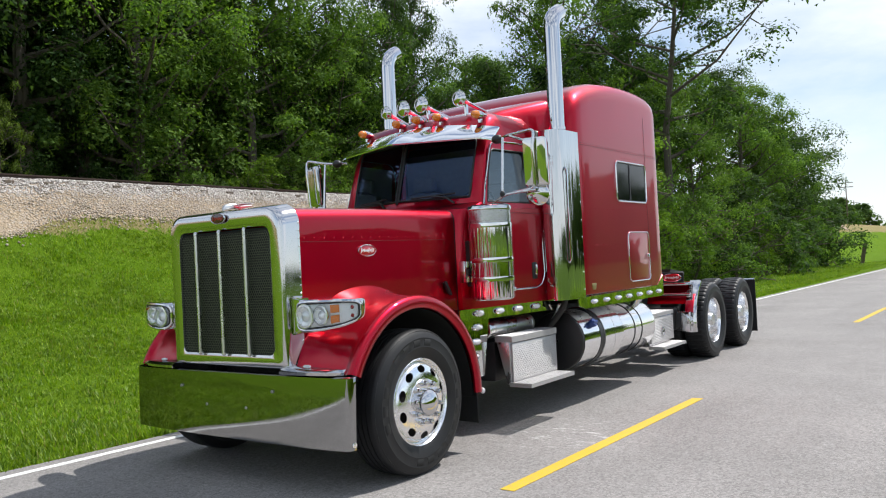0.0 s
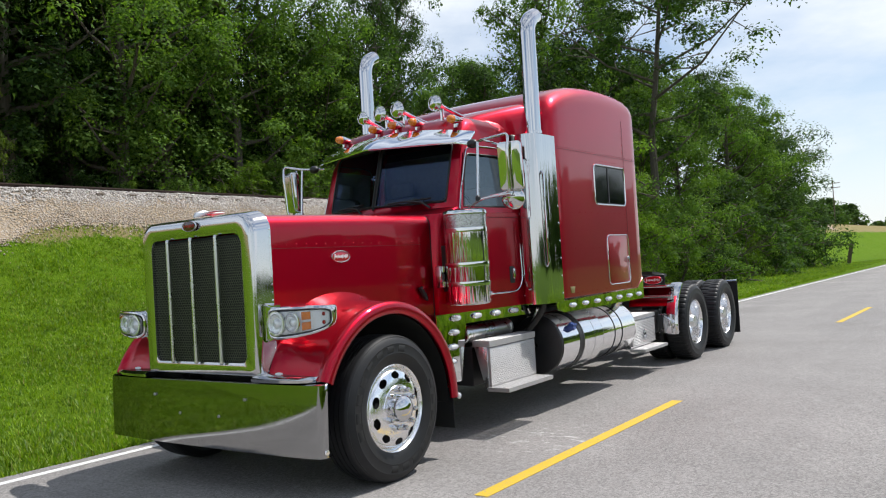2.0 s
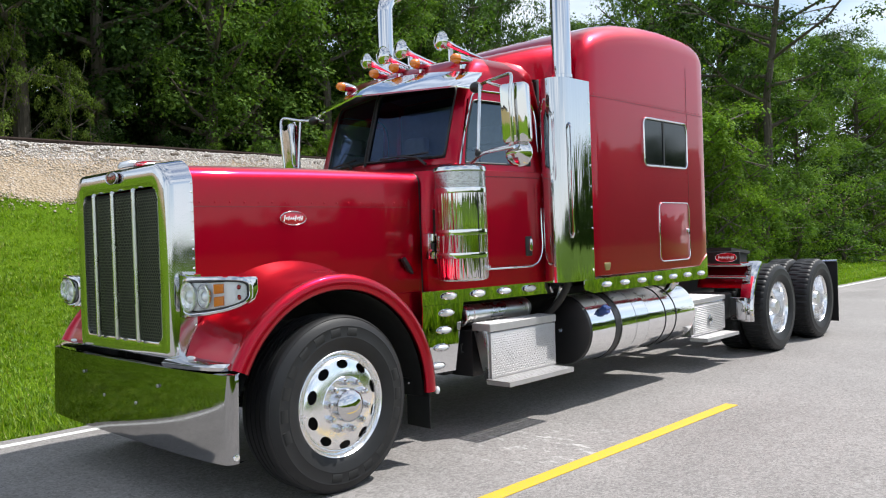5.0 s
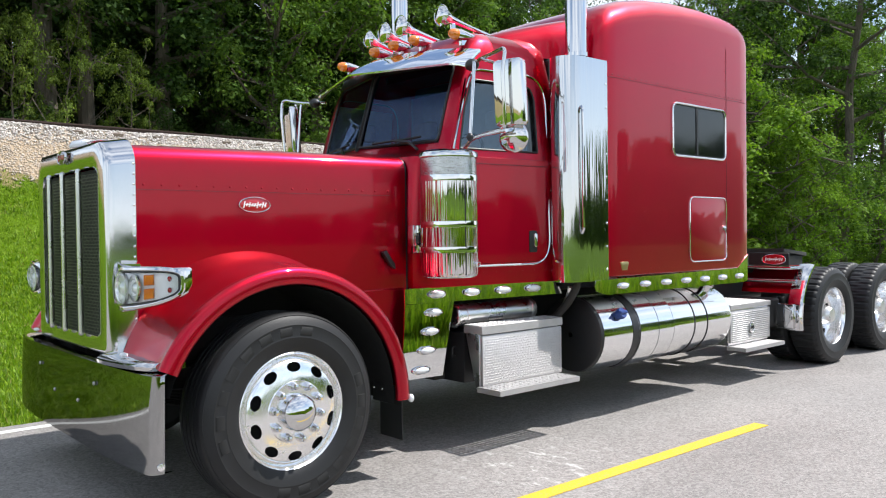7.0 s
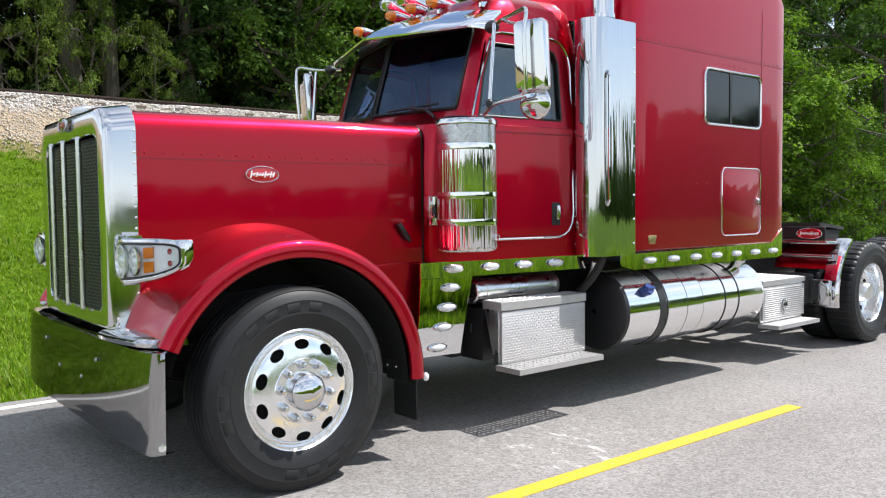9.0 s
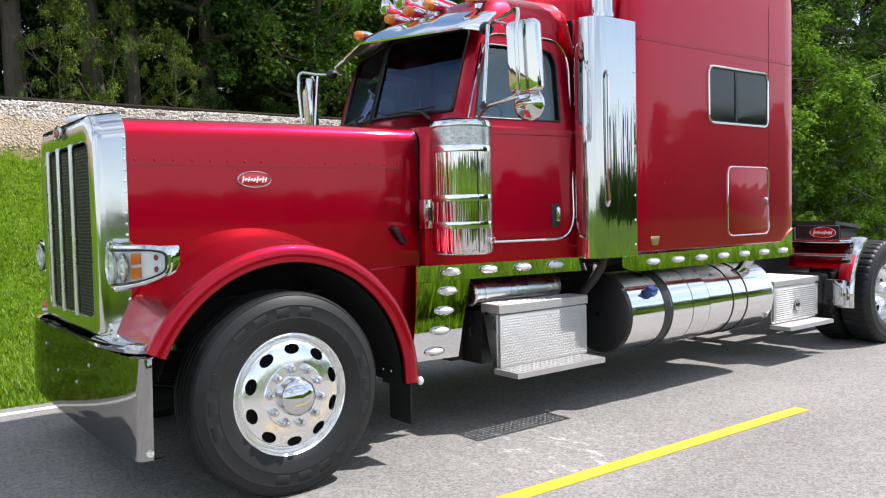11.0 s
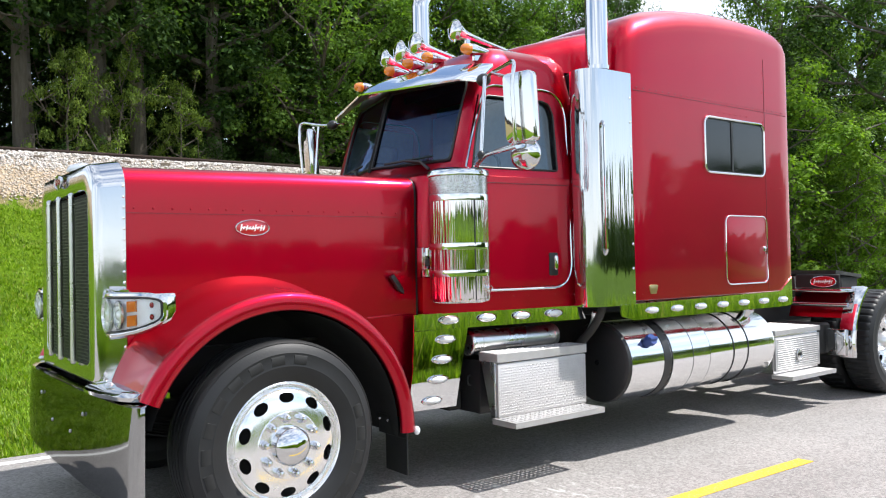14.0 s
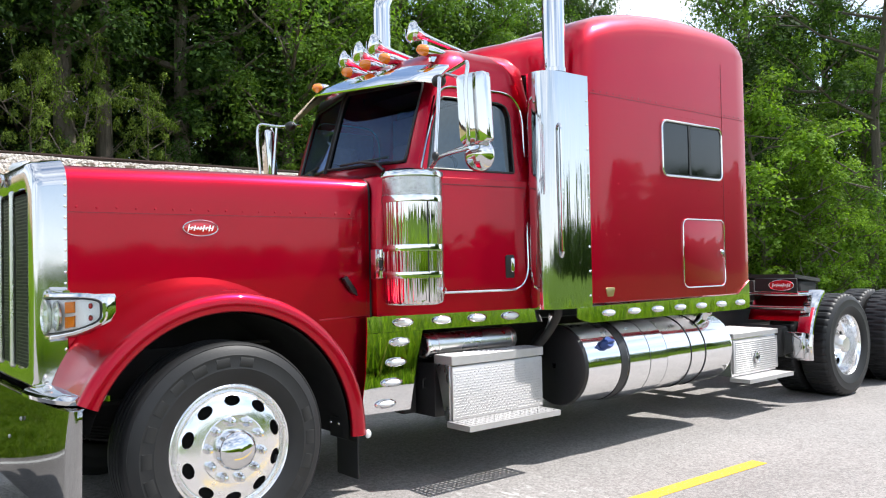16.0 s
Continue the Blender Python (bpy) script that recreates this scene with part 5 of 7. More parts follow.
for ay in REAR_AXLES:
    bm = bmesh.new()
    tube(bm, [(-0.9, ay, HUB_Z), (-0.25, ay, HUB_Z), (0.25, ay, HUB_Z), (0.9, ay, HUB_Z)], [0.07, 0.09, 0.09, 0.07], 12)
    ball(bm, (0, ay, HUB_Z), 0.22, 0.24, 0.24, 14, 8)
    part("rear_axle", bm, CHASSIS, truck)
bm = bmesh.new()
box(bm, -0.38, 0.38, -0.5, 1.1, 0.55, 1.55, 0.08, 2)
part("engine", bm, CHASSIS, truck)
bm = bmesh.new()
tube(bm, [(0, 1.1, 0.8), (0, 1.5, 0.75), (0, 2.4, 0.72), (0, 2.6, 0.66), (0, 6.6, 0.58)], [0.30, 0.27, 0.2, 0.06, 0.06], 12)
part("gearbox", bm, CHASSIS, truck)
for s in (1, -1):
    bm = bmesh.new()
    for k in range(5):
        tube(bm, [(s * 0.44, -0.55 + 0.02 * k, 0.62 - 0.02 * k), (s * 0.44, 0.0, 0.50 - 0.02 * k), (s * 0.44, 0.6 - 0.02 * k, 0.62 - 0.02 * k)], 0.012, 4)
    part("leaf_spring", bm, CHASSIS, truck)


# cab
CAB_Z = [(1.10, 1.165, 0.0), (1.12, 1.16, 0.0), (1.5, 1.16, 0.0), (1.93, 1.17, 0.0), (1.985, 1.20, 0.0), (2.005, 1.30, -0.004), (2.05, 1.44, -0.008), (2.10, 1.475, -0.014), (2.30, 1.53, -0.030), (2.55, 1.605, -0.052), (2.62, 1.630, -0.060), (2.68, 1.66, -0.072), (2.76, 1.70, -0.085), (2.84, 1.745, -0.108), (2.90, 1.80, -0.155), (2.94, 1.88, -0.25), (2.96, 2.0, -0.40)]
CAB_BACK = 2.50
SIDE_Y = (1.62, 1.80, 2.05, 2.27)


def vee(x, z):
    """How far the cab's front stands forward of its corner posts: bowed at the cowl, a V at the windscreen."""
    u, k = min(1.0, abs(x) / 0.71), lerp(((1.97, 0.0), (2.05, 1.0), (2.70, 1.0), (2.80, 0.2)), z)
    return (1 - k) * 0.03 * (1 - u * u) + k * 0.185 * (1 - u)


def cab_half(y):
    return lerp(((1.1, 0.805), (2.45, 0.94), (2.6, 0.945)), y)


def cab_ring(z, yf, dw):
    half = []
    fx = 0.71
    for x in (0.0, 0.24, 0.47, fx):
        half.append((x, yf - vee(x, z)))
    y_side = max(yf + lerp(((2.0, 0.10), (2.1, 0.035), (2.6, 0.035), (2.7, 0.13)), z), 1.30)
    w = cab_half(y_side) + dw
    if w < fx + 0.05:
        k = max(0.2, (w - 0.05) / fx)
        half = [(x * k, y) for x, y in half]
    x0, y0 = half[-1]
    for t in (0.35, 0.7, 1.0):
        a = radians(90 * t)
        half.append((x0 + (w - x0) * math.sin(a), y0 + (y_side - y0) * (1 - math.cos(a))))
    for y in SIDE_Y:
        yy = max(y, y_side + 0.02 * (1 + SIDE_Y.index(y)))
        half.append((cab_half(yy) + dw, yy))
    rb = 0.06 + max(0, -dw) * 0.6
    half.append((cab_half(CAB_BACK) + dw, CAB_BACK - rb))
    half.append((cab_half(CAB_BACK) + dw - rb * 0.3, CAB_BACK - rb * 0.3))
    half.append((cab_half(CAB_BACK) + dw - rb, CAB_BACK))
    half.append((0.3, CAB_BACK))
    return [(x, y, z) for x, y in half] + [(-x, y, z) for x, y in reversed(half[1:])]


def side_x(y, z):
    return cab_half(y) + lerp([(c[0], c[2]) for c in CAB_Z], z)


bm = bmesh.new()
rows = loft(bm, [cab_ring(*c) for c in CAB_Z], True, False)
bm.faces.new(rows[-1])
bm.faces.new(rows[0])
# the openings for the windscreen and the side windows
doomed = []
for f in bm.faces:
    p = f.calc_center_median()
    if 2.10 < p.z < 2.68 and p.y < 1.70 and abs(p.x) < 0.70:
        doomed.append(f)
    if 2.05 < p.z < 2.55 and 1.50 < p.y < 2.27 and abs(p.x) > side_x(p.y, p.z) - 0.003:
        doomed.append(f)
bmesh.ops.delete(bm, geom=doomed, context="FACES")
part("cab", bm, PAINT, truck, "candy-red cab body with domed roof", 32)


def glass_strip(rows, name, material, label, parent=truck):
    bm = bmesh.new()
    loft(bm, rows, False, False)
    bm.normal_update()
    mid = sum((f.normal * f.calc_area() for f in bm.faces), Vector())
    far = sum((f.calc_center_median() for f in bm.faces), Vector()) / len(bm.faces) - Vector((0, 2.1, 2.0))
    if mid.dot(far) < 0:
        bmesh.ops.reverse_faces(bm, faces=bm.faces[:])
    g = part(name, bm, material, parent, label, 60, False)
    g.visible_shadow = False
    return g


def screen_y(z):
    return lerp([(c[0], c[1]) for c in CAB_Z], z)


def on_screen(x, z, d):
    """A point on the windscreen's plane, standing out by d."""
    return (x, screen_y(z) - vee(x, z) - d, z)


for s in (1, -1):
    x0, x1 = 0.010, 0.71
    glass_strip([[on_screen(s * (x0 + (x1 - x0) * u), z, -0.012) for u in (0, 0.33, 0.66, 1)] for z in (2.098, 2.3, 2.5, 2.62, 2.685)], "windshield", SCREEN, "dark tinted half of a two-piece windshield")
    edge = [(x0 + 0.006, 2.112), (x1 - 0.012, 2.112), (x1 - 0.004, 2.16), (x1 - 0.004, 2.4), (x1 - 0.004, 2.63), (x1 - 0.03, 2.672), (x0 + 0.02, 2.672), (x0 + 0.006, 2.63)]
    ring = bend([on_screen(s * x, z, 0.003) for x, z in edge] + [on_screen(s * edge[0][0], edge[0][1], 0.003)], 0.04, 4)
    bm = bmesh.new()
    tube(bm, ring + ring[1:2], 0.010, 6, False)
    part("windshield_seal", bm, BLACK, truck)
bm = bmesh.new()
loft(bm, [[(-0.018, on_screen(0, z, 0)[1] + 0.03, z), (-0.014, on_screen(0, z, 0)[1] + 0.002, z), (0, on_screen(0, z, 0)[1] - 0.012, z), (0.014, on_screen(0, z, 0)[1] + 0.002, z), (0.018, on_screen(0, z, 0)[1] + 0.03, z)] for z in (2.085, 2.3, 2.5, 2.69)])
part("windshield_post", bm, LINER, truck, "black centre post between the windshield halves")

for s in (1, -1):
    def on_door(u, v, d):
        return (s * (side_x(u, v) + d), u, v)
    # door panel, its bright outline, window frame and glass
    outline = [(1.60, 1.235), (1.56, 1.3), (1.50, 1.6), (1.475, 1.98), (1.56, 2.25), (1.66, 2.52), (1.70, 2.60), (1.77, 2.625), (2.22, 2.63), (2.30, 2.61), (2.36, 2.54), (2.38, 2.44), (2.37, 1.40), (2.355, 1.32), (2.31, 1.26), (2.24, 1.235)]
    pts = bend([on_door(u, v, 0.006) for u, v in outline] + [on_door(*outline[0], 0.006)], 0.05)
    door_bm = bmesh.new()
    low = [(1.555, 1.25), (2.25, 1.25), (2.335, 1.28), (2.355, 1.36), (2.36, 2.0), (1.475, 2.0), (1.51, 1.6)]
    loft(door_bm, [[on_door(u, v, 0.001) for u, v in low], [on_door(u, v, 0.007) for u, v in low], [on_door(u + 0.006 * (1.95 - u), v + 0.006 * (1.6 - v), 0.010) for u, v in low]])
    door = part("door", door_bm, PAINT, truck, "candy-red cab door outlined with a bright bead")
    bm = bmesh.new()
    tube(bm, pts, 0.0085, 6)
    part("door_bead", bm, CHROME, door)
    bm = bmesh.new()
    loft(bm, [[on_door(u, v, d) for v, d in ((1.95, 0.008), (1.95, 0.014), (1.957, 0.014), (1.957, 0.008))] for u in (1.55, 1.9, 2.35)])
    part("belt_seam", bm, SEAM, door)
    g = glass_strip([[on_door(u, v, -0.02) for u in (1.515 + 0.3 * (v - 2.03), 1.75, 2.05, 2.28)] for v in (2.03, 2.2, 2.4, 2.56)], "door_window", GLASS, "dark tinted door window", door)
    # the window's inner corners
    for (u, v), (du, dv) in (((2.27, 2.55), (-0.09, -0.09)), ((1.53, 2.05), (0.02, 0.14))):
        bm = bmesh.new()
        loft(bm, [[on_door(u, v, d), on_door(u + du, v, d), on_door(u + du * 0.3, v + dv * 0.3, d), on_door(u, v + dv, d)] for d in (-0.012, 0.002)])
        part("window_corner", bm, PAINT, door)
    bm = bmesh.new()
    slope = [(1.505, 2.04), (1.545, 2.04), (1.60, 2.30), (1.695, 2.555), (1.655, 2.56), (1.575, 2.30)]
    loft(bm, [[on_door(u, v, d) for u, v in slope] for d in (-0.010, 0.004)])
    part("window_post", bm, PAINT, door)
    wf = [(1.553, 2.055), (2.265, 2.055), (2.27, 2.07), (2.27, 2.46), (2.24, 2.53), (2.18, 2.548), (1.715, 2.548), (1.685, 2.52), (1.608, 2.31)]
    bm = bmesh.new()
    pts = bend([on_door(u, v, 0.002) for u, v in wf] + [on_door(*wf[0], 0.002)], 0.02, 3)
    tube(bm, pts, 0.008, 6)
    part("window_seal", bm, BLACK, door)
    # latch
    bm = bmesh.new()
    slab(bm, [(2.20 + u, 1.40 + v) for u, v in rrect(0.075, 0.16, 0.012, 3)], on_door, 0.016, 0.004)
    handle = part("door_handle", bm, BLACK, door, "black recessed door handle with chrome pull")
    bm = bmesh.new()
    slab(bm, [(2.212 + u, 1.41 + v) for u, v in rrect(0.032, 0.10, 0.012, 3)], lambda u, v, d: on_door(u, v, d + 0.012), 0.02, 0.006)
    part("handle_pull", bm, CHROME, door)
    # hinge box at the cowl
    bm = bmesh.new()
    box(bm, s * 0.79, s * 0.850, 1.125, 1.20, 1.335, 1.525, 0.008, 2)
    hg = part("cowl_hinge", bm, CHROME, truck, "chrome cowl hinge")
    for hz in (1.365, 1.43, 1.495):
        bm = bmesh.new()
        tube(bm, [(s * 0.853, 1.165, hz - 0.024), (s * 0.853, 1.165, hz + 0.024)], 0.016, 10)
        part("hinge_knuckle", bm, BLACK if hz == 1.43 else CHROME, hg)
    # rivet lines on the cab
    rivets("rivet", [(s * (side_x(2.435, z) + 0.001), 2.435, z) for z in np.arange(1.2, 2.6, 0.135)], (s, -0.1, 0), 0.007, PAINT, truck)
    rivets("rivet", [(s * (side_x(y, 1.19) + 0.001), y, 1.19) for y in np.arange(1.5, 2.4, 0.12)], (s, -0.1, 0), 0.005, PAINT, truck)
    rivets("rivet", [(s * (side_x(1.5, z) - 0.012), 1.462 + (z - 1.98) * 0.335, z) for z in np.arange(2.05, 2.6, 0.055)], (s * 0.8, -0.5, 0), 0.006, PAINT, truck)
    # grab loop at the cab's rear edge
    bm = bmesh.new()
    lp = [(2.425, 1.30), (2.455, 1.36), (2.455, 2.40), (2.425, 2.46)]
    tube(bm, bend([(s * (cab_half(2.44) + 0.02 + (0.05 if 1.31 < v < 2.45 else 0)), u, v) for u, v in lp], 0.05), 0.010, 8)
    part("grab_handle", bm, CHROME, truck, "slim chrome grab handle")

# black strip added over the cab's paint for the shade behind the visor
bm = bmesh.new()
loft(bm, [[on_screen(0.75 * u, z, e) for u in (-1, -0.66, -0.33, 0, 0.33, 0.66, 1)] for z, e in ((2.684, 0.012), (2.72, 0.012), (2.775, 0.010))], False, False)
part("windshield_header", bm, BLACK, truck)

# wipers
for x0 in (-0.12, 0.60):
    bm = bmesh.new()
    tube(bm, [on_screen(x0, 2.055, 0.04), on_screen(x0 - 0.10, 2.115, 0.045), on_screen(x0 - 0.24, 2.135, 0.04)], 0.011, 6)
    tube(bm, [on_screen(x0 - 0.44, 2.128, 0.03), on_screen(x0 - 0.24, 2.138, 0.03), on_screen(x0 - 0.02, 2.148, 0.03)], 0.009, 5)
    part("wiper", bm, BLACK, truck)

# what shows inside the cab
bm = bmesh.new()
box(bm, -0.80, 0.80, 1.60, 1.80, 1.75, 2.10, 0.05, 2)
part("dashboard", bm, BLACK, truck)
for s in (1, -1):
    bm = bmesh.new()
    box(bm, s * 0.20, s * 0.72, 1.95, 2.42, 1.35, 1.55, 0.05, 2)
    box(bm, s * 0.22, s * 0.70, 2.26, 2.42, 1.55, 2.28, 0.06, 2)
    box(bm, s * 0.32, s * 0.60, 2.29, 2.39, 2.28, 2.44, 0.04, 2)
    part("seat", bm, SEAT, truck, "grey cab seat seen through the glass")
bm = bmesh.new()
pts = [(0.46 + 0.21 * math.cos(a), 1.92 + 0.09 * math.sin(a), 2.03 + 0.19 * math.sin(a)) for a in (2 * math.pi * k / 24 for k in range(26))]
tube(bm, pts, 0.014, 6, False)
tube(bm, [(0.46, 1.92, 2.03), (0.46, 1.78, 1.93)], 0.03, 8)
tube(bm, [(0.26, 1.92, 2.03), (0.66, 1.92, 2.03)], 0.012, 6)
part("steering_wheel", bm, BLACK, truck)
bm = bmesh.new()
box(bm, -0.78, 0.78, 2.45, 2.475, 1.2, 2.7, 0.0)
part("cab_rear_lining", bm, SEAT, truck)

# sun visor over the windscreen
bm = bmesh.new()
rows = []
for k in range(33):
    u = -1 + 2 * k / 32
    x, m = 0.935 * u, abs(u)
    wing = max(0, m - 0.90) / 0.10
    yf, zf = 1.215 + 0.30 * m + 0.03 * wing, 2.650 - 0.020 * m - 0.025 * wing
    yt, zt = 1.60 + 0.07 * m, 2.835 - 0.10 * m ** 2
    dip = 0.012 * math.cos(u * 4 * math.pi) * (1 - m)
    a = [(x, yf + (yt - yf) * q, zf + (zt - zf) * (q ** 0.8) + dip * math.sin(math.pi * q)) for q in (0, 0.15, 0.35, 0.6, 0.85, 1.0)]
    rows.append(a + [(x, y + 0.004, z - 0.012) for x, y, z in reversed(a)])
loft(bm, rows)
visor = part("sun_visor", bm, VISOR_CHROME, truck, "polished drop visor over the windshield", 50)
# added sheet, its grey standing for the shade on the visor's underside
bm = bmesh.new()
loft(bm, [[(x, y + 0.006, z - 0.004) for x, y, z in row[6:11]] for row in rows], False, False)
part("visor_lining", bm, SHADE_GREY, visor, "grey sheet added under the visor for the shade there")

# bullet marker lamps and horns on the roof
for mx, mz in ((-0.70, 2.845), (-0.25, 2.885), (0.0, 2.892), (0.25, 2.885), (0.70, 2.845)):
    bm = bmesh.new()
    lathe(bm, [(0.036, 0.0), (0.042, 0.02), (0.040, 0.06), (0.026, 0.15), (0.010, 0.22), (0.001, 0.235)], (mx, 1.66, mz + 0.035), "y", 16)
    box(bm, mx - 0.014, mx + 0.014, 1.70, 1.80, mz - 0.04, mz + 0.005, 0.004, 1)
    lamp = part("marker_lamp", bm, CHROME, truck, "chrome bullet marker lamp with amber lens")
    bm = bmesh.new()
    lathe(bm, [(0.040, 0.004), (0.039, -0.022), (0.031, -0.047), (0.018, -0.062), (0.001, -0.067)], (mx, 1.66, mz + 0.035), "y", 16)
    part("amber_lens", bm, AMBER, lamp)
for hx, hy, tail, hr in ((-0.44, 1.72, 2.12, 1.05), (-0.20, 1.70, 2.20, 1.28), (0.05, 1.67, 2.30, 1.28), (0.47, 1.72, 2.36, 1.2)):
    bm = bmesh.new()
    hz = 3.075
    drop = 0.10
    prof = [(0.062, 0.0), (0.066, 0.004), (0.060, 0.012), (0.044, 0.05), (0.030, 0.10), (0.022, 0.18), (0.018, 0.30), (0.016, tail - hy)]
    rings = []
    for r, o in prof:
        r = r * (hr if o < 0.06 else 1.0)
        zz = hz - drop * o / (tail - hy)
        rings.append([(hx + r * math.cos(2 * math.pi * k / 22), hy + o, zz + r * math.sin(2 * math.pi * k / 22)) for k in range(22)])
    inner = []
    for r, o in ((0.058 * hr, 0.002), (0.045 * hr, -0.010), (0.025 * hr, -0.019), (0.004, -0.023)):
        zz = hz - drop * o / (tail - hy)
        inner.append([(hx + r * math.cos(2 * math.pi * k / 22), hy + o, zz + r * math.sin(2 * math.pi * k / 22)) for k in range(22)])
    loft(bm, list(reversed(inner)) + rings)
    horn = part("air_horn", bm, CHROME, truck, "chrome trumpet air horn")
    for yy in (hy + 0.12, tail - 0.06):
        bm = bmesh.new()
        box(bm, hx - 0.012, hx + 0.012, yy - 0.02, yy + 0.02, 2.86, hz - drop * (yy - hy) / (tail - hy), 0.004, 1)
        part("horn_stand", bm, CHROME, horn)
    bm = bmesh.new()
    lathe(bm, [(0.03, 0.0), (0.034, 0.01), (0.034, 0.05), (0.001, 0.06)], (hx, tail - 0.01, hz - drop), "y", 14)
    part("horn_driver", bm, CHROME, horn)
bm = bmesh.new()
box(bm, 0.52, 0.62, 2.30, 2.38, 2.88, 2.97, 0.012, 2)
part("roof_lamp", bm, WHITE, truck, "small white lamp on the cab roof")


# mirrors
def mirror(s):
    bm = bmesh.new()
    cx, cy, cz = (1.405, 1.475, 2.345) if s > 0 else (1.25, 1.475, 2.385)
    dx, dz = cx - 1.405, cz - 2.345
    turn = radians(14)

    def place(u, v, d):
        d = d + 0.075 * v
        return (s * (cx + u * math.cos(turn) + d * math.sin(turn)), cy + u * math.sin(turn) - d * math.cos(turn), cz + v)
    ol = rrect(0.208, 0.415, 0.030, 5)
    rings = [[place(u * k, v * (1 - (1 - k) * 0.5), d) for u, v in ol] for k, d in ((0.96, -0.035), (1.0, -0.028), (1.0, 0.014), (0.98, 0.026), (0.94, 0.033), (0.70, 0.0365), (0.30, 0.0375))]
    loft(bm, rings)
    body = part("side_mirror", bm, CHROME, truck, "tall chrome side mirror on tube arms")
    bm = bmesh.new()
    slab(bm, [(u * 0.9, v * 0.95) for u, v in ol], lambda u, v, d: place(u, v, -0.036 - d), 0.003)
    part("mirror_glass", bm, mat_mirror, body)
    bm = bmesh.new()
    rings = []
    for r, d in ((0.098, -0.03), (0.103, -0.02), (0.100, 0.0), (0.080, 0.018), (0.045, 0.028), (0.005, 0.032)):
        rings.append([place(-0.01 + r * math.cos(2 * math.pi * k / 28), -0.272 + r * math.sin(2 * math.pi * k / 28), d - 0.02) for k in range(28)])
    loft(bm, rings)
    part("convex_mirror", bm, CHROME, body, "round chrome convex mirror")
    # arms
    top_mount, low_mount = (s * 0.90, 1.60, 2.60), (s * 0.90, 1.50, 2.0)
    bm = bmesh.new()
    tube(bm, bend([top_mount, (s * 1.10, 1.50, 2.61), (s * (1.44 + dx), 1.40, 2.615 + dz), place(0, 0.13, 0.085), place(0, -0.23, 0.085), (s * 1.20, 1.43, 2.10)], 0.05), 0.0125, 10)
    tube(bm, bend([(s * (1.44 + dx), 1.40, 2.10 + dz), (s * (1.20 + dx * 0.5), 1.42, 2.095), (s * 1.10, 1.43, 2.085), low_mount], 0.05), 0.012, 10)
    tube(bm, [(s * 1.085, 1.47, 2.595), (s * 1.085, 1.425, 2.095)], 0.0125, 10)
    tube(bm, [(s * 1.16, 1.46, 2.60), (s * 1.30, 1.52, 2.54), place(0, 0.19, 0.0)], 0.010, 8)
    part("mirror_arm", bm, CHROME, body)
    bm = bmesh.new()
    ball(bm, (s * 0.985, 1.545, 2.60), 0.055, 0.045, 0.042, 12, 7)
    part("mirror_joint", bm, BLACK, body)
    bm = bmesh.new()
    ball(bm, (s * 1.085, 1.425, 2.095), 0.025, 0.025, 0.03, 10, 6)
    part("mirror_joint", bm, BLACK, body)


mat_mirror = mat_chrome("mirror_glass", 0.005, 0.9)
for s in (1, -1):
    mirror(s)


# air cleaners
def air_cleaner(s):
    c = (s * 1.03, 1.28, 0)
    r = 0.187
    bm = bmesh.new()
    lathe(bm, [(0.02, 1.178), (r - 0.03, 1.180), (r - 0.008, 1.190), (r, 1.21), (r, 1.822)], c, "z", 48)
    can = part("air_cleaner", bm, CANMETAL, truck, "polished cylindrical air cleaner beside the cowl")
    bm = bmesh.new()
    lathe(bm, [(r - 0.003, 1.822), (r - 0.003, 1.95)], c, "z", 48)
    part("intake_screen", bm, PERF, can, "perforated steel intake screen")
    bm = bmesh.new()
    lathe(bm, [(r - 0.004, 1.948), (r + 0.006, 1.950), (r + 0.008, 1.965), (r + 0.002, 1.985), (r - 0.03, 2.0), (0.01, 2.006)], c, "z", 48)
    part("cap", bm, CHROME, can)
    for z in (1.818, 1.523, 1.36):
        bm = bmesh.new()
        lathe(bm, [(r - 0.002, z - 0.021), (r + 0.004, z - 0.019), (r + 0.005, z), (r + 0.004, z + 0.019), (r - 0.002, z + 0.021)], c, "z", 48)
        part("strap", bm, POLISHED, can)
    a = radians(-8)
    bm = bmesh.new()
    tube(bm, [(s * (1.03 + (r + 0.001) * math.cos(a)), 1.28 + (r + 0.001) * math.sin(a), z) for z in (1.20, 1.80)], 0.004, 6)
    part("can_seam", bm, BLACK, can)
    a = radians(33)
    n = Vector((math.cos(a), math.sin(a), 0))
    t = Vector((-n.y, n.x, 0))

    def place(u, v, d):
        p = Vector((1.03, 1.28, 1.265)) + n * (r + d) + t * u + Vector((0, 0, v))
        return (s * p.x, p.y, p.z)
    emblem(can, place, 0.075, 0.036, DARKEMBLEM, "can_emblem")
    # mounting straps to the cowl
    bm = bmesh.new()
    box(bm, s * 0.80, s * 0.95, 1.22, 1.34, 1.30, 1.70, 0.006, 1)
    part("bracket", bm, BLACK, can)


for s in (1, -1):
    air_cleaner(s)


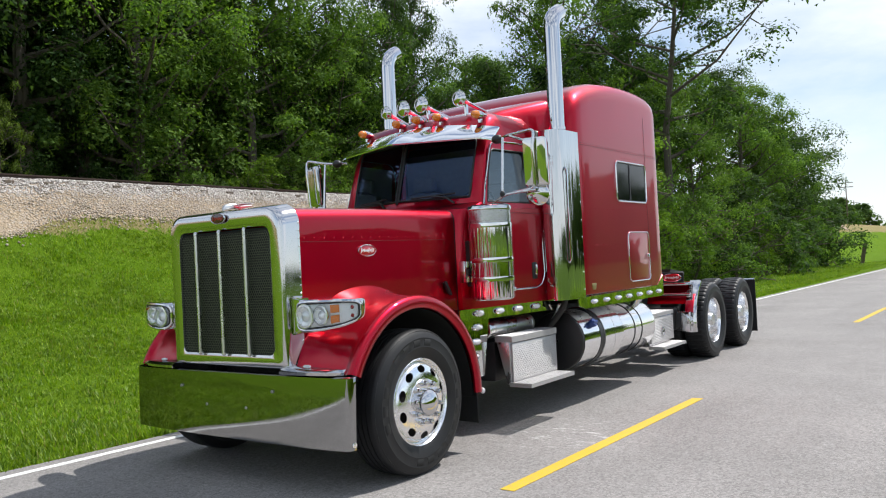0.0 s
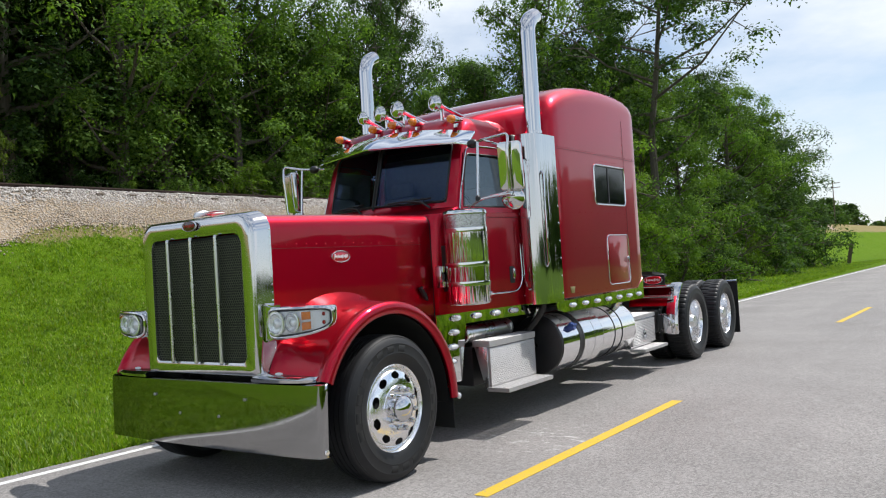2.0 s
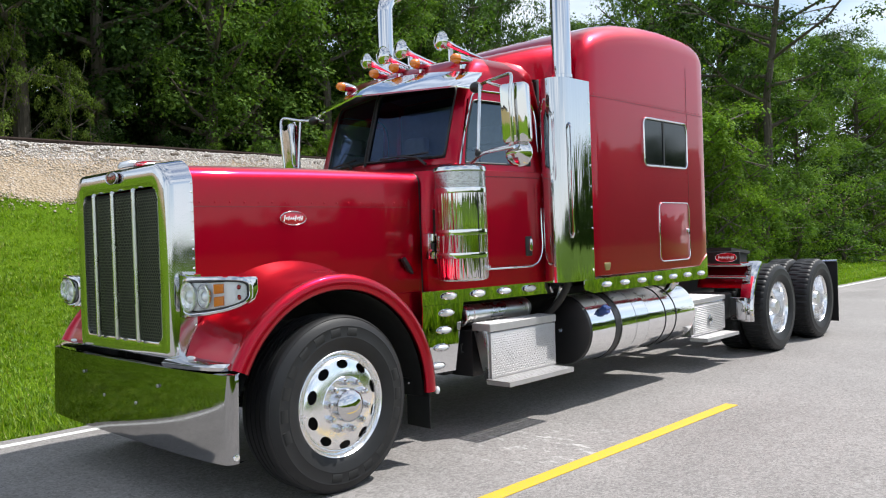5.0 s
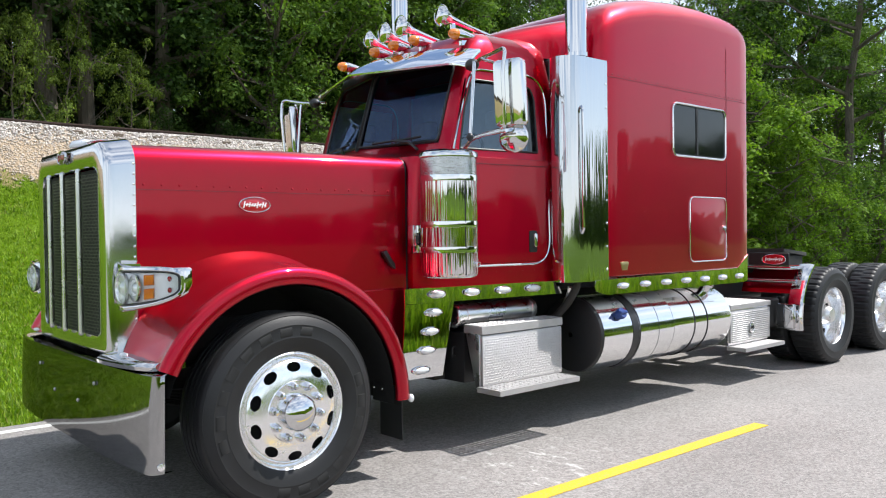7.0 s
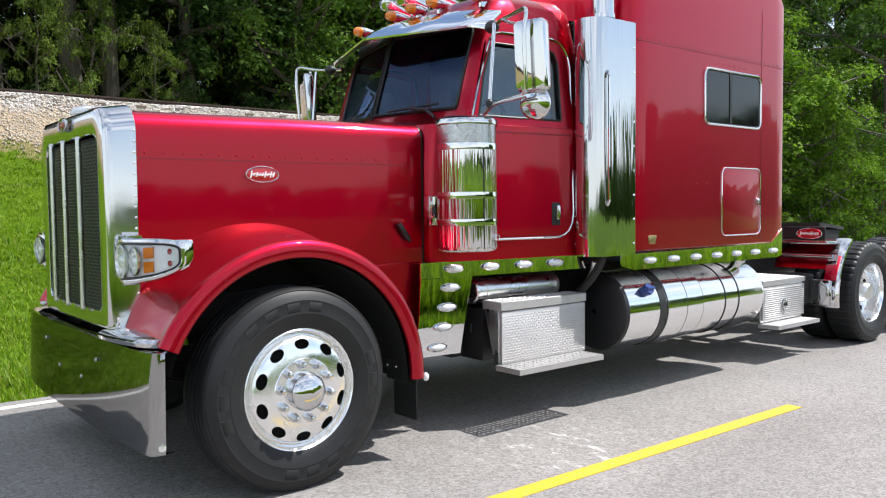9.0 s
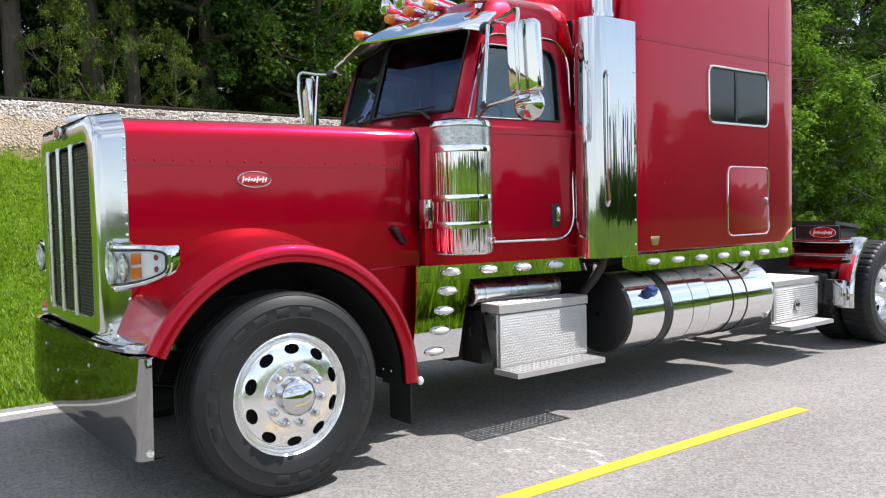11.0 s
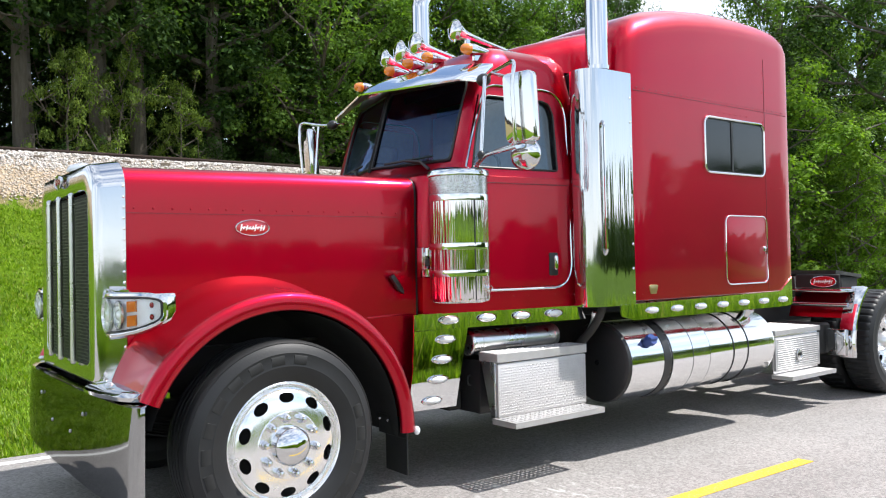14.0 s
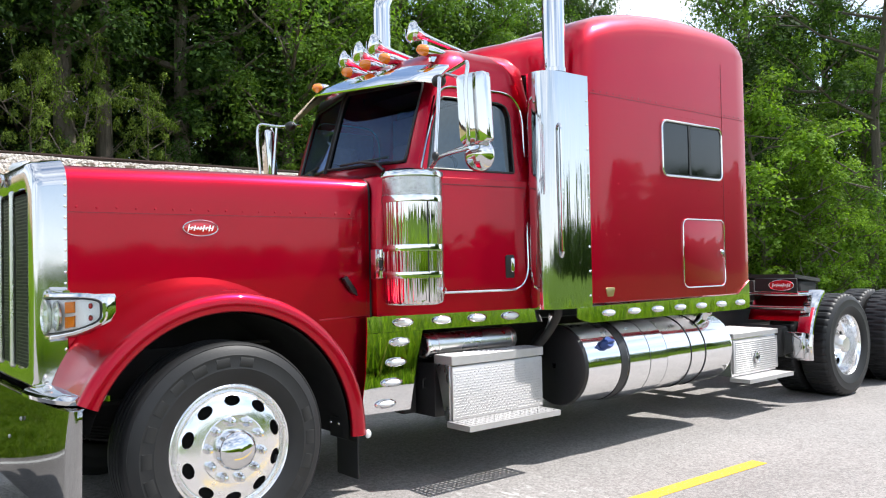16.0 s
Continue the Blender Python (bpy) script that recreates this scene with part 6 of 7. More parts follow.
# sleeper
def sleeper_ring(y, w, zt, r, z0=1.125):
    half = [(0.0, zt + 0.02)]
    half += [((w - r) * k / 4, zt + 0.02 * (1 - (k / 4) ** 2)) for k in range(1, 5)]
    for k in range(1, 9):
        a = radians(90 - 90 * k / 8)
        half.append((w - r + r * math.cos(a), zt - r + r * math.sin(a)))
    for z in (2.66, 2.4, 2.0, 1.6, 1.2, z0):
        half.append((w, min(z, zt - r - 0.01)))
    half.append((w - 0.02, z0 - 0.012))
    return [(x, y, z) for x, z in half] + [(-x, y, z) for x, z in reversed(half[1:])]


SLEEPER = [(2.700, 1.060, 2.92, 0.14), (2.715, 1.120, 3.03, 0.17), (2.745, 1.150, 3.105, 0.18), (2.80, 1.166, 3.175, 0.19), (2.90, 1.172, 3.235, 0.20), (3.10, 1.172, 3.31, 0.21), (3.40, 1.172, 3.38, 0.22), (3.80, 1.172, 3.43, 0.22), (4.20, 1.172, 3.45, 0.22), (4.55, 1.172, 3.448, 0.22), (4.76, 1.172, 3.435, 0.22), (4.86, 1.170, 3.405, 0.21), (4.91, 1.158, 3.35, 0.18), (4.922, 1.13, 3.29, 0.15)]
bm = bmesh.new()
loft(bm, [sleeper_ring(*a) for a in SLEEPER])
sleeper = part("sleeper", bm, PAINT, truck, "tall candy-red sleeper box with rounded roof", 40)
# added reflector: gives the tank's top grey to mirror instead of red paint
bm = bmesh.new()
box(bm, -1.13, 1.13, 2.78, 4.84, 1.085, 1.108, 0.006, 1)
part("sleeper_floor", bm, SATIN, sleeper, "alloy sheet added under the sleeper as a reflector for the tank")
# roof fairing that runs forward over the cab
bm = bmesh.new()
rows = []
for y, w, zt in ((1.98, 0.50, 2.90), (2.05, 0.56, 2.945), (2.25, 0.66, 3.015), (2.50, 0.77, 3.085), (2.70, 0.86, 3.135), (2.90, 0.92, 3.18), (3.15, 0.94, 3.225)):
    half = [(0, zt + 0.012), (w * 0.5, zt + 0.008), (w * 0.86, zt), (w * 0.95, zt - 0.015), (w, zt - 0.05), (w + 0.03, zt - 0.16), (w + 0.05, 2.80)]
    rows.append([(x, y, z) for x, z in half] + [(-x, y, z) for x, z in reversed(half[1:])])
loft(bm, rows)
part("roof_fairing", bm, PAINT, truck, "candy-red roof fairing sloping up to the sleeper", 40)
# flexible joint between cab and sleeper
bm = bmesh.new()
box(bm, -0.86, 0.86, 2.49, 2.72, 1.15, 2.80, 0.02, 1)
part("cab_boot", bm, BLACK, truck)

WX = 1.172
for s in (1, -1):
    # sliding window
    ol = [(4.071 + u, 2.317 + v) for u, v in rrect(0.84, 0.44, 0.06, 5)]
    bm = bmesh.new()
    slab(bm, ol, on_side(WX - 0.004, s), 0.006)
    win = part("sleeper_window", bm, BLACK, sleeper, "dark two-pane sleeper window in a bright frame")
    bm = bmesh.new()
    frame_ring(bm, ol, on_side(WX, s), 0.023, 0.014)
    part("window_frame", bm, POLISHED, win)
    for u0, u1 in ((3.672, 4.01), (4.035, 4.475)):
        bm = bmesh.new()
        slab(bm, [((u0 + u1) / 2 + u, 2.317 + v) for u, v in rrect(u1 - u0, 0.40, 0.035, 4)], on_side(WX + 0.002, s), 0.003)
        part("pane", bm, DARKPANE, win)
    bm = bmesh.new()
    box(bm, s * (WX + 0.002), s * (WX + 0.012), 4.008, 4.036, 2.115, 2.52, 0.002, 1)
    part("window_divider", bm, BLACK, win)
    # baggage door
    ol = [(4.205 + u, 1.478 + v) for u, v in rrect(0.60, 0.555, 0.06, 5)]
    bm = bmesh.new()
    slab(bm, ol, on_side(WX - 0.002, s), 0.006, 0.003)
    bag = part("baggage_door", bm, PAINT, sleeper, "candy-red baggage door with bright edging")
    bm = bmesh.new()
    frame_ring(bm, ol, on_side(WX, s), 0.015, 0.010)
    part("door_edging", bm, POLISHED, bag)
    bm = bmesh.new()
    lathe(bm, [(0.024, 0.004), (0.022, 0.016), (0.001, 0.02)], (s * WX, 4.455, 1.485), "x", 16, s)
    box(bm, s * (WX + 0.01), s * (WX + 0.026), 4.448, 4.462, 1.44, 1.49, 0.003, 1)
    part("lock", bm, CHROME, bag)
    # seams and rivets
    bm = bmesh.new()
    loft(bm, [[(s * (WX - 0.002), y, z) for z in (2.645, 2.650)] + [(s * (WX + 0.002), y, z) for z in (2.650, 2.645)] for y in (2.80, 3.8, 4.86)])
    loft(bm, [[(s * (WX - 0.002), y, z) for y in (4.519, 4.524)] + [(s * (WX + 0.002), y, z) for y in (4.524, 4.519)] for z in (1.14, 2.2, 3.10)])
    part("panel_seam", bm, SEAM, sleeper)
    rivets("rivet", [(s * (WX + 0.001), y, 2.668) for y in np.arange(2.84, 4.86, 0.075)], (s, 0, 0), 0.0065, SEAM, sleeper)
    rivets("rivet", [(s * (WX + 0.001), 4.495, z) for z in np.arange(1.2, 3.05, 0.085)], (s, 0, 0), 0.006, PAINT, sleeper)
    rivets("rivet", [(s * (WX + 0.001), y, 2.585) for y in (3.85, 3.93, 4.01, 4.09, 4.17, 4.25)], (s, 0, 0), 0.006, PAINT, sleeper)
    rivets("rivet", [(s * (WX + 0.001), y, 1.62) for y in np.arange(2.95, 3.85, 0.15)], (s, 0, 0), 0.005, PAINT, sleeper)
    rivets("rivet", [(s * (WX + 0.001), y, 2.0) for y in np.arange(3.1, 4.8, 0.15)], (s, 0, 0), 0.005, PAINT, sleeper)
    rivets("rivet", [(s * (WX + 0.001), y, 1.165) for y in np.arange(2.85, 4.85, 0.12)], (s, 0, 0), 0.005, PAINT, sleeper)
    bm = bmesh.new()
    slab(bm, [(2.975 + u * 1.15, 1.195 + v) for u, v in ((-0.045, 0.03), (-0.03, 0.036), (0.03, 0.036), (0.045, 0.03), (0.038, 0.0), (0.026, -0.03), (-0.026, -0.03), (-0.038, 0.0))], on_side(WX, s), 0.006, 0.002)
    part("maker_badge", bm, GOLD, sleeper, "small brass shield badge")


# polished skirts with marker lamps
def oval_lamp(parent, x, y, z, s, w=0.078):
    bm = bmesh.new()
    rings = []
    for k, d in ((1.0, 0.0), (0.98, 0.010), (0.80, 0.016), (0.76, 0.014)):
        rings.append([(s * (x + d), y + w * k * math.cos(2 * math.pi * i / 24), z + w * 0.37 * k * math.sin(2 * math.pi * i / 24)) for i in range(24)])
    loft(bm, rings)
    lamp = part("skirt_lamp", bm, CHROME, parent, "oval clear marker lamp in a chrome rim")
    bm = bmesh.new()
    rings = []
    for k, d in ((0.78, 0.012), (0.6, 0.024), (0.3, 0.029), (0.05, 0.030)):
        rings.append([(s * (x + d), y + w * k * math.cos(2 * math.pi * i / 20), z + w * 0.37 * k * math.sin(2 * math.pi * i / 20)) for i in range(20)])
    loft(bm, rings)
    part("lamp_lens", bm, CLEARLAMP, lamp)


def skirt_x(y):
    return cab_half(y) - 0.012


for s in (1, -1):
    bm = bmesh.new()
    top = [(1.085, 1.100), (1.6, 1.108), (2.38, 1.11), (2.46, 1.08), (2.50, 1.0), (2.0, 1.0), (1.085, 1.0)]
    loft(bm, [[(s * (skirt_x(u) + d), u, v) for u, v in top] for d in (0.0, 0.010)])
    sk = part("cab_skirt", bm, POLISHED, truck, "mirror-polished skirt under the cab with lamps")
    for y in (1.343, 1.640, 1.925, 2.21):
        oval_lamp(sk, skirt_x(y) + 0.010, y, 1.057, s)
    bm = bmesh.new()
    low = [(1.075, 0.998), (1.50, 0.998), (1.43, 0.70), (1.39, 0.50), (1.02, 0.505), (1.06, 0.75)]
    loft(bm, [[(s * (0.808 + d + 0.02 * (u - 1.1)), u, v) for u, v in low] for d in (0.0, 0.010)])
    lk = part("cowl_skirt", bm, POLISHED, truck, "mirror-polished panel behind the fender with lamps")
    for y, z in ((1.315, 0.935), (1.285, 0.81), (1.248, 0.685), (1.198, 0.557)):
        oval_lamp(lk, 0.822, y, z, s)
    bm = bmesh.new()
    low = [(2.61, 1.10), (4.70, 1.118), (4.885, 1.235), (4.885, 1.0), (4.80, 0.985), (2.75, 0.985), (2.61, 1.02)]
    loft(bm, [[(s * (WX - 0.004 + d), u, v) for u, v in low] for d in (0.0, 0.010)])
    bk = part("sleeper_skirt", bm, POLISHED, truck, "mirror-polished skirt under the sleeper with lamps")
    for k in range(7):
        oval_lamp(bk, WX + 0.006, 2.95 + 0.297 * k, 1.047, s, 0.068)

# exhaust stacks and heat shields
for s in (1, -1):
    bm = bmesh.new()
    path = [(s * 1.065, 2.545, 1.2), (s * 1.065, 2.545, 3.78)]
    for k in range(1, 9):
        a = radians(62 * k / 8)
        path.append((s * 1.065, 2.545 + 0.20 * (1 - math.cos(a)), 3.78 + 0.20 * math.sin(a)))
    last = Vector(path[-1])
    path.append(tuple(last + Vector((0, math.sin(radians(62)), math.cos(radians(62)))) * 0.07))
    tube(bm, path, 0.081, 32, False)
    tube(bm, [Vector(p) for p in path[-3:]], 0.076, 32, False)
    st = part("exhaust_pipe", bm, CHROME, truck, "tall chrome exhaust stack with curved tip", 50)
    bm = bmesh.new()
    lathe(bm, [(0.083, 2.77), (0.088, 2.772), (0.088, 2.80), (0.083, 2.802)], (s * 1.065, 2.545, 0), "z", 32)
    part("clamp", bm, CHROME, st)
    # shield: rounded front, flat rear leaf
    bm = bmesh.new()
    plan = [(1.035 + 0.13 * math.cos(a), 2.475 + 0.13 * math.sin(a)) for a in (radians(-160 + 165 * k / 14) for k in range(15))] + [(1.168, 2.56), (1.172, 2.66), (1.174, 2.775), (1.164, 2.775)]
    loft(bm, [[(s * x, y, z) for x, y in plan] for z in (1.095, 1.10, 2.755, 2.76)], False, False)
    sh = part("heat_shield", bm, SHIELD, truck, "mirror-polished exhaust heat shield", 35)
    bm = bmesh.new()
    loft(bm, [[(s * x, y, 2.758) for x, y in plan], [(s * (x * 0.6 + 1.03 * 0.4), y * 0.6 + 2.55 * 0.4, 2.765) for x, y in plan]], False, False)
    part("shield_top", bm, POLISHED, sh)
    rivets("bolt", [(s * 1.175, 2.757, z) for z in np.arange(1.18, 2.75, 0.175)], (s, 0, 0), 0.009, ALLOY, sh)
    rivets("bolt", [(s * 0.945, 2.385, z) for z in np.arange(1.18, 2.75, 0.2)], (s * 0.6, -0.8, 0), 0.008, ALLOY, sh)
    bm = bmesh.new()
    tube(bm, bend([(s * 1.165, 2.47, 1.46), (s * 1.19, 2.46, 1.49), (s * 1.19, 2.46, 2.36), (s * 1.165, 2.47, 2.39)], 0.02), 0.011, 8)
    part("shield_handle", bm, CHROME, sh)
    # elbow below the stack
    bm = bmesh.new()
    tube(bm, bend([(s * 1.06, 2.545, 1.25), (s * 1.06, 2.545, 1.06), (s * 0.97, 2.54, 0.93), (s * 0.80, 2.52, 0.76)], 0.06), 0.030, 16)
    part("exhaust_elbow", bm, CHASSIS, st)

# fuel tanks
TANK = [(0.02, 2.70), (0.265, 2.703), (0.292, 2.715), (0.300, 2.74)]
for s in (1, -1):
    c = (s * 0.855, 0, 0.66)
    bm = bmesh.new()
    lathe(bm, [(0.300, 2.742), (0.300, 4.60), (0.294, 4.63), (0.265, 4.645), (0.02, 4.65)], c, "y", 64)
    tank = part("fuel_tank", bm, TANKMETAL, truck, "polished cylindrical fuel tank with straps and black end", 30)
    bm = bmesh.new()
    lathe(bm, TANK, c, "y", 64)
    part("tank_end", bm, BLACK, tank, "black tank end cover")
    for y0, y1, m, e in ((3.11, 3.19, BLACK, 0.004), (3.195, 3.445, TANKMETAL, 0.014), (3.445, 3.457, BLACK, 0.012), (3.457, 3.675, TANKMETAL, 0.009), (3.675, 3.683, BLACK, 0.007), (4.008, 4.016, BLACK, 0.005), (4.215, 4.223, BLACK, 0.005)):
        bm = bmesh.new()
        lathe(bm, [(0.299, y0), (0.300 + e, y0 + 0.002), (0.300 + e, y1 - 0.002), (0.299, y1)], c, "y", 64)
        part("tank_strap", bm, m, tank)
    a = radians(30)
    p = Vector((s * (0.855 + 0.30 * math.cos(a)), 2.97, 0.66 + 0.30 * math.sin(a)))
    bm = bmesh.new()
    n = Vector((s * math.cos(a), 0, math.sin(a)))
    tube(bm, [p - n * 0.01, p + n * 0.02, p + n * 0.022, p + n * 0.05], [0.038, 0.038, 0.046, 0.042], 16)
    tube(bm, [p + n * 0.055 + Vector((0, -0.04, 0.0)), p + n * 0.055 + Vector((0, 0.04, 0.0))], 0.014, 8)
    part("filler_cap", bm, BLUE, tank, "blue filler cap")
    a = radians(62)
    p = Vector((s * (0.855 + 0.30 * math.cos(a)), 4.42, 0.66 + 0.30 * math.sin(a)))
    n = Vector((s * math.cos(a), 0, math.sin(a)))
    bm = bmesh.new()
    tube(bm, [p - n * 0.01, p + n * 0.05, p + n * 0.052, p + n * 0.075, p + n * 0.09], [0.045, 0.045, 0.06, 0.06, 0.03], 20)
    part("filler_neck", bm, CHROME, tank, "chrome filler neck")
    # bright cylinder under the cab skirt
    bm = bmesh.new()
    lathe(bm, [(0.01, 1.566), (0.07, 1.568), (0.080, 1.572), (0.085, 1.580), (0.086, 1.585), (0.086, 1.60), (0.085, 1.604), (0.080, 1.606), (0.080, 1.61), (0.080, 1.655), (0.080, 1.659), (0.084, 1.661), (0.084, 1.664), (0.084, 1.676), (0.084, 1.679), (0.079, 1.681), (0.079, 1.685), (0.079, 2.33), (0.079, 2.334), (0.085, 2.337), (0.085, 2.341), (0.085, 2.37), (0.083, 2.377), (0.07, 2.383), (0.01, 2.385)], (s * 0.715, 0, 0.882), "y", 32)
    part("air_tank", bm, SATIN, truck, "polished air cylinder under the cab skirt")

# step boxes
def lozenges(bm, place, u0, u1, v0, v1, pitch, size):
    """Raised tread lozenges that lean left and right by turns."""
    nu, nv = int((u1 - u0) / pitch), int((v1 - v0) / pitch)
    for i in range(nu):
        for j in range(nv):
            c, d = (0.92, 0.40) if (i + j) % 2 else (0.92, -0.40)
            u, v = u0 + pitch * (i + 0.5), v0 + pitch * (j + 0.5)
            w = size * 0.30
            q = [(u + c * size, v + d * size, 0.0), (u - d * w, v + c * w, 0.0), (u - c * size, v - d * size, 0.0), (u + d * w, v - c * w, 0.0), (u + c * size * 0.45, v + d * size * 0.45, 0.0024), (u - c * size * 0.45, v - d * size * 0.45, 0.0024)]
            q = [bm.verts.new(place(*p)) for p in q]
            for f in ((0, 1, 4), (1, 2, 5), (1, 5, 4), (2, 3, 5), (3, 0, 4), (3, 4, 5)):
                bm.faces.new([q[k] for k in f])


def step_box(s, y0, y1, x1, z0, z1, xs, zs, name, label, louvre):
    bm = bmesh.new()
    back_low, back_top, lid_low = (0.46, 0.46, 0.038) if louvre else (x1 - 0.05, x1 - 0.165, 0.050)
    loft(bm, [[(s * back_low, y, z0), (s * (x1 - 0.018), y, z0), (s * (x1 - 0.018), y, z1), (s * back_top, y, z1)] for y in (y0, y1)])
    bmesh.ops.bevel(bm, geom=bm.edges[:], offset=0.006, segments=1, affect="EDGES")
    b = part(name, bm, BOXMETAL, truck, label)
    bm = bmesh.new()
    slab(bm, [((y0 + y1) / 2 + u, (z0 + z1) / 2 - 0.016 + v) for u, v in rrect(y1 - y0 - 0.006, z1 - z0 - 0.085, 0.006, 2)], on_side(x1 - 0.02, s), 0.025, 0.002)
    part("front_plate", bm, TREAD, b, "diamond tread plate" if not louvre else "ribbed alloy plate")
    bm = bmesh.new()
    box(bm, s * (back_top - 0.01), s * (x1 + 0.012), y0 - 0.006, y1 + 0.006, z1 - lid_low, z1 + 0.010, 0.004, 1)
    part("lid", bm, TREAD, b, "tread plate lid")
    bm = bmesh.new()
    lozenges(bm, lambda u, v, d: (s * v, u, z1 + 0.010 + d), y0, y1, back_top, x1, 0.024, 0.0125)
    if not louvre:
        lozenges(bm, lambda u, v, d: (s * (x1 + 0.005 + d), u, v), y0 + 0.008, y1 - 0.008, z0 + 0.036, z1 - 0.068, 0.0175, 0.0100)
    tagged(part("tread_pattern", bm, TREAD, b), kind="stuff")
    if louvre:
        for k in range(15):
            z = z0 + 0.035 + (z1 - z0 - 0.12) * k / 14
            bm = bmesh.new()
            box(bm, s * (x1 + 0.002), s * (x1 + 0.010), y0 + 0.03, y1 - 0.03, z, z + 0.011, 0.003, 1)
            part("rib", bm, TREAD, b)
    bm = bmesh.new()
    xa, ya, yb = x1 - 0.02, y0 - 0.03, y1 - 0.04
    for q in ((xa, xs, ya, ya + 0.008), (xa, xs, yb - 0.008, yb), (xs - 0.008, xs, ya + 0.008, yb - 0.008), (xa, xa + 0.008, ya + 0.008, yb - 0.008)):
        box(bm, s * q[0], s * q[1], q[2], q[3], zs - 0.036, zs - 0.001)
    ux = [xa + (xs - xa) * k / 11 for k in range(12)]
    m = 2 * int((yb - ya) / 0.04) + 1
    uy = [ya + (yb - ya) * k / m for k in range(m + 1)]
    grid = [[bm.verts.new((s * x, y, zs)) for y in uy] for x in ux]
    for i in range(11):
        for j in range(m):
            if not (i % 2 and j % 2 and not louvre):
                bm.faces.new((grid[i][j], grid[i + 1][j], grid[i + 1][j + 1], grid[i][j + 1]))
    part("step", bm, TREAD, b, "perforated alloy step tread" if not louvre else "alloy step tread")
    bm = bmesh.new()
    n = int((y1 - y0) / 0.028)
    for i in range(n):
        for j in range(5):
            y = y0 - 0.005 + (y1 - y0 - 0.06) * (i + 0.5 * (j % 2)) / n
            x = x1 + 0.025 + (xs - x1 - 0.05) * j / 4
            v = [bm.verts.new((s * (x + a), y + c, zs + h)) for a, c, h in ((-0.008, 0, 0.0), (0, -0.008, 0.0), (0.008, 0, 0.0), (0, 0.008, 0.0), (0, 0, 0.006))]
            for k in range(4):
                bm.faces.new((v[k], v[(k + 1) % 4], v[4]))
    tagged(part("tread_studs", bm, TREAD, b), kind="stuff")
    return b


for s in (1, -1):
    b = step_box(s, 1.60, 2.43, 0.990, 0.39, 0.820, 1.195, 0.415, "battery_box", "bright tread-plate battery box with step", False)
    bm = bmesh.new()
    tube(bm, bend([(s * 0.70, 1.617, 0.66), (s * 0.70, 1.590, 0.655), (s * 0.70, 1.590, 0.60), (s * 0.70, 1.617, 0.595)], 0.01), 0.007, 6)
    part("side_handle", bm, BLACK, b)
    bm = bmesh.new()
    box(bm, s * 0.42, s * 0.795, 1.615, 2.41, 0.41, 0.77, 0.012, 2)
    part("battery_case", bm, BLACK, b, "black battery case behind the step face")
    bm = bmesh.new()
    box(bm, s * 0.48, s * 0.60, 1.50, 1.613, 0.42, 0.78, 0.01, 1)
    part("mounting_bracket", bm, CHASSIS, b)
    bm = bmesh.new()
    slab(bm, [(0.828, 0.80), (0.968, 0.80), (0.968, 0.395), (0.935, 0.395)], lambda u, v, d: (s * u, 1.60 - d, v), 0.005, 0.002)
    part("end_plate", bm, SATIN, b, "brushed alloy gusset closing the step's end")
    b = step_box(s, 4.97, 5.76, 0.95, 0.345, 0.735, 1.13, 0.345, "tool_box", "bright ribbed alloy tool box with step", True)
    e = emblem(b, on_side(0.964, s), 0.085, 0.10, SATIN, "box_badge")
    e.location = (0, 5.36, 0.50)
    bm = bmesh.new()
    tube(bm, bend([(s * 1.0, 2.53, 1.05), (s * 0.96, 2.55, 0.96), (s * 0.84, 2.55, 0.80)], 0.05), 0.020, 8)
    part("tank_bracket", bm, SATIN, truck)

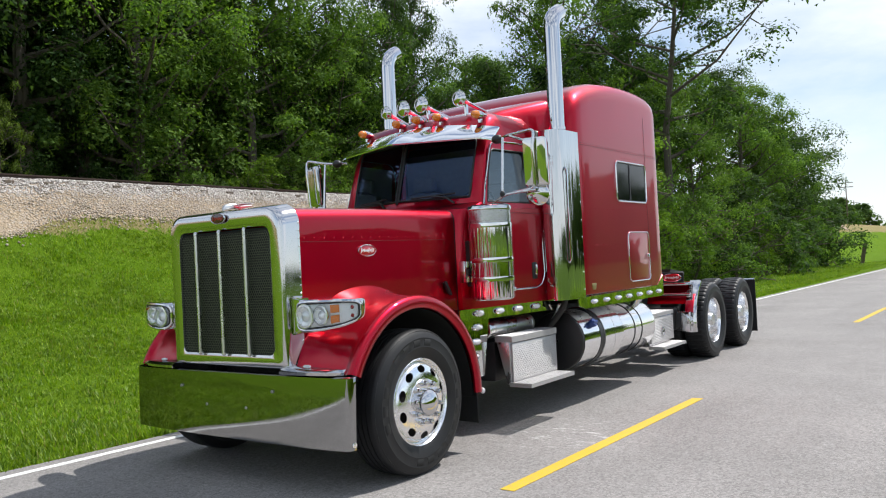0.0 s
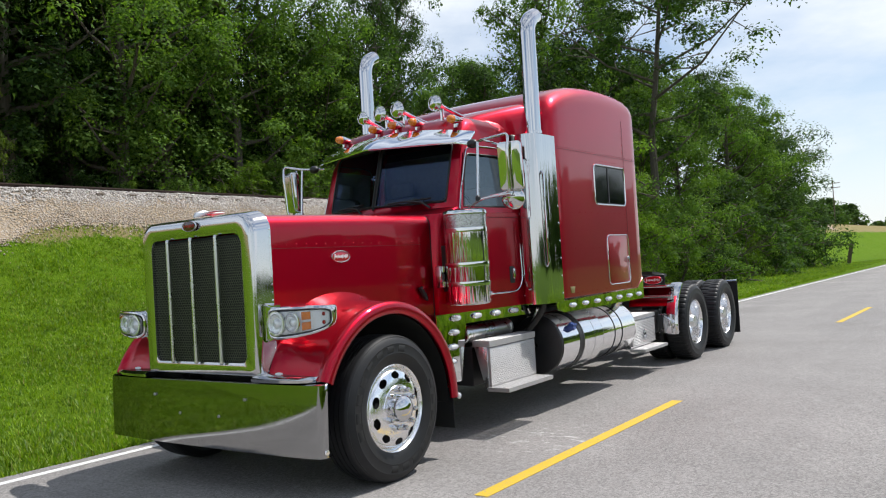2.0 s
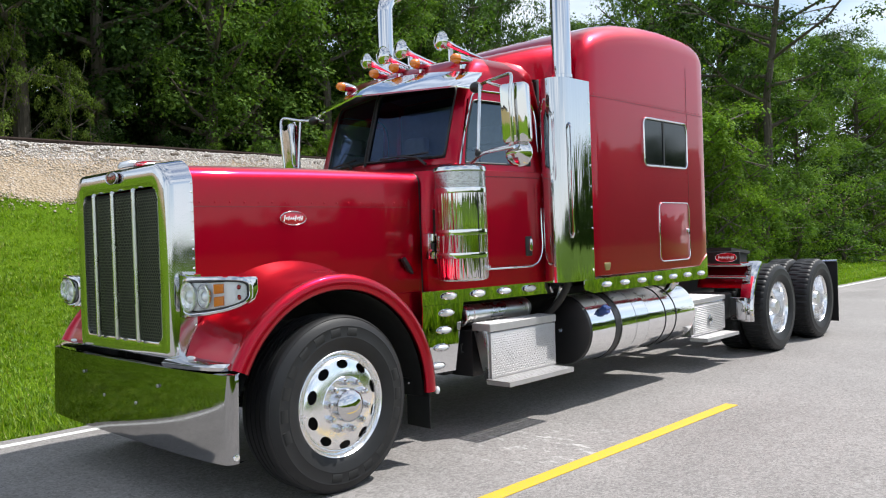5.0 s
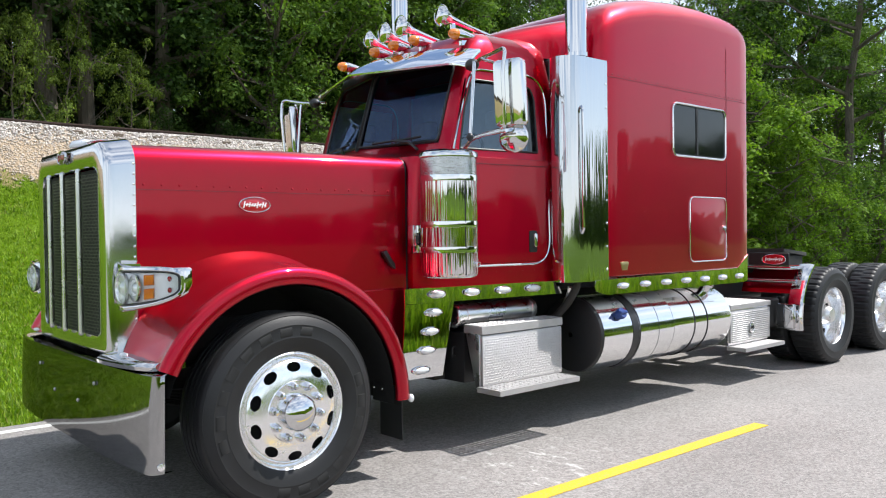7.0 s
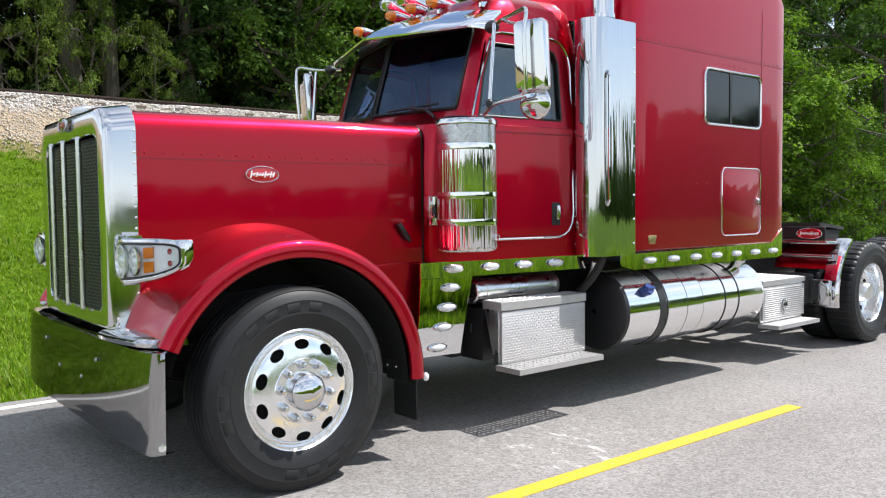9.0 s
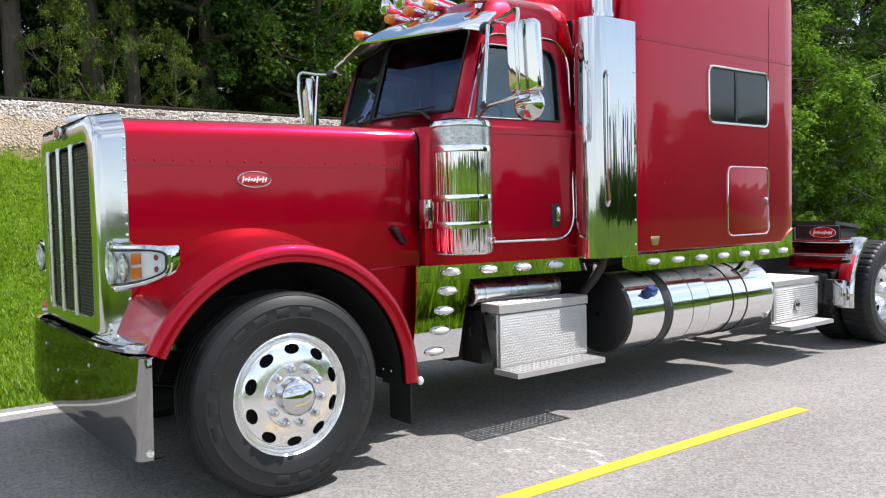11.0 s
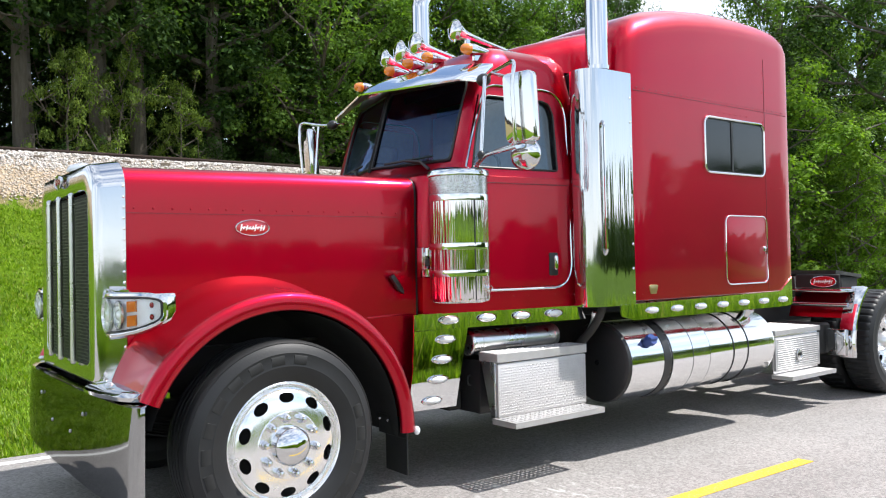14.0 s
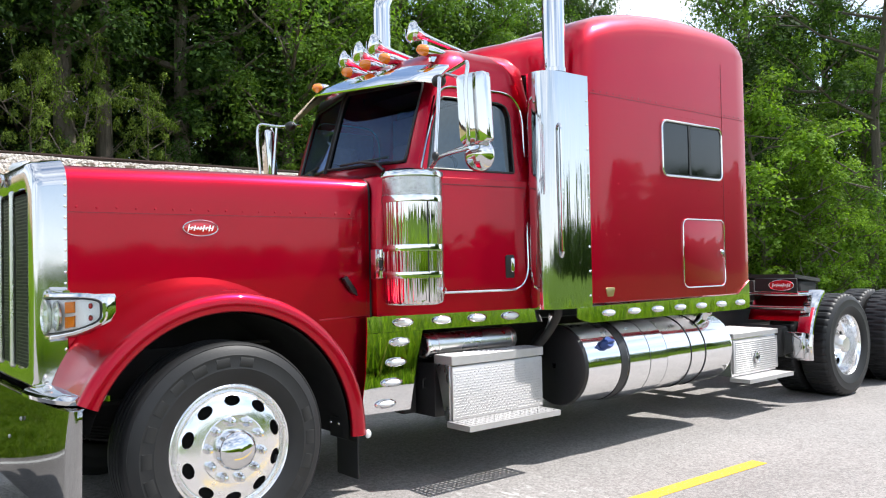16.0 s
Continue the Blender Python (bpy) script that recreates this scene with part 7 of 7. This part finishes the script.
# quarter fenders, headboard plate, deck and rear flaps
for s in (1, -1):
    ay = REAR_AXLES[0] - 0.09
    rings = []
    for k in range(13):
        a = radians(127 + 30 * k / 12)
        rings.append([(s * x, ay + r * math.cos(a), HUB_Z + r * math.sin(a)) for x, r in ((0.50, 0.695), (0.50, 0.705), (1.10, 0.705), (1.10, 0.695))])
    bm = bmesh.new()
    loft(bm, rings)
    qf = part("quarter_fender", bm, PAINT, truck, "red quarter fender with bright edging ahead of the rear wheels")
    rings = []
    for k in range(16):
        a = radians(126 + 62 * k / 15)
        rings.append([(s * x, ay + r * math.cos(a), HUB_Z + r * math.sin(a)) for x, r in ((1.04, 0.690), (1.04, 0.714), (1.15, 0.720), (1.19, 0.705), (1.19, 0.682), (1.15, 0.690))])
    bm = bmesh.new()
    loft(bm, rings)
    part("fender_edge", bm, CHROME, qf)
    bm = bmesh.new()
    box(bm, s * 0.94, s * 1.12, 5.93, 5.97, 0.44, 0.70, 0.008, 2)
    part("fender_foot", bm, CHROME, qf)
    bm = bmesh.new()
    box(bm, s * 0.46, s * 1.10, 5.93, 6.32, 1.052, 1.085, 0.012, 2)
    tube(bm, [(s * 0.46, 6.00, 0.93), (s * 1.12, 6.00, 0.93)], 0.026, 10)
    part("fender_rail", bm, CHROME, qf)
    bm = bmesh.new()
    box(bm, s * 0.58, s * 1.03, 6.03, 6.05, 1.09, 1.225, 0.006, 1)
    pl = part("plate", bm, BLACK, truck, "black plate with a red oval badge")
    e = emblem(pl, lambda u, v, d: (u, -d, v), 0.26, 0.105, EMBLEM, "plate_emblem")
    e.location = (s * 0.87, 6.029, 1.155)
    bm = bmesh.new()
    box(bm, s * 0.50, s * 0.56, 6.05, 6.2, 1.0, 1.2, 0.004, 1)
    part("plate_bracket", bm, CHASSIS, truck)
    bm = bmesh.new()
    box(bm, s * 0.56, s * 1.19, 8.905, 8.92, 0.15, 0.98, 0.004, 1)
    part("rear_mud_flap", bm, TYRE, truck, "black rubber rear mud flap")
    bm = bmesh.new()
    tube(bm, [(s * 0.42, 8.89, 0.97), (s * 1.19, 8.90, 0.99)], 0.02, 8)
    part("flap_hanger", bm, CHROME, truck)
    bm = bmesh.new()
    box(bm, s * 0.42, s * 0.92, 5.72, 6.05, 0.45, 0.75, 0.02, 1)
    part("air_bottle", bm, CHASSIS, truck)
# coupling plate
bm = bmesh.new()
outline = [(-0.44, 7.15), (0.44, 7.15), (0.44, 7.75), (0.20, 8.10), (0.09, 8.10), (0.07, 7.65), (-0.07, 7.65), (-0.09, 8.10), (-0.20, 8.10), (-0.44, 7.75)]
loft(bm, [[(x, y, z - (y - 7.5) * 0.10) for x, y in outline] for z in (1.17, 1.21)])
part("coupling_plate", bm, CHASSIS, truck, "greasy black trailer coupling plate")
bm = bmesh.new()
box(bm, -0.42, 0.42, 7.3, 7.7, 0.98, 1.17, 0.02, 1)
part("coupling_base", bm, CHASSIS, truck)
bm = bmesh.new()
box(bm, -0.46, 0.46, 4.95, 6.0, 0.985, 1.0, 0.004, 1)
part("deck_plate", bm, PLATE, truck, "tread-plate deck behind the sleeper")
for k in range(3):
    bm = bmesh.new()
    x = -0.2 + 0.2 * k
    pts = [(x, 4.93, 1.75), (x, 5.05, 1.5)] + [(x + 0.05 * math.cos(a * 1.0), 5.2 + 0.12 * a / 6, 1.25 - 0.02 * a + 0.05 * math.sin(a)) for a in np.arange(0, 18, 0.7)] + [(x, 5.8, 1.05)]
    tube(bm, pts, 0.012, 6)
    part("air_hose", bm, BLACK, truck)


# ---- woods, grass and stones ----
woods()
for px, py in ((-21.0, 157), (-31.0, 230), (-38.8, 300)):
    utility_pole(px, py, 10.0)
scatter_stones()
grow_grass("grass", -9.5, -1.9, -7, 17, 300000, 0.065, 31, "short bright green mown grass on the verge")
grow_grass("grass", -13.2, -9.0, -5, 17, 120000, 0.070, 32, "short bright green mown grass on the bank")
grow_grass("grass", -9.5, -2.1, 17, 62, 70000, 0.09, 36, "bright green grass on the verge past the truck")
grow_grass("long_grass", -2.4, -2.0, -9, 40, 16000, 0.095, 33, "untrimmed grass fringe along the road's edge")
grow_grass("roadside_grass", 4.62, 6.5, -8, 16, 20000, 0.16, 34, "rough grass along the road's other edge", True, MEADOW)
grow_grass("meadow_grass", 5.25, 11.0, -10, 20, 60000, 0.55, 35, "tall uncut meadow grass past the road's other edge", True, MEADOW, 1.8, 8)
post = tagged(new("marker_post"), "leaning dark marker board in the grass verge", "post")
bm = bmesh.new()
loft(bm, [[(-4.48 + o, 57.0, z), (-4.22 + o, 57.0, z), (-4.22 + o, 57.08, z), (-4.48 + o, 57.08, z)] for z, o in ((-0.2, 0.0), (0.6, 0.14), (1.35, 0.30))])
bmesh.ops.bevel(bm, geom=bm.edges[:], offset=0.01, segments=1, affect="EDGES")
part("stake", bm, TIMBER, post)


# no part lies deeper than a part of a part
for ob in list(bpy.data.objects):
    while ob.parent and ob.parent.parent and ob.parent.parent.parent:
        ob.location = ob.location + ob.parent.location
        ob.parent = ob.parent.parent
